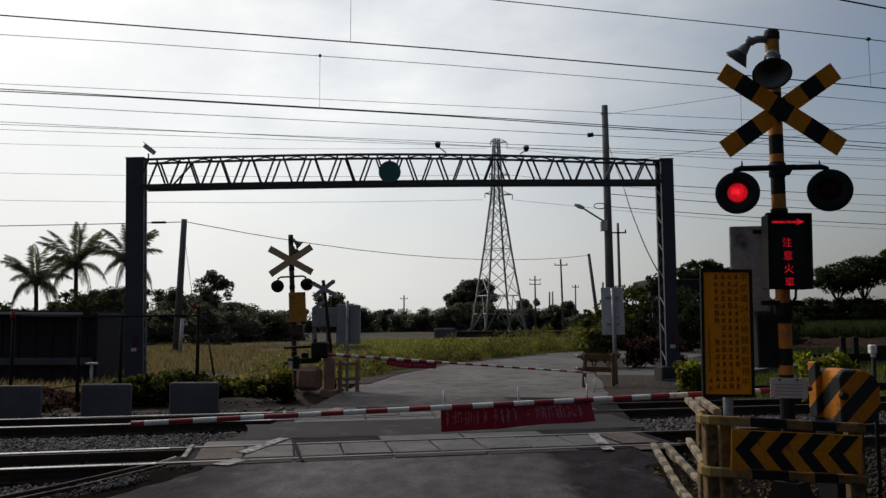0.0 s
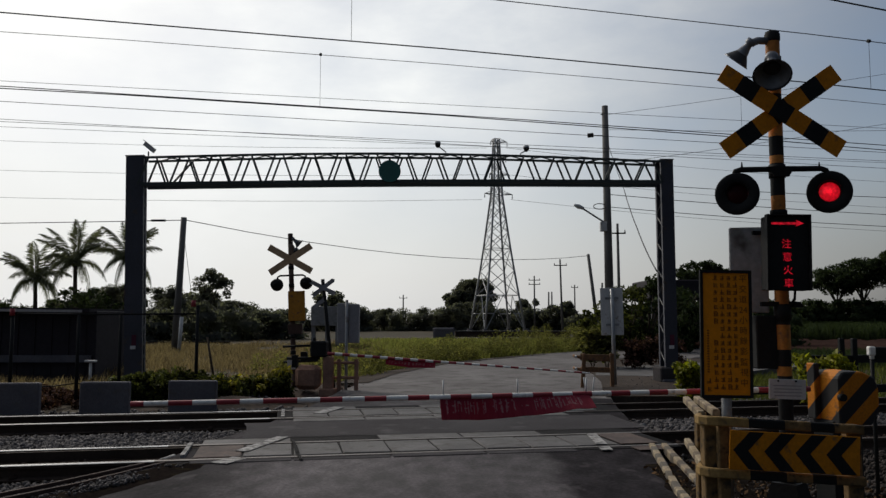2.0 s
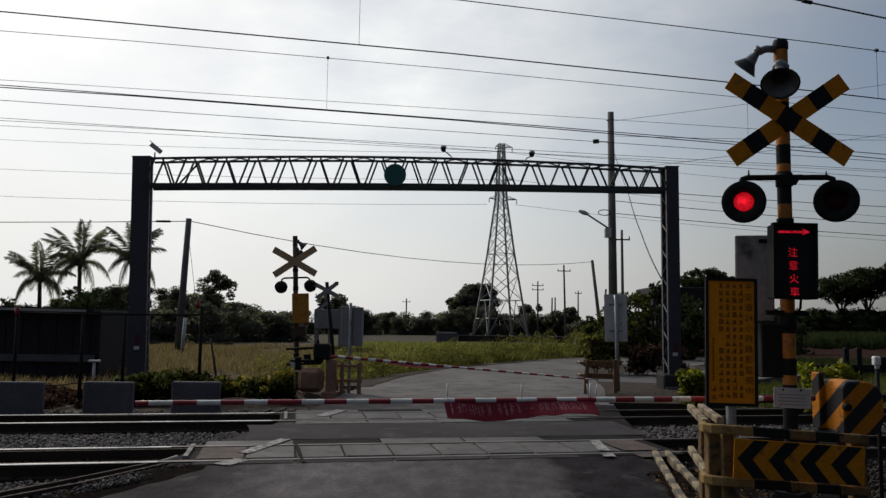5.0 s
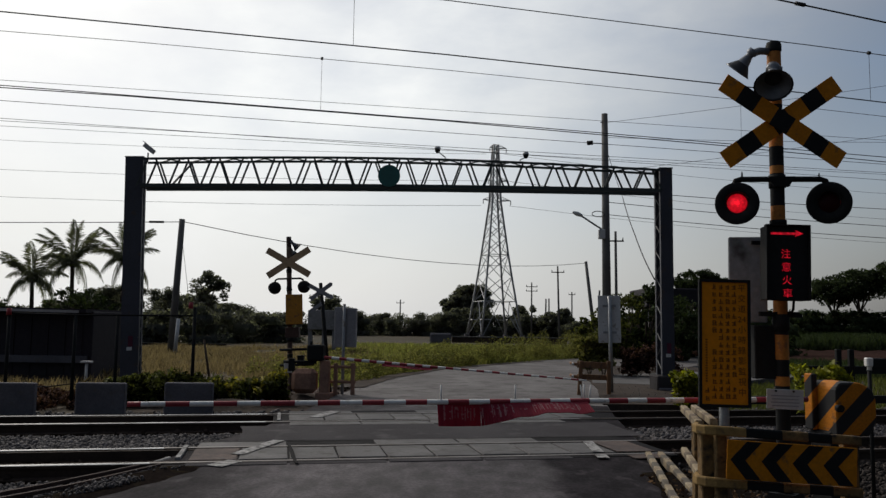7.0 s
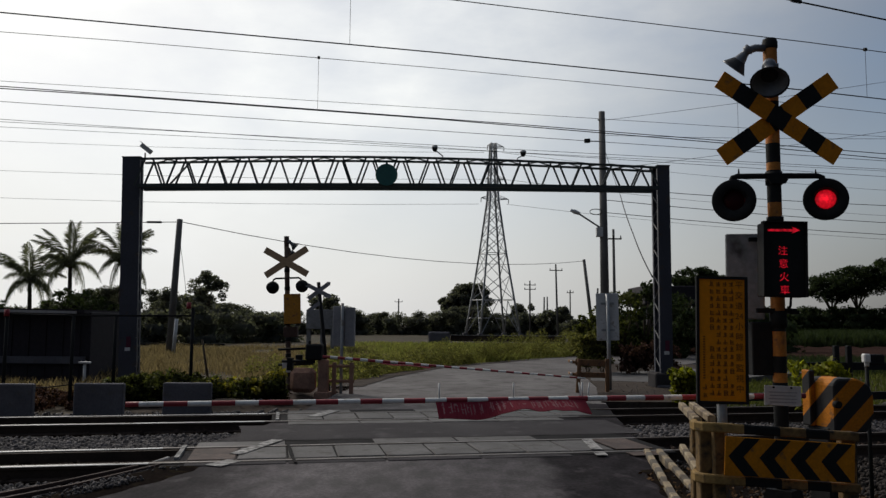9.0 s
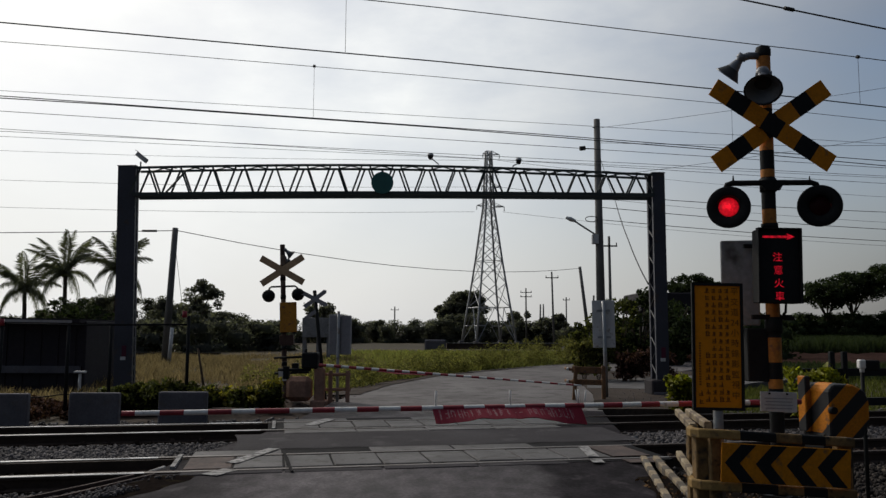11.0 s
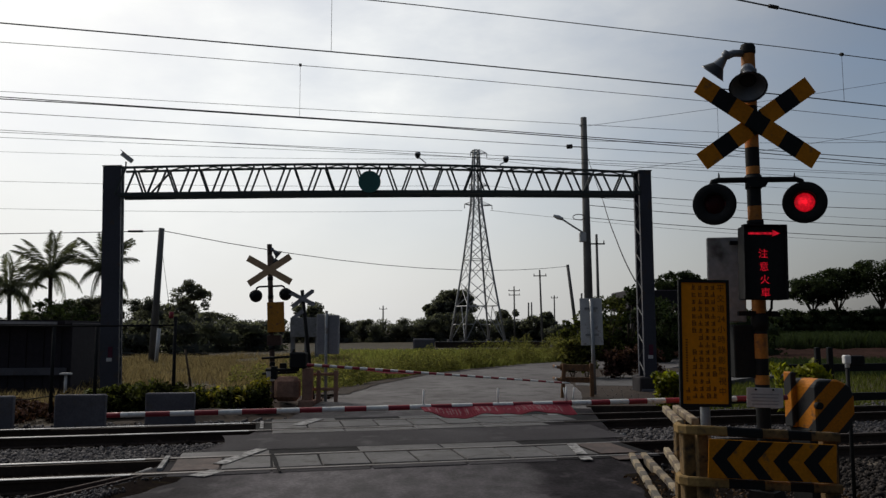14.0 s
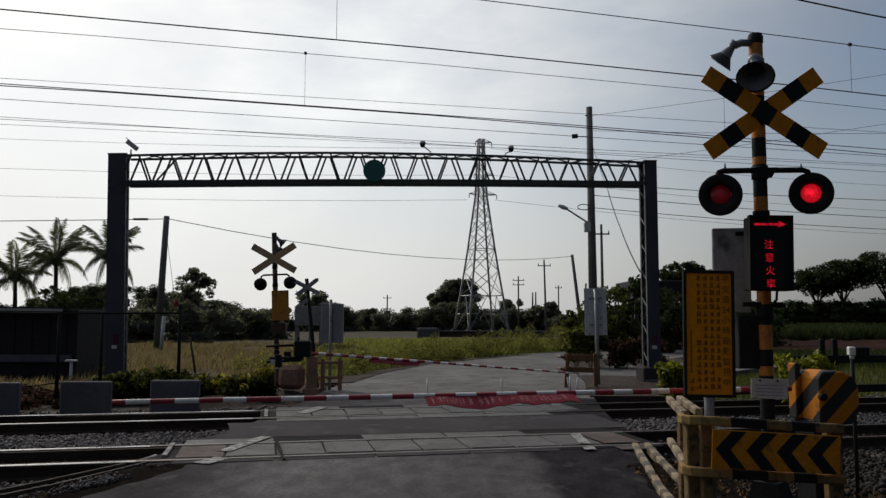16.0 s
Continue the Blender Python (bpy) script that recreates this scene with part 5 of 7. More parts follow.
    for x in (-0.11, 0.10):
        bm = bmesh.new()
        rod(bm, (x * 0.6, 0, 0), (x, 0, 0.36), 0.014, n=8)
        part("fork", bm, M["plate"], s)
    s = thing("road_sign", pose(3.835, 18.0, -0.1, 0, -1.0, 0), "plain pale back of a rectangular road sign on a post", "sign")
    bm = bmesh.new()
    rod(bm, (0, 0, 0), (0, 0, 2.26), 0.045, n=12)
    part("post", bm, M["galv"], s)
    bm = bmesh.new()
    box(bm, (0.0, 0.05, 1.75), (0.51, 0.012, 1.07), bevel=0.004)
    part("panel", bm, M["plate"], s)
    for z in (1.45, 2.05):
        bm = bmesh.new()
        box(bm, (0, 0.035, z), (0.30, 0.02, 0.05))
        part("clip", bm, M["galv"], s)


far_signal()
far_strips = far_barrier()
far_signs()


# ---- height gate over the road ----
def height_gate():
    s = thing("height_gate", pose(0, 18.85, 0, 0, 0, 2.6), "blue-grey steel portal with a green lattice beam over the road", "gantry")
    top = 5.31

    def column(x, lean, solid):
        wide, deep = (0.41, 0.26) if solid else (0.30, 0.48)
        c = thing("column", pose(x, 0, 0, 0, lean, 0), "", "")
        c.parent = s
        for dy, way in ((-deep / 2, 1), (deep / 2, -1)):
            bm = bmesh.new()
            w, t, d = wide / 2, 0.022, 0.09
            u = [(-w, 0), (w, 0), (w, d), (w - t, d), (w - t, t), (-w + t, t), (-w + t, d), (-w, d)]
            low, high = [[bm.verts.new((px, dy + way * py, z)) for px, py in u] for z in (-0.15, top)]
            for i in range(8):
                bm.faces.new((low[i], low[(i + 1) % 8], high[(i + 1) % 8], high[i]))
            bm.faces.new(low)
            bm.faces.new(high)
            part("channel", bm, M["gate"], c)
        bm = bmesh.new()
        box(bm, (0, 0, top + 0.012), (wide + 0.03, deep + 0.03, 0.02))
        part("cap_plate", bm, M["gate"], c)
        k = 14
        h = (top - 0.75) / k
        bm = bmesh.new()
        rod(bm, (0, 0, -0.5), (0, 0, 0.5), 0.013, n=4)
        laces = []
        for dx in ((-wide / 2 + 0.012, wide / 2 - 0.012) if not solid else (wide / 2 - 0.012,)):
            for i in range(k):
                y0, y1 = (-deep / 2, deep / 2) if i % 2 else (deep / 2, -deep / 2)
                a, b = Vector((dx, y0, 0.1 + i * h)), Vector((dx, y1, 0.1 + (i + 1) * h))
                m = Matrix.Translation((a + b) / 2) @ (b - a).to_track_quat("Z", "Y").to_matrix().to_4x4() @ Matrix.Diagonal((1, 1, (b - a).length, 1))
                laces.append(again(laces[0], m, c) if laces else part("lace_bar", bm, M["lacing"], c, m=m))
        if solid:
            for dx in (-wide / 2 + 0.035, wide / 2 - 0.035):
                bm = bmesh.new()
                box(bm, (dx, 0, top / 2 - 0.1), (0.02, deep - 0.19, top - 0.1))
                part("side_plate", bm, M["gate"], c)
        bm = bmesh.new()
        box(bm, (0, 0, -0.06), (wide + 0.25, deep + 0.3, 0.26), bevel=0.02)
        part("footing", bm, M["concrete"], c)
        if not solid:
            bm = bmesh.new()
            box(bm, (0.05, -0.05, 0.10), (0.72, 0.62, 0.50), bevel=0.03)
            part("footing_block", bm, M["darkconcrete"], c, "dark stained concrete block")
        bm = bmesh.new()
        box(bm, (0.02, -deep / 2 - 0.006, 0.98), (0.10, 0.01, 0.26))
        box(bm, (0.0, -deep / 2 - 0.012, 0.82), (0.12, 0.006, 0.08), slot=1)
        part("warning_sticker", bm, [M["sticker"], M["plate"]], c)

    column(-7.195, -1.42, True)
    column(5.36, 0.0, False)
    x0, x1 = -7.12, 5.22
    span = x1 - x0

    def share(x):
        return (x - x0) / span

    def low_line(x):
        return 4.615 + 0.15 * share(x) + 0.04 * math.sin(math.pi * share(x))

    def high_line(x):
        return 5.25 + 0.015 * share(x) + 0.14 * math.sin(math.pi * share(x))

    stops = np.linspace(x0, x1, 18)
    for name, line, wide, tall in (("bottom_chord", low_line, 0.085, 0.085), ("top_chord", high_line, 0.055, 0.048)):
        for y in (-0.24, 0.24):
            bm = bmesh.new()
            beam(bm, [(x, y, line(x)) for x in stops], wide, tall)
            part(name, bm, M["truss"], s)
    # zigzag bars of both faces; they stop short of one another at the chords
    bm = bmesh.new()
    box(bm, (0, 0, 0), (1.0, 0.034, 0.040))
    diagonal = None
    for y, gap_low, gap_high in ((-0.24, 0.045, 0.09), (0.24, 0.09, 0.045)):
        for k in range(-1, 16):
            foot = -6.51 + 0.738 * k
            head = foot + 0.369
            for a, b in (((foot + gap_low, low_line), (head - gap_high, high_line)), ((head + gap_high, high_line), (foot + 0.738 - gap_low, low_line))):
                (xa, fa), (xb, fb) = a, b
                if xa < x0 - 0.1 or xb > x1 + 0.1:
                    continue
                d = Vector((xb - xa, 0, fb(xb) - fa(xa)))
                m = Matrix.Translation(Vector((xa, y, fa(xa))) + d / 2) @ Matrix.Rotation(-math.atan2(d.z, d.x), 4, "Y") @ Matrix.Diagonal((d.length, 1, 1, 1))
                diagonal = again(diagonal, m, s) if diagonal else part("diagonal", bm, M["truss"], s, m=m)
    # one bent bar near the left end
    a, b = Vector((-6.42, -0.2, low_line(-6.42))), Vector((-6.03, 0.2, high_line(-6.0)))
    again(diagonal, Matrix.Translation((a + b) / 2) @ (b - a).to_track_quat("X", "Z").to_matrix().to_4x4() @ Matrix.Diagonal(((b - a).length, 1, 1, 1)), s)
    # curved lacing on top, from face to face
    for i in range(17):
        xa = -6.88 + 0.738 * i
        if xa + 0.738 > x1 + 0.3:
            break
        bm = bmesh.new()
        for way in (1, -1):
            pts = [(xa + 0.738 * f, -0.22 * way * math.cos(math.pi * f), high_line(xa) + 0.03 * math.sin(math.pi * f)) for f in np.linspace(0, 1, 9)]
            tube(bm, pts, 0.016, n=5)
        part("top_lacing", bm, M["truss"], s)
    bm = bmesh.new()
    rod(bm, (-1.316, -0.325, 4.961), (-1.316, -0.30, 4.961), 0.262, n=36)
    disc = part("round_sign", bm, M["teal"], s, "round teal sign back")
    bm = bmesh.new()
    box(bm, (-1.316, -0.28, 4.961), (0.05, 0.03, 0.66))
    part("clip", bm, M["truss"], disc)
    # cameras on the beam: a boxed one at the end, two domes on cranked arms
    z = high_line(-7.02)
    bm = bmesh.new()
    rod(bm, (0, 0, 0), (0, 0, 0.17), 0.018, n=8)
    cctv = part("camera_bracket", bm, M["truss"], s, m=pose(-7.02, -0.1, z))
    bm = bmesh.new()
    box(bm, (0.02, 0, 0.05), (0.30, 0.11, 0.10), Matrix.Rotation(radians(38), 4, "Y"), bevel=0.01)
    box(bm, (0.02, 0, 0.115), (0.34, 0.13, 0.015), Matrix.Rotation(radians(38), 4, "Y"))
    part("camera_housing", bm, M["plate"], cctv, m=pose(0, 0, 0.22))
    for x, foot, rise in ((-0.17, 0.19, 0.26), (1.97, -0.14, 0.21)):
        bm = bmesh.new()
        tube(bm, [(foot, 0, 0), (foot, 0, 0.09), (foot * 0.8, 0, 0.115), (foot * 0.25, 0, rise - 0.06), (0, 0, rise - 0.05)], 0.015, n=6)
        cctv = part("camera_bracket", bm, M["boxgrey"], s, m=pose(x, -0.1, high_line(x)))
        bm = bmesh.new()
        lathe(bm, [(0.0, -0.075), (0.03, -0.068), (0.055, -0.04), (0.066, 0.0), (0.07, 0.035)], n=14)
        part("camera_dome", bm, M["black"], cctv, m=pose(0, 0, rise))
        bm = bmesh.new()
        lathe(bm, [(0.075, 0.03), (0.075, 0.055), (0.05, 0.085), (0.0, 0.09)], n=14)
        part("camera_cap", bm, M["plate"], cctv, m=pose(0, 0, rise))


height_gate()


# ---- beside the tracks ----
def roadside():
    bm = bmesh.new()
    box(bm, (0, 0, 0.31), (0.80, 0.13, 0.66), bevel=0.018)
    block = tagged(part("concrete_block", bm, M["concrete"]), "grey concrete block standing beside the far track", "concrete block", "concrete blocks")
    block.matrix_basis = pose(-5.60, 13.22, -0.2, 0, 0, 3)
    for x, y, turn in ((-4.24, 13.50, 2), (-6.97, 12.98, 4), (-8.34, 12.75, 5)):
        copy_thing(block, pose(x, y, -0.2, 0, 0, turn))
    # fence posts with wires
    f = thing("wire_fence", pose(0, 0, -0.2), "dark thin fence posts with sagging wires", "fence")
    spots = [(-8.22, 15.1), (-7.05, 15.3), (-6.32, 15.5), (-4.98, 16.0), (-4.0, 16.3)]
    for x, y in spots[:4]:
        bm = bmesh.new()
        rod(bm, (x, y, 0), (x, y, 1.75 if x != -4.98 else 1.95), 0.035, n=8)
        part("post", bm, M["black"], f)
    for z in (0.45,):
        bm = bmesh.new()
        pts = [(a[0] + (b[0] - a[0]) * t, a[1] + (b[1] - a[1]) * t, z - 0.06 * math.sin(math.pi * t)) for a, b in zip(spots, spots[1:]) for t in (0, 0.33, 0.66)]
        tube(bm, pts, 0.012, n=5)
        part("wire", bm, M["black"], f)
    bm = bmesh.new()
    tube(bm, [(-8.22, 15.1, 1.78), (-7.05, 15.3, 1.76), (-4.98, 16.0, 1.78)], 0.02, n=6)
    part("top_rail", bm, M["black"], f)
    s = thing("marker_lamp", pose(-5.05, 15.95, 1.72), "small red marker on top of a fence post", "lamp")
    bm = bmesh.new()
    rod(bm, (0, 0, 0), (0, 0, 0.13), 0.05, 0.045, n=10)
    part("body", bm, M["red"], s)
    copy_thing(s, pose(-8.22, 15.08, 1.54))
    # low dark hut
    s = thing("hut", pose(-13.2, 22.0, -0.2), "low dark hut with a pale roof edge", "hut")
    bm = bmesh.new()
    box(bm, (0.1, 1.2, 0.95), (6.9, 2.4, 1.9), bevel=0.02)
    part("wall", bm, M["hut"], s)
    for i in range(14):
        bm = bmesh.new()
        box(bm, (-3.05 + 0.47 * i, -0.012, 0.98), (0.44, 0.03, 1.72), bevel=0.006)
        part("wall_board", bm, M["hut"], s)
    bm = bmesh.new()
    prism(bm, [(-3.6, 1.93), (3.5, 1.86), (3.5, 1.96), (-3.6, 2.05)], -0.35, 2.6)
    part("roof", bm, M["hut"], s)
    bm = bmesh.new()
    box(bm, (-0.1, -0.37, 1.93), (6.8, 0.03, 0.07), Matrix.Rotation(radians(0.7), 4, "Y"))
    part("fascia", bm, M["eave"], s)
    bm = bmesh.new()
    box(bm, (0.3, -0.08, 0.585), (6.3, 0.14, 0.19))
    part("sill", bm, M["concrete"], s)
    s = thing("pipe_stub", pose(-8.88, 20.0, -0.2), "short white pipe stub with a flat cap", "pipe")
    bm = bmesh.new()
    rod(bm, (0, 0, 0), (0, 0, 0.58), 0.035, n=10)
    part("pipe", bm, M["plate"], s)
    bm = bmesh.new()
    box(bm, (0.0, 0, 0.62), (0.26, 0.16, 0.05), bevel=0.01)
    part("cap", bm, M["plate"], s)
    # white topped marker post and dark rail on the near right side
    s = thing("marker_post", pose(4.02, 7.5, -0.2), "black post with a small white box on top", "post")
    bm = bmesh.new()
    rod(bm, (0, 0, 0), (0, 0, 1.32), 0.018, n=10)
    part("post", bm, M["black"], s)
    bm = bmesh.new()
    box(bm, (-0.005, 0, 1.375), (0.062, 0.065, 0.085), bevel=0.01)
    rod(bm, (0.0, 0, 1.30), (0, 0, 1.36), 0.022, n=8)
    part("box", bm, M["white"], s)
    bm = bmesh.new()
    box(bm, (0.13, 0.1, 1.36), (0.16, 0.08, 0.10), bevel=0.01)
    part("side_box", bm, M["black"], s)
    s = thing("track_fence", pose(0, 0, -0.2), "dark timber fence along the far side of the tracks", "fence")
    for x in (6.74, 6.98, 8.9, 10.8):
        bm = bmesh.new()
        box(bm, (x, 12.2 + 0.2 * x, 0.65), (0.085, 0.085, 1.4), bevel=0.01)
        part("post", bm, M["black"], s)
    for z in (0.50, 1.0):
        bm = bmesh.new()
        box(bm, (8.6, 13.95, z), (7.5, 0.07, 0.13), Matrix.Rotation(math.atan(0.2), 4, "Z"))
        part("rail", bm, M["black"], s)
    s = thing("field_rail", pose(-17.0, 50, -0.2), "low dark rail along a ditch in the field", "rail")
    bm = bmesh.new()
    box(bm, (0, 0, 0.22), (7.0, 0.12, 0.16), bevel=0.02)
    part("rail", bm, M["black"], s)
    for x in (-3.0, 0.0, 3.0):
        bm = bmesh.new()
        box(bm, (x, 0.02, 0.09), (0.14, 0.14, 0.2))
        part("post", bm, M["black"], s)
    bm = bmesh.new()
    rod(bm, (0, 0, 0), (-0.22, 0, 1.22), 0.035, 0.025, n=7)
    tagged(part("stake", bm, M["bark"], m=pose(-5.75, 20, -0.2)), "dark leaning wooden stake in the dry grass", "stake")
    # small concrete building far behind the far signal
    s = thing("concrete_shed", pose(-6.78, 45.0, -0.2), "small pale concrete shed at the field's edge", "shed")
    bm = bmesh.new()
    box(bm, (0, 1, 1.85), (1.6, 2.2, 1.1), bevel=0.02)
    part("upper_wall", bm, M["shedwall"], s)
    for x in (-0.68, 0.1, 0.68):
        bm = bmesh.new()
        box(bm, (x, 0.2, 0.66), (0.22, 0.3, 1.32))
        part("pillar", bm, M["shedwall"], s)
    s = thing("concrete_wall", pose(0.1, 70.0, -0.2), "long low dark wall with a pale broken end in the field", "wall")
    bm = bmesh.new()
    box(bm, (-0.2, 0, 0.4), (1.9, 0.7, 1.1), bevel=0.12)
    part("broken_end", bm, M["concrete"], s)
    bm = bmesh.new()
    box(bm, (5.9, 0.6, 0.36), (10.2, 0.4, 0.5), bevel=0.03)
    part("wall", bm, M["redsoil"], s)
    bm = bmesh.new()
    box(bm, (5.9, 0.55, 0.64), (10.3, 0.55, 0.07))
    part("coping", bm, M["pole_grey"], s)
    s = thing("flat_roof_shelter", pose(13.4, 45.0, -0.2), "dark flat-roofed shelter among the trees", "shelter")
    bm = bmesh.new()
    box(bm, (0, 0, 3.3), (4.6, 4, 1.05), bevel=0.05)
    part("roof", bm, M["hut"], s)
    for x in (-1.6, 1.6):
        bm = bmesh.new()
        box(bm, (x, 0, 1.5), (0.2, 0.2, 3.0))
        part("post", bm, M["concrete"], s)


# ---- poles, lamp, tower, wires ----
def utility_pole(x, y, top, r0, r1, lean=(0, 0), arms=(), label="grey concrete utility pole", group="utility poles"):
    s = thing("utility_pole", pose(x, y, -0.25), label, "utility pole", group)
    tip = (lean[0], lean[1], top + 0.25)
    bm = bmesh.new()
    rod(bm, (0, 0, 0), tip, r0, r1, n=14)
    part("shaft", bm, M["pole_grey"], s)
    for z, w in arms:
        f = (z + 0.25) / (top + 0.25)
        bm = bmesh.new()
        box(bm, (lean[0] * f, lean[1] * f - r1, z + 0.25), (w, 0.09, 0.10))
        part("cross_arm", bm, M["black"], s)
        for k in (-0.45, 0.0, 0.45):
            bm = bmesh.new()
            rod(bm, (lean[0] * f + k * w, lean[1] * f - r1, z + 0.3), (lean[0] * f + k * w, lean[1] * f - r1, z + 0.52), 0.05, 0.03, n=8)
            part("insulator", bm, M["black"], s)
    return s


def strand(name, points, r, label, group="overhead wires", sag=0.0):
    """A wire between points, sagging a little in every span."""
    pts = []
    pieces = list(zip(points, points[1:]))
    for a, b in pieces:
        a, b = Vector(a), Vector(b)
        k = 10
        for i in range(k):
            f = i / k
            p = a.lerp(b, f)
            pts.append(p - Vector((0, 0, sag * 4 * f * (1 - f))))
    pts.append(Vector(points[-1]))
    bm = bmesh.new()
    tube(bm, pts, r, n=5)
    return tagged(part(name, bm, M["wire"]), label, "wire", group)


def along(x, y0, z):
    return (x, y0 + 0.2 * x, z)


def height(x, base, slope):
    """A wire's height along the line: it rises towards its next support."""
    return base + slope * x - 0.0011 * x * x


def overhead():
    # the two contact lines with their carriers
    for y0, c0, c1, m0, m1, drops, label in ((9.6, 4.828, -0.0205, 5.53, -0.0235, (-6.9, -1.13, 5.94, 12.5), "near"), (13.05, 4.885, -0.0185, 5.765, -0.0185, (-8.6, -2.03, 5.4, 12.0), "far")):
        contact = [along(x, y0, height(x, c0, c1)) for x in (-60, -40, -20, -10, -5, 0, 5, 10, 20, 40, 60)]
        carrier = [along(x, y0, height(x, m0, m1)) for x in (-60, -40, -20, -10, -5, 0, 5, 10, 20, 40, 60)]
        strand("contact_wire", contact, 0.0085, "dark copper contact wire above the " + label + " track")
        w = strand("carrier_wire", carrier, 0.0065 if label == "near" else 0.0055, "dark carrier wire above the " + label + " track")
        for x in drops:
            bm = bmesh.new()
            rod(bm, along(x, y0, height(x, c0, c1)), along(x, y0, height(x, m0, m1)), 0.003, n=5)
            rod(bm, along(x - 0.02, y0, height(x, m0, m1)), along(x + 0.02, y0, height(x, m0, m1)), 0.025, n=6)
            part("dropper", bm, M["wire"], w)
    feeder = strand("feeder_wire", [along(-14, 6.8, 6.45), along(-2, 6.8, 5.2), along(3.25, 6.8, 4.67), along(4.42, 6.8, 4.55), along(14, 6.8, 3.7)], 0.0085, "dark feeder wire high over the near track")
    bm = bmesh.new()
    rod(bm, along(3.42, 6.8, 4.655), along(3.52, 6.8, 4.645), 0.02, n=8)
    part("splice", bm, M["wire"], feeder)
    for z0, z1, r in ((5.745, 0.0, 0.0048), (5.29, -0.01, 0.006), (5.0, 0.0, 0.005), (4.95, -0.012, 0.005), (4.93, 0.003, 0.0042)):
        strand("line_wire", [along(x, 15.5, z0 + z1 * x) for x in (-60, -30, 0, 30, 60)], r, "dark line wire strung along the railway")
    strand("line_wire", [along(-60, 13.4, 5.6), along(-6.7, 13.4, 5.08), along(1.5, 13.4, 4.97), along(40, 13.4, 4.2)], 0.008, "dark line wire strung along the railway")
    # left pole to right pole, over the field
    strand("service_wire", [(-60, 38, 6.4), (-14.1, 42, 6.75)], 0.022, "dark service wire between field poles", sag=0.3)
    strand("service_wire", [(-14.1, 42, 6.8), (13.65, 75, 7.5)], 0.022, "dark service wire between field poles", sag=1.1)
    s = thing("cable_joint", pose(-15.3, 41.9, 6.72, 0, 0, 0), "dark cable joint hung on the service wire", "cable joint")
    bm = bmesh.new()
    rod(bm, (-0.38, 0, 0), (0.38, 0, 0), 0.06, n=8)
    part("sleeve", bm, M["black"], s)
    # high lines through the steel tower
    for z, dx in ((17.6, 1.9), (21.0, 1.6), (24.7, 1.25)):
        strand("power_line", [(-140, 84, z + 2), (6.95 - dx, 106, z)], 0.022, "thin high-voltage line to the steel tower", sag=2)
        strand("power_line", [(6.95 + dx, 106, z), (140, 120, z - 3)], 0.022, "thin high-voltage line to the steel tower", sag=2.5)
    for z, e in ((6.9, 7.4), (6.4, 6.2), (5.9, 5.6)):
        strand("service_wire", [(6.4, 31, z), (40, 42, e + 0.6), (90, 70, e + 4)], 0.014, "thin service wire from the roadside pole", sag=0.4)
    for z, e in ((9.6, 14.5), (7.6, 12.5), (9.0, 9.4)):
        strand("service_wire", [(6.4, 31, z), (36, 30, e)], 0.008, "thin service wire from the roadside pole", sag=0.3)
    strand("hanging_cable", [(7.1, 31, 6.56), (6.0, 24.6, 4.35), (5.1, 19.0, 2.62)], 0.018, "dark cable hanging from pole to gantry", sag=0.08)
    strand("hanging_cable", [(6.5, 30.9, 8.3), (7.1, 31, 6.56)], 0.010, "thin cable hanging down beside the concrete pole", sag=0.05)
    strand("stay_wire", [(-14.0, 42, 6.3), (-13.2, 41.6, 2.0)], 0.012, "thin stay wire beside the field pole")


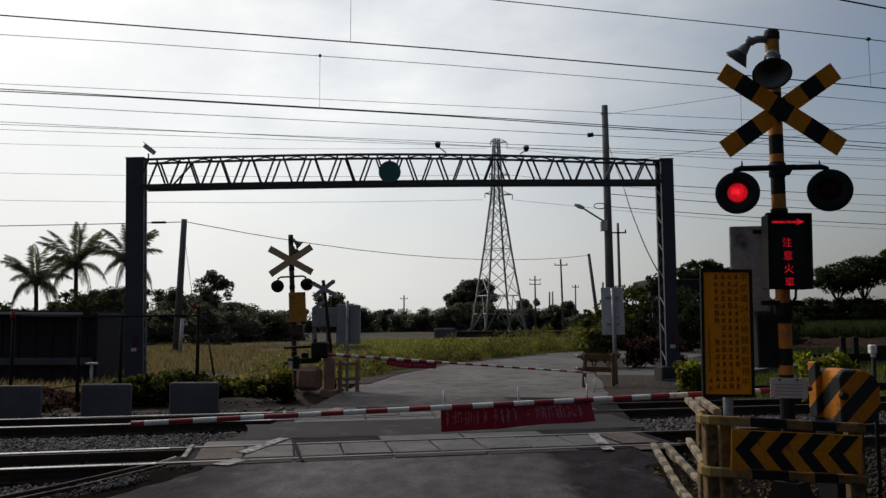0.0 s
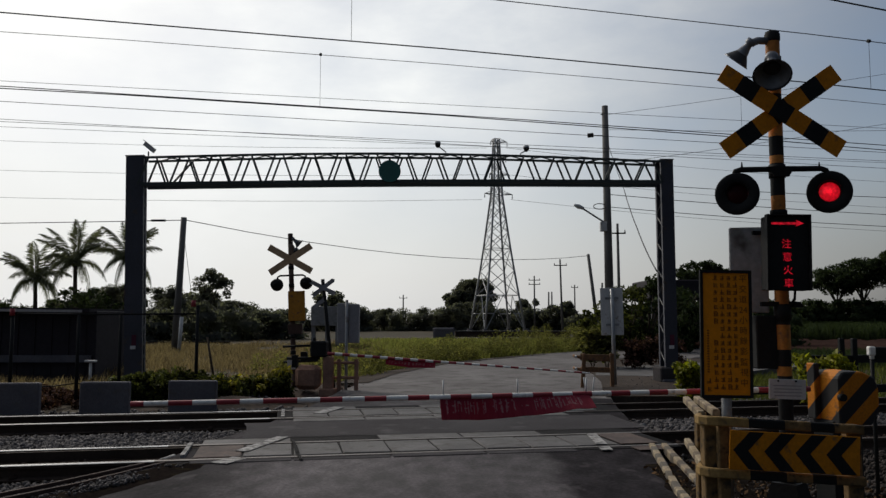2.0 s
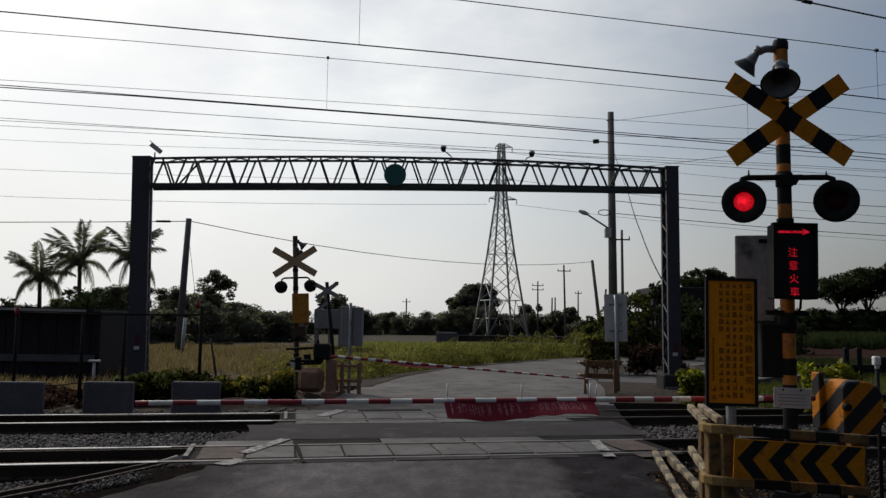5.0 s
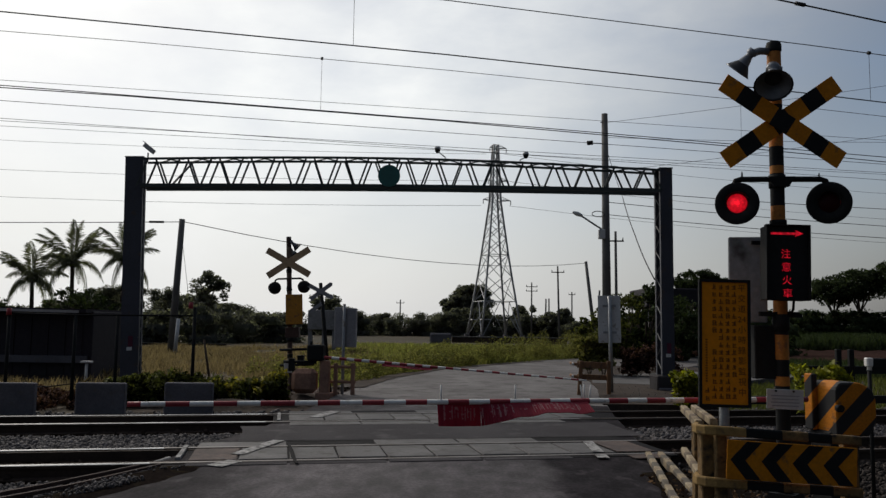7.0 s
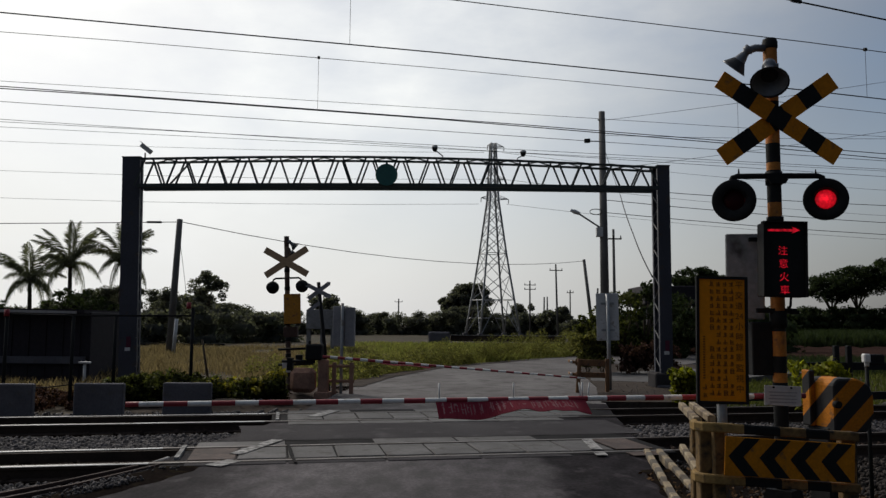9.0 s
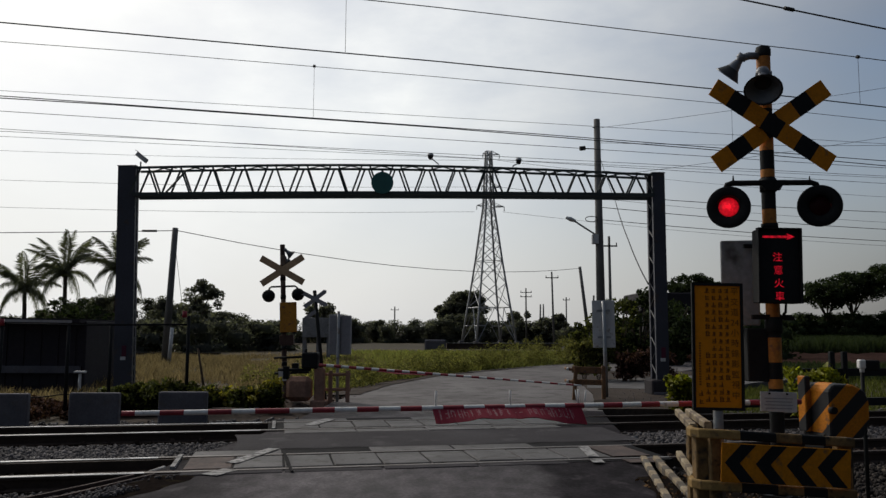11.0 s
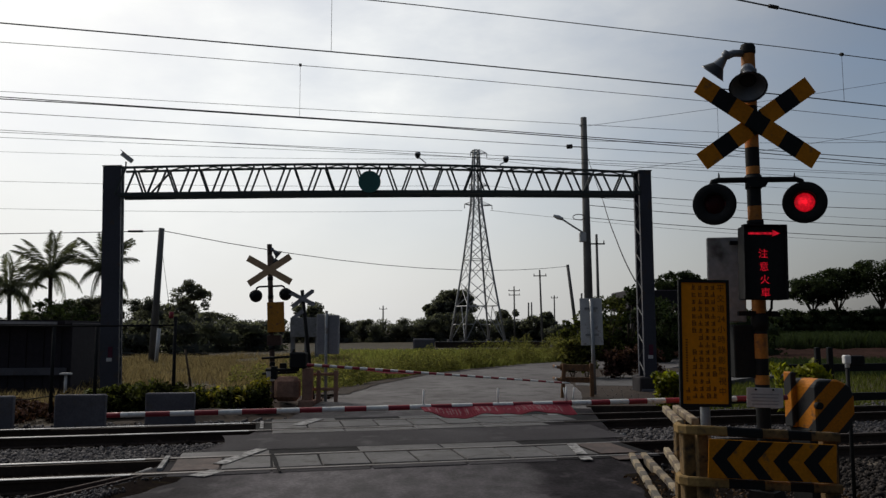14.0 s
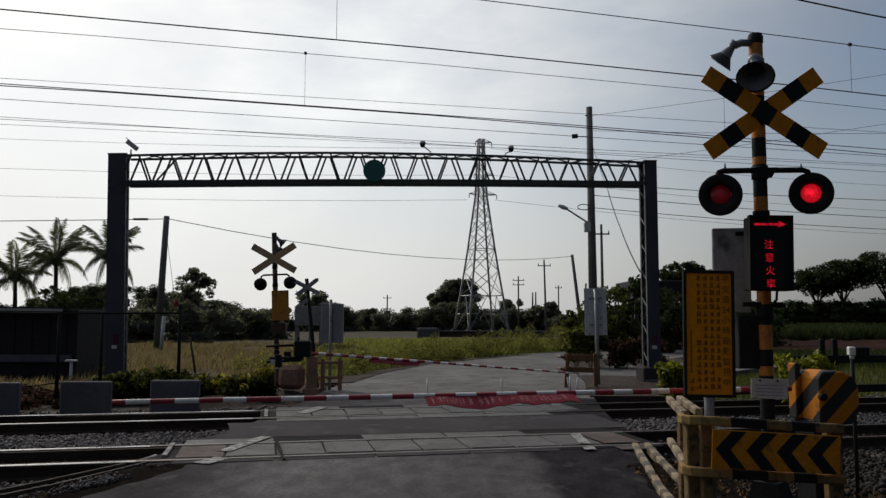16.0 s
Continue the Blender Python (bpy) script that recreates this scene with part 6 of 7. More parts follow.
def poles():
    s = utility_pole(6.45, 31, 9.96, 0.19, 0.12, (-0.06, 0), label="tall grey concrete pole with a street lamp arm")
    bm = bmesh.new()
    tube(bm, [(-0.1, 0, 5.5), (-0.5, -0.4, 5.65), (-1.2, -0.9, 5.98)], 0.035)
    arm = part("lamp_arm", bm, M["galv"], s)
    bm = bmesh.new()
    lathe(bm, [(0.0, 0.22), (0.05, 0.2), (0.09, 0.0), (0.06, -0.22), (0.0, -0.24)], n=12)
    part("lamp_head", bm, M["head"], arm, "pale oval street lamp head", m=pose(-1.33, -0.98, 6.02, 0, -75, 25))
    bm = bmesh.new()
    box(bm, (-0.22, -0.1, 5.35), (0.26, 0.2, 0.38), bevel=0.02)
    part("switch_box", bm, M["plate"], s)
    for z, x in ((9.0, -0.55), (9.85, -0.2), (6.95, -0.25)):
        bm = bmesh.new()
        rod(bm, (-0.05, 0, z), (x, -0.05, z), 0.022, n=6)
        rod(bm, (x - 0.22 if z == 9.0 else x, -0.05, z), (x, -0.05, z + 0.02), 0.09 if z == 9.0 else 0.05, n=8)
        part("insulator", bm, M["black"], s)
    bm = bmesh.new()
    tube(bm, [(-0.36 + 0.24 * math.cos(a), -0.12, 6.15 + 0.11 * math.sin(a)) for a in np.linspace(0.4, 2 * math.pi, 15)], 0.018, n=5)
    part("cable_coil", bm, M["wire"], s)
    utility_pole(-14.25, 42, 6.90, 0.20, 0.15, (0.28, 0))
    bm = bmesh.new()
    rod(bm, (0, 0, 0), (0.1, 0, 1.8), 0.10, n=8)
    tagged(part("stay_post", bm, M["plate"], m=pose(-13.9, 41.6, -0.2)), "short pale stay post beside the pole", "post")
    utility_pole(13.2, 60, 8.75, 0.13, 0.09, (-0.05, 0), ((8.0, 1.2),), "dark field pole with cross arms")
    utility_pole(14.5, 75, 7.65, 0.18, 0.14, (-0.9, 0), (), "leaning dark field pole")
    utility_pole(13.3, 90, 8.3, 0.13, 0.09, (-0.2, 0), ((7.6, 1.5),), "dark field pole with cross arms")
    utility_pole(12.4, 110, 7.5, 0.13, 0.09, (0, 0), ((6.9, 1.6), (6.3, 1.6)), "dark field pole with cross arms")
    utility_pole(19.3, 118, 6.6, 0.12, 0.09, (0, 0), ((6.2, 1.0),), "dark field pole with cross arms")
    utility_pole(15.6, 120, 5.6, 0.14, 0.11, (0.1, 0), (), "short dark field pole")
    utility_pole(20.5, 105, 6.3, 0.15, 0.12, (0.35, 0), (), "leaning dark field pole")
    utility_pole(17.5, 130, 6.0, 0.15, 0.11, (0, 0), (), "short dark field pole")
    utility_pole(-7.4, 140, 5.8, 0.14, 0.11, (0, 0), ((5.2, 1.4),), "dark field pole with cross arms")


def steel_tower():
    s = thing("transmission_tower", pose(6.95, 106, -0.2, 0, 0, 18), "tall grey lattice steel transmission tower", "transmission tower")
    k = 0.706

    def half(z):
        return k * (4.05 - 1.88 * (z / 14.0) if z < 14 else 2.17 - 1.32 * (z - 14) / 12 if z < 26 else 0.85 - 0.42 * (z - 26) / 11)

    levels = [0, 6.87, 11.5, 15.7, 18.8, 21.3, 23.8, 26, 28.2, 30.4, 32.6, 34.8, 37]
    corners = ((-1, -1), (1, -1), (1, 1), (-1, 1))
    for sx, sy in corners:
        bm = bmesh.new()
        tube(bm, [(sx * half(z), sy * half(z), z * k) for z in levels], 0.145, n=4)
        part("leg", bm, M["lattice"], s)
        bm = bmesh.new()
        box(bm, (sx * half(0), sy * half(0), 0.15), (0.6, 0.6, 0.5), bevel=0.04)
        part("footing", bm, M["concrete"], s)
    bm = bmesh.new()
    rod(bm, (0, 0, -0.5), (0, 0, 0.5), 0.05, n=4)
    bars = []

    def bar(a, b):
        d = b - a
        m = Matrix.Translation((a + b) / 2) @ d.to_track_quat("Z", "Y").to_matrix().to_4x4() @ Matrix.Diagonal((1, 1, d.length, 1))
        bars.append(again(bars[0], m, s) if bars else part("brace", bm, M["lattice"], s, m=m))

    for i, (a, b) in enumerate(zip(levels, levels[1:])):
        for (sx, sy), (tx, ty) in zip(corners, corners[1:] + corners[:1]):
            pa, pb = Vector((sx * half(a), sy * half(a), a * k)), Vector((tx * half(a), ty * half(a), a * k))
            qa, qb = Vector((sx * half(b), sy * half(b), b * k)), Vector((tx * half(b), ty * half(b), b * k))
            if i == 0:
                mid = (qa + qb) / 2
                for foot, side in ((pa, qa), (pb, qb)):
                    bar(foot, mid)
                    bar(foot.lerp(side, 0.5), foot.lerp(mid, 0.5))
            else:
                bar(pa, qb)
                bar(pb, qa)
            if i in (0, 2, 6, 11):
                bar(qa, qb)
    for z, reaches in ((26.2 * k, (1.7, 2.3)), (30.0 * k, (1.0, 1.9)), (33.3 * k, (1.0, 1.4)), (36.4 * k, (0.8, 1.6))):
        for side, reach in zip((-1, 1), reaches):
            w = half(z / k)
            tip = (side * reach, 0, z + 0.1)
            bm = bmesh.new()
            for y in (-w, w):
                rod(bm, (side * w, y, z), tip, 0.05, n=4)
                rod(bm, (side * w, y, z + 0.5), tip, 0.035, n=4)
            arm = part("cross_arm", bm, M["lattice"], s)
            bm = bmesh.new()
            rod(bm, tip, (tip[0], tip[1], z - 0.5), 0.06, n=6)
            part("insulator_string", bm, M["lattice"], arm)


roadside()
poles()
steel_tower()
overhead()


# ---- plants ----
def leaves(centres, radii, per, size, rng, flat=0.5, shell=0.55):
    """Corners, faces and rounded shading directions of many small leaves that fill clumps."""
    c = np.repeat(centres, per, 0)
    r = np.repeat(radii, per, 0)
    n = len(c)
    d = rng.normal(size=(n, 3))
    d /= np.linalg.norm(d, axis=1)[:, None]
    p = c + d * r * (rng.uniform(shell ** 3, 1.0, (n, 1)) ** (1 / 3)) * rng.uniform(0.8, 1.1, (n, 1))
    a = rng.normal(size=(n, 3))
    a /= np.linalg.norm(a, axis=1)[:, None]
    b = np.cross(a, rng.normal(size=(n, 3)))
    b /= np.linalg.norm(b, axis=1)[:, None]
    s = size * rng.uniform(0.6, 1.4, (n, 1))
    v = np.stack([p - a * s, p + b * s * flat, p + a * s, p - b * s * flat], 1)
    f = (np.arange(n) * 4)[:, None] + np.arange(4)
    bend = d + rng.normal(0, 0.35, (n, 3)) + np.array([0, 0, 0.35])
    bend /= np.linalg.norm(bend, axis=1)[:, None]
    return v.reshape(-1, 3), f, np.repeat(bend, 4, 0)


def tree(x, y, height, spread, seed, name="tree", label="dark leafy field tree", crown_from=0.35, clumps=26, per=60, leaf=0.16, lean=0.0, umbrella=False, material="leaf", group="field trees"):
    rng = np.random.default_rng(seed)
    s = thing(name, pose(x, y, -0.25), label, "tree", group)
    bm = bmesh.new()
    fork = Vector((lean * 0.5, 0, height * (crown_from + 0.1 if crown_from < 0.5 else 0.40)))
    tube(bm, [(0, 0, 0), (lean * 0.2, 0.02, height * 0.15), tuple(fork)], 0.035 * height * 0.55, n=8)
    for i in range(7):
        t = 2 * math.pi * i / 7 + rng.uniform(-0.3, 0.3)
        out = spread * rng.uniform(0.35, 0.8)
        tip = Vector((lean + out * math.cos(t), out * math.sin(t), height * rng.uniform(0.72, 0.92)))
        mid = fork.lerp(tip, 0.5) + Vector((rng.uniform(-0.2, 0.2), rng.uniform(-0.2, 0.2), 0.06 * height))
        rod(bm, fork, mid, 0.012 * height, 0.008 * height, n=6)
        rod(bm, mid, tip, 0.008 * height, 0.003 * height, n=5)
    part("trunk", bm, M["bark"], s)
    t = rng.uniform(0, 2 * math.pi, clumps)
    rad = spread * np.sqrt(rng.uniform(0.02, 1, clumps))
    low = 0.72 if umbrella else crown_from
    z = height * rng.uniform(low, 0.95, clumps)
    if not umbrella:
        rad *= np.clip(1.15 - np.abs(z / height - (0.62 if crown_from < 0.5 else 0.72)) * (1.6 if crown_from < 0.5 else 2.4), 0.3, 1)
    else:
        z = height * (0.95 - 0.13 * (rad / spread) ** 2 - rng.uniform(0, 0.10, clumps))
    centres = np.stack([lean + rad * np.cos(t), rad * np.sin(t), z], 1)
    k = spread * (0.30 if umbrella else 0.34 if crown_from < 0.5 else 0.27)
    radii = np.stack([rng.uniform(0.6, 1.2, clumps) * k, rng.uniform(0.6, 1.2, clumps) * k, rng.uniform(0.4, 0.8, clumps) * k * (0.38 if umbrella else 1)], 1)
    v, f, shade = leaves(centres, radii, per, leaf, rng)
    ob = raw("crown", v, f, M[material], shade)
    ob.parent = s


def palm(x, y, height, seed):
    rng = np.random.default_rng(seed)
    s = thing("coconut_palm", pose(x, y, -0.25), "tall coconut palm with drooping feathered fronds", "palm tree", "coconut palms")
    bm = bmesh.new()
    bend = rng.uniform(-0.2, 0.2)
    pts = [(bend * (f ** 2), 0, height * f) for f in np.linspace(0, 1, 9)]
    for i, (a, b) in enumerate(zip(pts, pts[1:])):
        rod(bm, a, b, 0.19 - 0.008 * i, 0.185 - 0.008 * i, n=9)
    part("trunk", bm, M["bark"], s)
    top = Vector(pts[-1])

    def frond_mesh(length, droop, seed2):
        r2 = np.random.default_rng(seed2)
        n = 46
        f = np.linspace(0, 1, n)
        mx = length * (f - 0.18 * droop * f ** 3)
        mz = length * (0.38 * f - droop * 0.95 * f ** 2.2)
        vs, fs = [], []
        for i in range(2, n):
            tx, tz = mx[i] - mx[i - 1], mz[i] - mz[i - 1]
            l = math.hypot(tx, tz)
            tx, tz = tx / l, tz / l
            ln = length * 0.27 * math.sin(math.pi * min(1, 0.14 + 0.80 * f[i])) * r2.uniform(0.75, 1.15)
            for side in (-1, 1):
                base = np.array([mx[i], 0, mz[i]])
                hang = r2.uniform(0.25, 0.6) + 0.45 * droop
                end = base + np.array([tx * 0.45 * ln, side * ln * (0.80 - 0.45 * droop), tz * 0.45 * ln - ln * hang])
                mid = (base + end) / 2 + np.array([0, 0, 0.08 * ln])
                w = np.array([tx, 0, tz]) * 0.036
                k = len(vs)
                vs += [base - w, mid - w, end, mid + w]
                fs.append((k, k + 1, k + 2, k + 3))
        for i in range(n - 1):
            k = len(vs)
            r = 0.045 * (1 - f[i]) + 0.01
            vs += [(mx[i], -r, mz[i]), (mx[i], r, mz[i] + 0.01), (mx[i + 1], r, mz[i + 1] + 0.01), (mx[i + 1], -r, mz[i + 1])]
            fs.append((k, k + 1, k + 2, k + 3))
        return vs, fs

    kinds = []
    for k in range(4):
        v, f = frond_mesh(rng.uniform(2.8, 3.35), 0.42 + 0.18 * k, seed * 10 + k)
        ob = raw("frond", v, f, M["palm"])
        kinds.append(ob)
    used = set()
    for i in range(24):
        k = i % 4
        turn = i * 137.5 + rng.uniform(-15, 15)
        tilt = (-rng.uniform(30, 65), -rng.uniform(12, 45), -rng.uniform(-5, 25), rng.uniform(-8, 25))[k]
        m = Matrix.Translation(top) @ pose(0, 0, 0, 0, 0, turn) @ pose(0, 0, 0, 0, tilt, 0)
        if i > 20:
            k, tilt = 0, -rng.uniform(70, 92)
            m = Matrix.Translation(top) @ pose(0, 0, 0, 0, 0, turn) @ pose(0, 0, 0, 0, tilt, 0)
        if k in used:
            again(kinds[k], m, s)
        else:
            used.add(k)
            kinds[k].parent = s
            kinds[k].matrix_basis = m
    bm = bmesh.new()
    bmesh.ops.create_icosphere(bm, subdivisions=1, radius=0.13)
    nut = None
    for i in range(7):
        m = Matrix.Translation(top + Vector((0.22 * math.cos(i * 0.9), 0.22 * math.sin(i * 0.9), -0.22 - 0.06 * (i % 2))))
        nut = again(nut, m, s) if nut else part("coconut", bm, M["hedge"], s, m=m)


def wood(name, line, seed, leaf=0.27, per=120, material="hazeleaf", label="dark belt of far trees along the fields", density=1.3):
    """A belt of far trees as one mass: many leafy clumps under an uneven top line."""
    rng = np.random.default_rng(seed)
    cs, rs = [], []
    for (x0, y0, h0), (x1, y1, h1) in zip(line, line[1:]):
        k = max(2, int(math.hypot(x1 - x0, y1 - y0) * density))
        for i in range(k):
            f = (i + rng.uniform(0, 1)) / k
            h = (h0 + (h1 - h0) * f) * rng.uniform(0.82, 1.06)
            x, y = x0 + (x1 - x0) * f, y0 + (y1 - y0) * f + rng.uniform(-4, 4)
            for z in np.arange(0.15, max(h, 1.0), 0.9):
                r = rng.uniform(0.8, 1.5) * (1.0 if z < h - 1.2 else 0.75)
                cs.append((x + rng.uniform(-0.8, 0.8), y + rng.uniform(-1, 1), min(z, h - 0.5 * r)))
                rs.append((r * 1.3, r * 1.3, r * 0.75))
    v, f, shade = leaves(np.array(cs), np.array(rs), per, leaf, rng)
    # a dense heart in every clump
    cube = np.array([(x, y, z) for x in (-1, 1) for y in (-1, 1) for z in (-1, 1)]) / 3 ** 0.5
    sides = np.array([(0, 1, 3, 2), (4, 6, 7, 5), (0, 4, 5, 1), (2, 3, 7, 6), (0, 2, 6, 4), (1, 5, 7, 3)])
    heart = np.array(cs)[:, None] + cube[None] * np.array(rs)[:, None] * 0.72 * rng.uniform(0.8, 1.1, (len(cs), 8, 1))
    f = np.concatenate([f, len(v) + (sides[None] + (np.arange(len(cs)) * 8)[:, None, None]).reshape(-1, 4)])
    v, shade = np.concatenate([v, heart.reshape(-1, 3)]), np.concatenate([shade, np.tile(cube, (len(cs), 1))])
    v[:, 2] -= 0.2
    tagged(raw(name, v, f, M[material], shade), label, "woodland", kind="stuff")


def blades(name, n, where, height, width, material, label, seed, lean=0.5):
    """Upright blades of grass strewn where the test allows."""
    rng = np.random.default_rng(seed)
    x, y, scale = where(rng, n)
    n = len(x)
    h = height * rng.uniform(0.45, 1.25, n) * scale
    a = rng.uniform(0, 2 * math.pi, n)
    wx, wy = np.cos(a) * width, np.sin(a) * width
    bx, by = rng.normal(0, lean, n) * h * 0.6, rng.normal(0, lean, n) * h * 0.6
    z = np.full(n, -0.22)
    v = np.stack([np.stack([x - wx, y - wy, z], 1), np.stack([x + wx, y + wy, z], 1),
                  np.stack([x + wx * 0.6 + bx * 0.4, y + wy * 0.6 + by * 0.4, z + h * 0.6], 1), np.stack([x + bx, y + by, z + h], 1),
                  np.stack([x - wx * 0.6 + bx * 0.4, y - wy * 0.6 + by * 0.4, z + h * 0.6], 1)], 1)
    f = (np.arange(n) * 5)[:, None] + np.arange(5)
    tagged(raw(name, v.reshape(-1, 3), f, M[material]), label, "grass", kind="stuff")


def road_left(y):
    return np.interp(y, [14, 18, 22, 27, 32, 38, 46], [-2.6, -2.1, -1.5, 0.0, 3.0, 7.2, 14.0])


def plants():
    for x, y, h, seed in ((-31.0, 60, 4.85, 11), (-27.1, 58, 5.95, 12), (-23.65, 58.5, 6.15, 13)):
        palm(x, y, h, seed)
    tree(-20.8, 70, 6.2, 1.75, 21, label="slim leafy tree standing above the far belt", clumps=70, per=110, leaf=0.12, crown_from=0.22, material="hazeleaf")
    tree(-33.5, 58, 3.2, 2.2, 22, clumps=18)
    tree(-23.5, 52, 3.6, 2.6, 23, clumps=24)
    tree(2.4, 122, 6.4, 2.4, 24, label="broad dark tree beside the steel tower", leaf=0.20, per=190, clumps=115, crown_from=0.10, material="hazeleaf")
    tree(4.6, 123, 7.7, 3.0, 25, label="broad dark tree beside the steel tower", leaf=0.20, per=190, clumps=115, crown_from=0.10, material="hazeleaf")
    tree(12.0, 118, 4.6, 2.4, 26, leaf=0.22, per=130, clumps=34, crown_from=0.10, material="hazeleaf")
    tree(15.8, 112, 4.4, 2.2, 27, leaf=0.22, per=130, clumps=34, crown_from=0.10, material="hazeleaf")
    tree(-16.5, 112, 5.6, 2.8, 28, leaf=0.22, per=130, clumps=34, crown_from=0.10, material="hazeleaf")
    # dark trees behind the right end of the gantry
    for i, (x, y, h, w) in enumerate(((8.7, 38, 3.4, 1.5), (9.9, 38.5, 3.9, 1.4), (10.6, 36, 3.2, 1.4), (7.6, 39, 2.2, 1.0), (11.8, 40, 3.3, 1.6), (12.9, 41, 3.0, 1.6))):
        tree(x, y, h, w, 31 + i, label="dark roadside tree beside the gantry", crown_from=0.10, clumps=26, per=80, leaf=0.10, material="hedge" if i in (0, 3) else "leaf")
    # flat-topped trees on the right
    for i, (x, y, h, w) in enumerate(((49.4, 100, 8.6, 3.0), (53.2, 101, 9.6, 3.4), (57.8, 99, 10.6, 4.0), (63.5, 101, 10.6, 3.8), (68.5, 100, 9.6, 3.4), (30.5, 95, 8.8, 3.0), (33.5, 97, 8.4, 2.4))):
        tree(x, y, h, w, 41 + i, label="tall field tree with bare forked trunk and broken crown", crown_from=0.60, clumps=64, per=150, leaf=0.15)
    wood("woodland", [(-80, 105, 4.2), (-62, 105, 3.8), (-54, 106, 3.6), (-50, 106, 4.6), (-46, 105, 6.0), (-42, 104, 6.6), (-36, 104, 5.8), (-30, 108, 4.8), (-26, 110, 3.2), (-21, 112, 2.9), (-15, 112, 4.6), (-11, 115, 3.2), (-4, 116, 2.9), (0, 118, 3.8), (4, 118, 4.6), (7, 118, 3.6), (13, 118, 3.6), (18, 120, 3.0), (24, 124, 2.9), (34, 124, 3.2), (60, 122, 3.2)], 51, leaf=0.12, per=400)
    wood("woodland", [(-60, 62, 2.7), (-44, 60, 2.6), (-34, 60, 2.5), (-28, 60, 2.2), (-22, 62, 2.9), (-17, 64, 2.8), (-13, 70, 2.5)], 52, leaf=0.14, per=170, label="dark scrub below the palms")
    wood("woodland", [(10, 46, 2.4), (14, 50, 3.0), (17, 50, 3.0), (21, 52, 2.2)], 53, leaf=0.13, per=160, material="leaf", label="dark scrub beside the road")
    wood("woodland", [(26, 98, 3.6), (36, 100, 4.2), (44, 101, 4.2), (50, 101, 4.0), (58, 100, 4.4), (70, 100, 4.6), (90, 100, 4.6)], 55, leaf=0.15, per=120, material="leaf", density=3.0, label="dark scrub under the tall field trees")
    g = np.random.default_rng(54)
    n = 230
    hx = g.uniform(-6.5, -3.15, n)
    hc = np.stack([hx, 15.95 + 0.12 * (hx + 5) + g.normal(0, 0.18, n), -0.15 + g.uniform(0.05, 1, n) * (0.46 + 0.07 * np.sin(hx * 2.1))], 1)
    v, f, shade = leaves(hc, np.full((n, 3), 0.17) * g.uniform(0.6, 1.2, (n, 1)), 110, 0.042, g)
    tagged(raw("hedge", v, f, M["hedge"], shade), "low dark hedge along the wire fence", "hedge", kind="stuff")
    n = 170
    hx = g.uniform(-10.5, -6.3, n)
    hc = np.stack([hx, 15.6 + g.normal(0, 0.5, n), -0.18 + g.uniform(0.05, 1, n) * 0.24], 1)
    v, f, shade = leaves(hc, np.full((n, 3), 0.15) * g.uniform(0.6, 1.2, (n, 1)), 70, 0.04, g)
    tagged(raw("scrub", v, f, M["withered"], shade), "low withered brown scrub beside the hut", "scrub", kind="stuff")

    def shrub(x, y, z, r, count, seed, label, leaf="shrub"):
        g = np.random.default_rng(seed)
        s = thing("shrub", pose(x, y, -0.2), label, "shrub", "yellow-green shrubs")
        for i in range(5):
            t = i * 1.3
            bm = bmesh.new()
            rod(bm, (0, 0, 0), (r * 0.6 * math.cos(t), r * 0.6 * math.sin(t), z * 0.9), 0.012, 0.005, n=5)
            part("stem", bm, M["bark"], s)
        c = np.stack([g.normal(0, r * 0.5, count), g.normal(0, r * 0.4, count), g.uniform(0.35, 1.0, count) * z], 1)
        v, f, shade = leaves(c, np.full((count, 3), 0.12) * g.uniform(0.6, 1.4, (count, 1)), 34, 0.052, g)
        raw("foliage", v, f, M[leaf], shade).parent = s

    shrub(4.62, 15.0, 0.80, 0.26, 60, 71, "bright yellow-green shrub beside the gantry foot")
    shrub(5.95, 12.4, 1.05, 0.36, 60, 73, "bright yellow-green shrub behind the track fence")
    shrub(4.45, 24.0, 1.35, 0.38, 90, 74, "olive-green bush beside the far guard rail", "weed")
    shrub(5.0, 24.6, 1.5, 0.45, 90, 75, "dark green bush beside the far road", "hedge")
    shrub(5.9, 24.0, 1.0, 0.6, 90, 76, "reddish-brown withered shrub behind the gantry", "withered")
    shrub(7.0, 25.5, 1.1, 0.7, 90, 77, "reddish-brown withered shrub behind the gantry", "withered")
    for i, (x, y, z) in enumerate(((-5.0, 15.7, 0.6), (-3.85, 15.9, 0.62), (-4.4, 15.8, 0.5), (-3.45, 16.1, 0.7), (-6.4, 15.3, 0.4))):
        shrub(x, y, z * 0.9, 0.42, 7, 80 + i, "dull yellow-flowered shrub in the low hedge", "flower")

    def dry(g, n):
        x, y = g.uniform(-24, 0.5, n), g.uniform(17.5, 50, n)
        ok = (x < np.minimum(road_left(y) - 0.5, -0.10 * y + g.normal(0, 1.2, n))) & (x > -4 - y * 0.5)
        x, y = x[ok], y[ok]
        patch = np.array([noise.noise((a * 0.35, b * 0.25, 0)) for a, b in zip(x, y)])
        keep = patch > -0.25
        return x[keep], y[keep], (0.75 + 0.6 * np.clip(patch[keep], -0.2, 0.7))

    blades("dry_grass", 66000, dry, 0.40, 0.014, "drygrass", "tall dry straw-coloured grass in the field", 91)

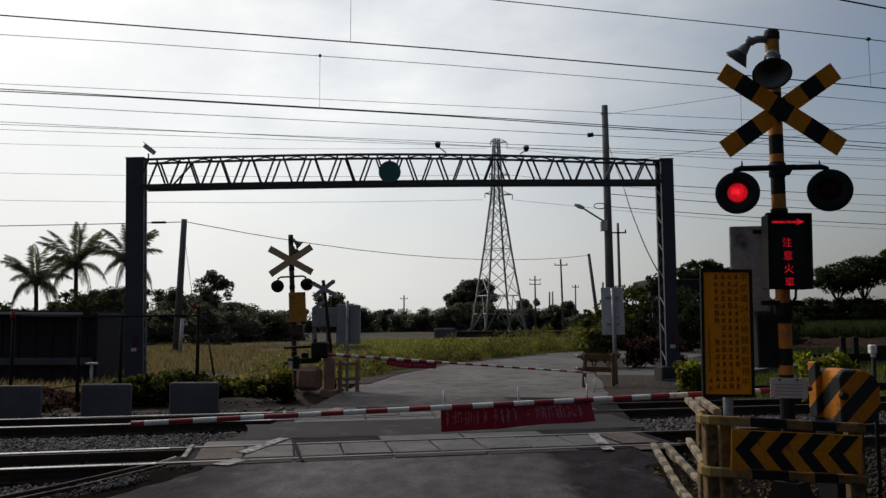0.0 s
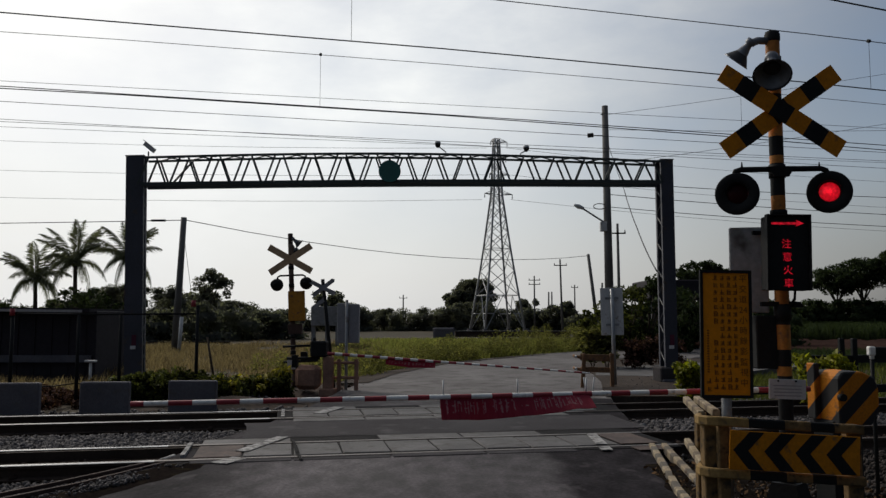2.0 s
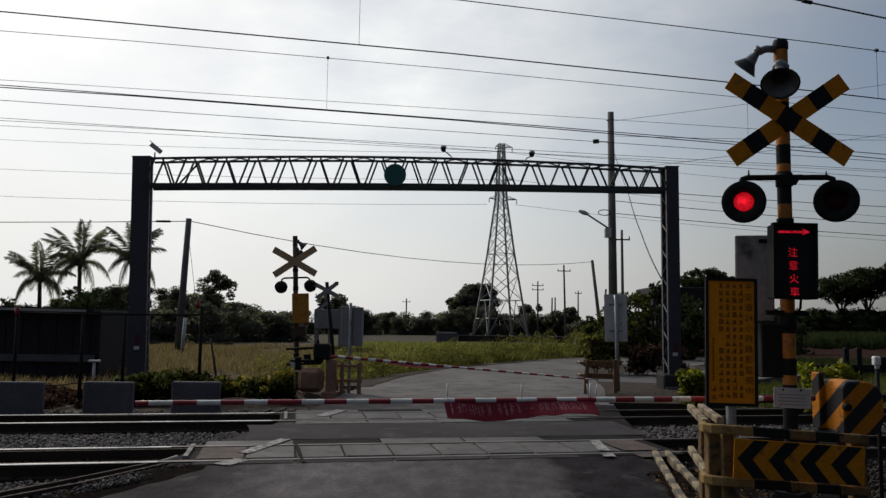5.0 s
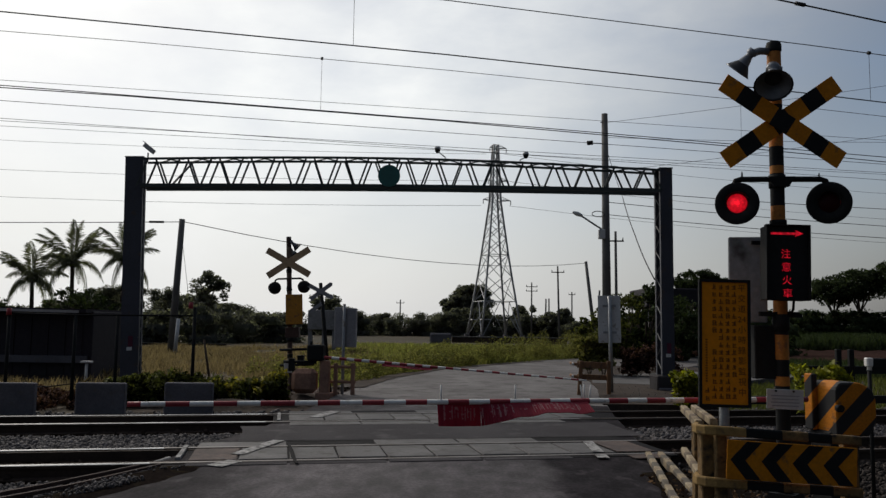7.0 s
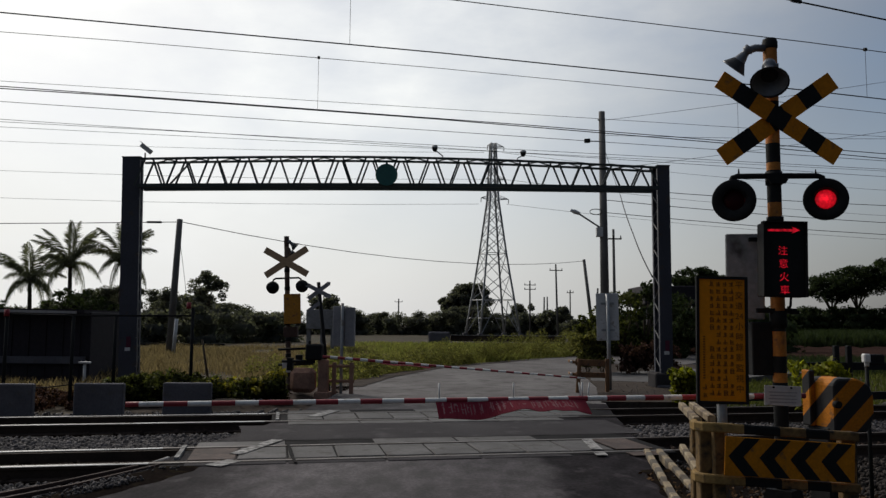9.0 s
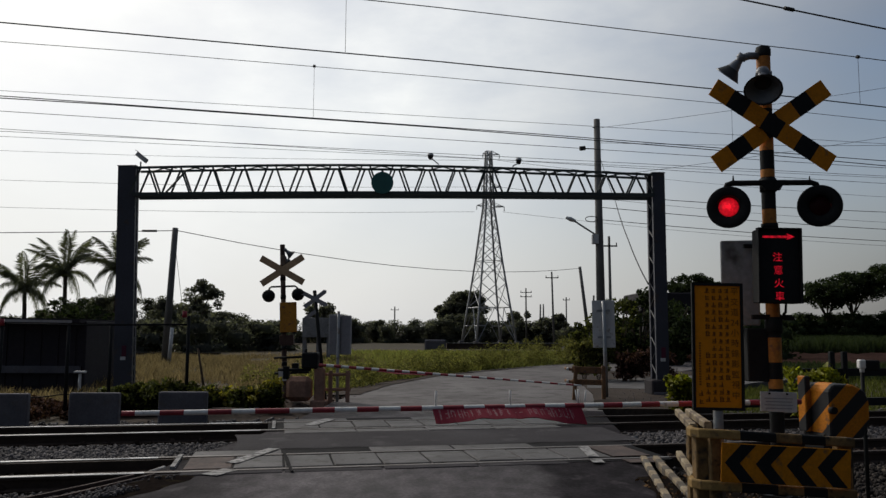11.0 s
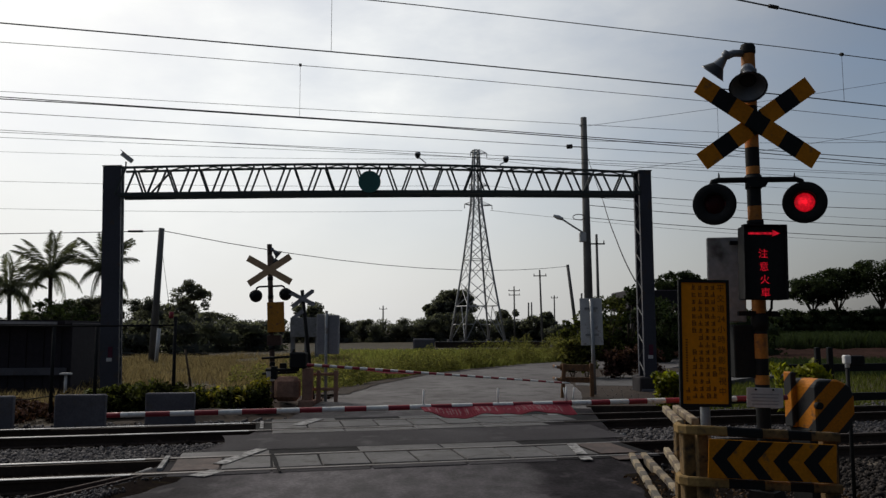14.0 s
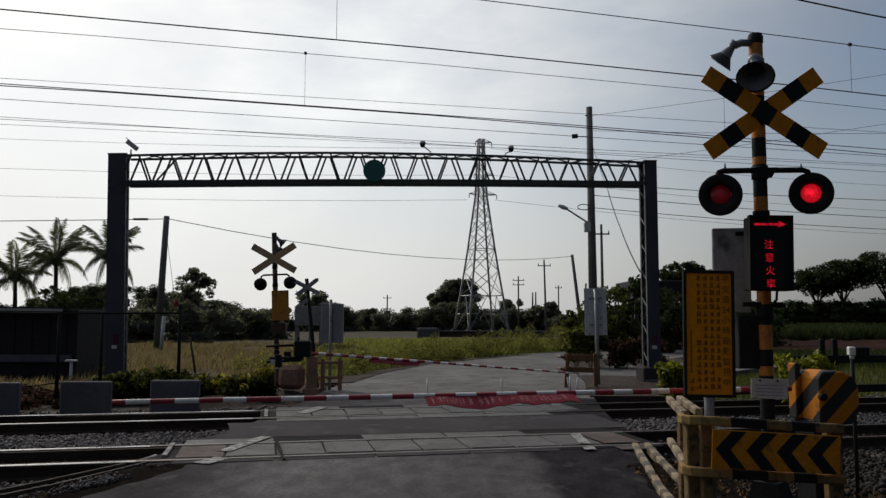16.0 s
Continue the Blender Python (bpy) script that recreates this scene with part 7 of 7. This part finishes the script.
    def green(g, n):
        y = 20 + 32 * g.uniform(0, 1, n) ** 1.2
        x = road_left(y) - np.where(y < 25, 0.75, 0.4) - np.abs(g.normal(0, 5.0, n))
        ok = x > -0.125 * y - np.abs(g.normal(0, 0.6, n))
        x, y = x[ok], y[ok]
        patch = np.array([noise.noise((a * 0.3, b * 0.2, 3)) for a, b in zip(x, y)])
        return x, y, 0.62 + 1.0 * np.clip(patch, -0.35, 0.7)

    blades("green_grass", 80000, green, 0.52, 0.013, "grass", "lush green and yellow grass beside the road", 92)

    g = np.random.default_rng(97)
    n = 270
    wy = 21 + 26 * g.uniform(0, 1, n) ** 0.9
    wx = road_left(wy) - 0.35 - np.abs(g.normal(0, 1.8, n))
    tall = g.uniform(0.25, 0.85, n) * np.interp(wy, [24, 31, 38, 46], [0.7, 0.95, 1.5, 1.7])
    c = np.concatenate([np.stack([wx + g.normal(0, 0.15, n), wy + g.normal(0, 0.15, n), tall * f - 0.2], 1) for f in (0.35, 0.7, 1.0)])
    v, f, shade = leaves(c, np.full((3 * n, 3), 0.28) * g.uniform(0.6, 1.3, (3 * n, 1)), 130, 0.03, g)
    tagged(raw("roadside_weeds", v, f, M["weed"], shade), "tall leafy yellow-green weeds along the road", "weeds", kind="stuff")

    def far_green(g, n):
        x, y = g.uniform(-9, 24, n), g.uniform(44, 62, n)
        ok = (x > -3 - 0.08 * y) & (x < road_left(np.minimum(y, 46)) + 0.9 * np.maximum(y - 46, 0) - 1)
        return x[ok], y[ok], np.full(ok.sum(), 1.0)

    blades("green_grass", 22000, far_green, 0.32, 0.035, "grass", "distant green grass across the field", 93)

    def right_green(g, n):
        y = g.uniform(58.5, 68, n)
        return 0.40 * y + g.uniform(0, 45, n), y, np.full(n, 1.0)

    blades("crop_strip", 24000, right_green, 1.3, 0.06, "leaf", "green crop strip in the field beyond the tracks", 94)

    def rough(g, n):
        y = g.uniform(27, 36.5, n)
        return 0.38 * y + g.uniform(0, 18, n), y, np.full(n, 1.0)

    blades("rough_grass", 18000, rough, 0.42, 0.03, "leaf", "dark rough weeds beyond the track fence", 98)

    def verge(g, n):
        x, y = g.uniform(-9, -3.3, n), g.uniform(16.2, 18.5, n)
        return x, y, np.full(n, 0.6)

    blades("dry_grass", 6000, verge, 0.35, 0.010, "drygrass", "short dry grass along the hedge", 95)

    def edge(g, n):
        x = np.where(g.uniform(0, 1, n) < 0.4, g.uniform(4.6, 9, n), g.uniform(4.6, 17, n))
        y = g.uniform(15.4, 32, n)
        ok = x > np.interp(y, [14, 18, 22, 27, 32], [4.5, 5.0, 6.0, 8.5, 11])
        return x[ok], y[ok], np.full(ok.sum(), 0.5)

    blades("rough_grass", 26000, edge, 0.42, 0.014, "hedge", "rough dark grass beside the gantry", 96)


plants()


def soil_heaps():
    """Bare earth between the far signal and the hedge."""
    bm = bmesh.new()
    n = 26
    grid = [[bm.verts.new((x, y, -0.19 + 0.2 * math.exp(-((x + 4.05) / 0.75) ** 2 - ((y - 15.3) / 0.5) ** 2) + 0.03 * noise.noise((x * 3, y * 3, 1)) - 0.1 * ((abs(i - n / 2) > n / 2 - 1.5) or (abs(j - n / 2) > n / 2 - 1.5))))
             for i, x in enumerate(np.linspace(-6.5, -2.0, n + 1))] for j, y in enumerate(np.linspace(14.3, 16.9, n + 1))]
    for a, b in zip(grid, grid[1:]):
        for i in range(n):
            bm.faces.new((a[i], a[i + 1], b[i + 1], b[i])).smooth = True
    tagged(part("soil_heap", bm, M["soil"]), "low heap of bare brown soil beside the track", "soil", kind="structure")
    bm = bmesh.new()
    line = [(3.1, 15.3), (5.3, 15.3), (6.4, 19), (9.2, 26), (9.6, 30), (5.2, 30), (4.3, 24), (3.7, 19)]
    pts = []
    for (xa, ya), (xb, yb) in zip(line, line[1:] + line[:1]):
        for i in range(14):
            f = i / 14
            x, y = xa + (xb - xa) * f, ya + (yb - ya) * f
            pts.append((x + 0.10 * noise.noise((x * 0.9, y * 0.9, 6)), y))
    top = [bm.verts.new((x, y, 0.012)) for x, y in pts]
    low = [bm.verts.new((x, y, -0.3)) for x, y in pts]
    bm.faces.new(top)
    for i in range(len(pts)):
        bm.faces.new((top[i], low[i], low[(i + 1) % len(pts)], top[(i + 1) % len(pts)]))
    lane = bmesh.new()
    corners = [(3.95, 20.9), (6.7, 20.3), (9.6, 23.6), (12.5, 26.0), (12.0, 28.5), (8.0, 26.6), (5.6, 24.8), (4.45, 23.6)]
    top = [lane.verts.new((x, y, 0.018)) for x, y in corners]
    low = [lane.verts.new((x, y, -0.3)) for x, y in corners]
    lane.faces.new(top)
    for i in range(len(corners)):
        lane.faces.new((top[i], low[i], low[(i + 1) % len(corners)], top[(i + 1) % len(corners)]))
    tagged(part("side_lane", lane, M["panel"]), "pale grey paved side lane joining the far road", "road", kind="structure")
    tagged(part("pavement", bm, M["soil"]), "bare trodden earth beside the far road", "pavement", kind="structure")


def ploughed_field():
    bm = bmesh.new()
    rows = []
    for y in np.arange(36.5, 58.5, 0.5):
        rows.append([bm.verts.new((0.43 * y - 0.3 + x, y, -0.10 + 0.06 * math.sin(y * 4.2 + 0.5 * noise.noise((x * 0.3, y, 9))) + 0.14 * noise.noise((x * 0.9, y * 1.3, 3)) + (0.12 if y > 57 else 0.0))) for x in np.linspace(0, 60, 120)])
    for a, b in zip(rows, rows[1:]):
        for i in range(119):
            bm.faces.new((a[i], a[i + 1], b[i + 1], b[i])).smooth = True
    tagged(part("ploughed_field", bm, M["plough"]), "dark brown ploughed soil beyond the tracks", "field", kind="structure")


def barrier_soil():
    """Bare reddish earth and rubble round the far barrier's foot."""
    bm = bmesh.new()
    n = 22
    grid = [[bm.verts.new((x, y, -0.20 + 0.24 * max(0.0, 1 - ((x + 3.05) / 1.35) ** 2 - ((y - 17.6) / 1.5) ** 2) ** 0.7 + 0.04 * noise.noise((x * 3, y * 3, 7)))) for x in np.linspace(-4.6, -1.6, n + 1)] for y in np.linspace(15.9, 19.2, n + 1)]
    for a, b in zip(grid, grid[1:]):
        for i in range(n):
            bm.faces.new((a[i], a[i + 1], b[i + 1], b[i])).smooth = True
    tagged(part("soil_heap", bm, M["redsoil"]), "bare reddish-brown earth round the far barrier", "soil", kind="structure")
    stones("rubble", 420, (-0.9, 1.9), (17.0, 19.0), -0.06, 0.032, M["rusty"], "brown rubble round the far barrier's foot", 12, lambda x, y: (x < -1.75) & (x > -4.3))
    stones("rubble", 500, (6.0, 11.5), (14.6, 19.0), 0.010, 0.013, M["stone"], "grey broken stone beside the far road", 13, lambda x, y: (x > 3.9 + 0.07 * (y - 16)) & (x < 5.2))


def fallen_leaves():
    rng = np.random.default_rng(66)
    n = 900
    c = np.stack([rng.uniform(2.0, 4.2, n), rng.uniform(4.9, 8.2, n), rng.uniform(0.0, 0.03, n)], 1)
    c[:, 2] -= np.clip((c[:, 0] - 2.55) * 0.28, 0, 0.14)
    v, f, shade = leaves(c, np.full((n, 3), 0.02), 1, 0.03, rng, flat=0.45)
    tagged(raw("fallen_leaves", v, f, M["litter"]), "dry brown leaves strewn beside the guard rail", "leaf litter", kind="stuff")


def verges():
    """Ragged dirt along both edges of the near road."""
    for name, side, base in (("verge", -1, lambda y: -2.49 - 0.36 * max(0.0, min(8.05, 11.0) - max(y, 5.2))), ("verge", 1, lambda y: 2.05 + 0.14 * max(0, y - 6.9))):
        bm = bmesh.new()
        rows = []
        for y in np.arange(-10, 8.3, 0.12):
            inner = base(y) - side * (0.10 + 0.22 * noise.noise((y * 0.7, side * 3, 2)) + 0.12 * noise.noise((y * 2.6, side, 5)))
            rows.append([bm.verts.new((x, y, z)) for x, z in ((inner, -0.004), (inner + side * 0.12, 0.006), (inner + side * 0.45, 0.002 + 0.02 * noise.noise((y * 2, 4, side))), (inner + side * 0.8, -0.11), (inner + side * 1.6, -0.185))])
        for a, b in zip(rows, rows[1:]):
            for i in range(4):
                bm.faces.new((a[i], a[i + 1], b[i + 1], b[i])).smooth = True
        tagged(part(name, bm, M["oilydirt"]), "ragged dark dirt verge beside the asphalt", "verge", kind="structure")


def road_soil():
    """A ragged strip of bare brown soil between the far road and the grass."""
    bm = bmesh.new()
    rows = []
    for y in np.arange(18.6, 34, 0.35):
        edge = float(road_left(y))
        wide = (0.95 if y < 25 else 0.6) + 0.35 * noise.noise((y * 0.8, 3, 3)) + 0.15 * noise.noise((y * 2.9, 1, 8))
        rows.append([bm.verts.new((edge + dx, y, z)) for dx, z in ((-wide - 0.3, -0.24), (-wide, -0.10), (-wide * 0.5, -0.02 + 0.03 * noise.noise((y * 3, 7, 1))), (0.05, 0.006), (0.22 + 0.1 * noise.noise((y * 2, 9, 1)), 0.004))])
    for a, b in zip(rows, rows[1:]):
        for i in range(4):
            bm.faces.new((a[i], a[i + 1], b[i + 1], b[i])).smooth = True
    tagged(part("verge", bm, M["soil"]), "bare brown soil along the far road's grassy side", "verge", kind="structure")
    stones("rubble", 1500, (-3.9, 1.0), (14.9, 16.6), -0.06, 0.026, M["stone"], "grey rubble heaped beside the far track", 14, lambda x, y: np.hypot((x + 4.0) / 0.85, (y - 15.35) / 0.45) < 1)


soil_heaps()
road_soil()
ploughed_field()
barrier_soil()
fallen_leaves()
verges()
stones("pebbles", 9000, (-3.6, -0.6), (6.6, 7.9), 0.012, 0.015, M["stone"], "heap of grey gravel beside the low guard rail", 15, lambda x, y: np.hypot((x + 2.93 + 0.42 * (7.25 - y)) / 0.13, (y - 7.25) / 0.42) < 1)
stones("pebbles", 1500, (-4.2, -0.6), (6.2, 8.5), 0.004, 0.014, M["stone"], "small grey stones strewn on the road's dirt edge", 9, lambda x, y: (np.abs(x + 2.72 + 0.36 * np.clip(8.05 - y, 0, 3)) < 0.16))
stones("pebbles", 1400, (2.4, 5.5), (2.0, 8.0), 0.008, 0.016, M["stone"], "small grey stones strewn on the road's dirt edge", 10, lambda x, y: (x > 2.15 + 0.14 * np.clip(y - 6.9, 0, 3)) & (x < 2.5 + 0.14 * np.clip(y - 6.9, 0, 3)))


# ---- what moves ----
def motions():
    # the boom lands and springs to rest
    rows = [(0.0, -1.30), (0.1, -0.95), (0.2, -0.50), (0.3, -0.05), (0.4, 0.30), (0.5, 0.36), (0.6, 0.30), (0.7, 0.17), (0.8, 0.03), (0.9, -0.16), (1.0, -0.17), (1.1, -0.13), (1.2, -0.04),
            (1.4, 0.11), (1.6, 0.10), (1.8, -0.02), (2.0, -0.08), (2.3, 0.0), (2.6, 0.02), (3.0, 0.0), (16.0, 0.0)]
    walk(boom, [(t, pose(0, -0.19, 1.095, 0, a, 0)) for t, a in rows])
    # how far the banner hangs down, at five places from its tip end to its hub end
    early = [(0.0, .95, 1, .85, .8, .8), (0.2, 1, 1, .9, .8, .8), (0.5, .85, .95, .85, .75, .7), (0.7, .85, .9, .75, .7, .4), (1.0, .9, .9, .75, .65, .4), (1.2, .85, .9, .8, .65, .5), (1.5, .85, .9, .75, .7, .6), (1.7, .8, .85, .75, .7, .65),
             (2.0, .85, .9, .75, .65, .45), (2.2, .85, .9, .75, .65, .4), (2.5, .8, .85, .7, .5, .3), (2.7, .75, .8, .65, .5, .3), (3.0, .55, .75, .65, .45, .25), (3.3, .6, .8, .7, .75, .8), (3.7, .95, 1, .85, .9, .35), (4.2, .95, .95, .5, .7, .5)]
    middle = [(4.8, .7, .8, .6, .5, .6), (5.3, .5, .7, .7, .4, .4), (5.8, .8, .9, .5, .6, .5), (6.3, .65, 1, .6, .45, .35), (6.5, .9, .75, .3, .35, .45), (6.7, .9, .75, .35, .35, .4), (6.9, .85, .95, .5, .3, .3), (7.1, .95, 1, .5, .5, .45), (7.3, .85, .85, .5, .4, .2),
              (7.5, .65, .9, .4, .55, .2), (7.7, .9, .8, .35, .3, .35), (7.9, .8, .5, .2, .2, .4), (8.0, .25, .25, .22, .3, .5), (8.1, .12, .25, .2, .45, .65), (8.3, .12, .5, .55, .7, .8), (8.5, .15, .75, .75, .7, .7)]
    later = [(8.7, .6, .85, .6, .4, .6), (8.9, .7, .7, .35, .35, .55), (9.1, .5, .75, .4, .3, .55), (9.6, .7, .8, .5, .5, .4), (10.2, .4, .6, .7, .6, .5), (10.8, .6, .5, .4, .6, .7), (11.3, .4, .3, .3, .35, .65), (11.6, .35, .7, .4, .4, .6), (11.9, .5, .75, .55, .5, .6),
             (12.2, .4, .55, .55, .65, .5), (12.5, .75, .85, .8, .75, .5), (12.8, .9, 1, .6, .5, .6)]
    last = [(13.1, .7, .7, .35, .3, .5), (13.4, .45, .5, .35, .35, .55), (13.7, .12, .3, .25, .25, .4), (14.0, .15, .4, .25, .25, .35), (14.3, .12, .12, .25, .6, .55), (14.6, .2, .3, .25, .3, .35), (14.9, .12, .2, .2, .3, .6), (15.2, .12, .2, .25, .4, .5),
            (15.5, .12, .35, .5, .85, .6), (15.7, .25, .55, .6, .6, .45), (16.0, .25, .45, .35, .3, .3)]
    flutter = early + middle + later + last
    for i, strip in enumerate(strips):
        f = (i + 0.5) / len(strips)
        at = strip.location.copy()
        rows = []
        for t, *hang in flutter:
            h = float(np.interp(f, [0, 0.25, 0.5, 0.75, 1], hang))
            h = min(1.0, max(0.11, h * 1.05 + 0.02 * math.sin(9 * f + 5 * t)))
            fold = 4 * math.sin(0.26 * i + 1.7 * t) + 2 * math.sin(0.59 * i - 1.1 * t)
            rows.append((t, pose(*at, max(-84.0, min(6.0, -math.degrees(math.acos(h)) + fold * (1.1 - h))), 0, 0)))
        walk(strip, rows)
    # the far banner hangs at first, then the wind lifts it along the boom
    lift = [(0.0, 0.97), (0.5, 0.9), (1.0, 0.97), (1.5, 0.9), (2.0, 0.95), (2.5, 0.9), (3.0, 0.97), (3.4, 0.8), (3.7, 0.5), (4.0, 0.2), (4.6, 0.3), (5.4, 0.25), (6.3, 0.4), (6.7, 0.38), (7.1, 0.35), (7.6, 0.3), (8.0, 0.28),
            (8.5, 0.2), (9.0, 0.16), (10.0, 0.2), (11.3, 0.14), (12.0, 0.18), (12.6, 0.14), (13.3, 0.18), (14.2, 0.14), (15.0, 0.14), (15.5, 0.3), (16.0, 0.55)]
    for i, strip in enumerate(far_strips):
        at = strip.location.copy()
        walk(strip, [(t, pose(*at, max(-84.0, -math.degrees(math.acos(h)) + 6 * math.sin(0.4 * i + 2.1 * t) * (1.1 - h)), 0, 0)) for t, h in lift])
    # the lamps flash in turn; each lens steps from its lit face over the fading one to the dark one and back
    flips = [FPS * (0.262 + 0.6042 * k) for k in range(28)]
    for lens, lit in ((lens_left, True), (lens_right, False)):
        base = lens.location.copy()
        rows = []
        for n in range(16 * FPS + 1):
            face = 0 if lit != (sum(n >= f for f in flips) % 2 == 1) else 2
            near = min(flips, key=lambda f: abs(n - f))
            going = lit != (flips.index(near) % 2 == 1)
            if -1 < n - near <= (1.5 if going else 0.3):
                face = 1
            rows.append((n / FPS, pose(*base, 0, -72 * face, 0)))
        walk(lens, rows)


# ---- true size ----
for ob in scene.objects:
    if ob.parent is None and ob.type in ("MESH", "EMPTY"):
        ob.matrix_basis = Matrix.Scale(SCALE, 4) @ ob.matrix_basis

motions()
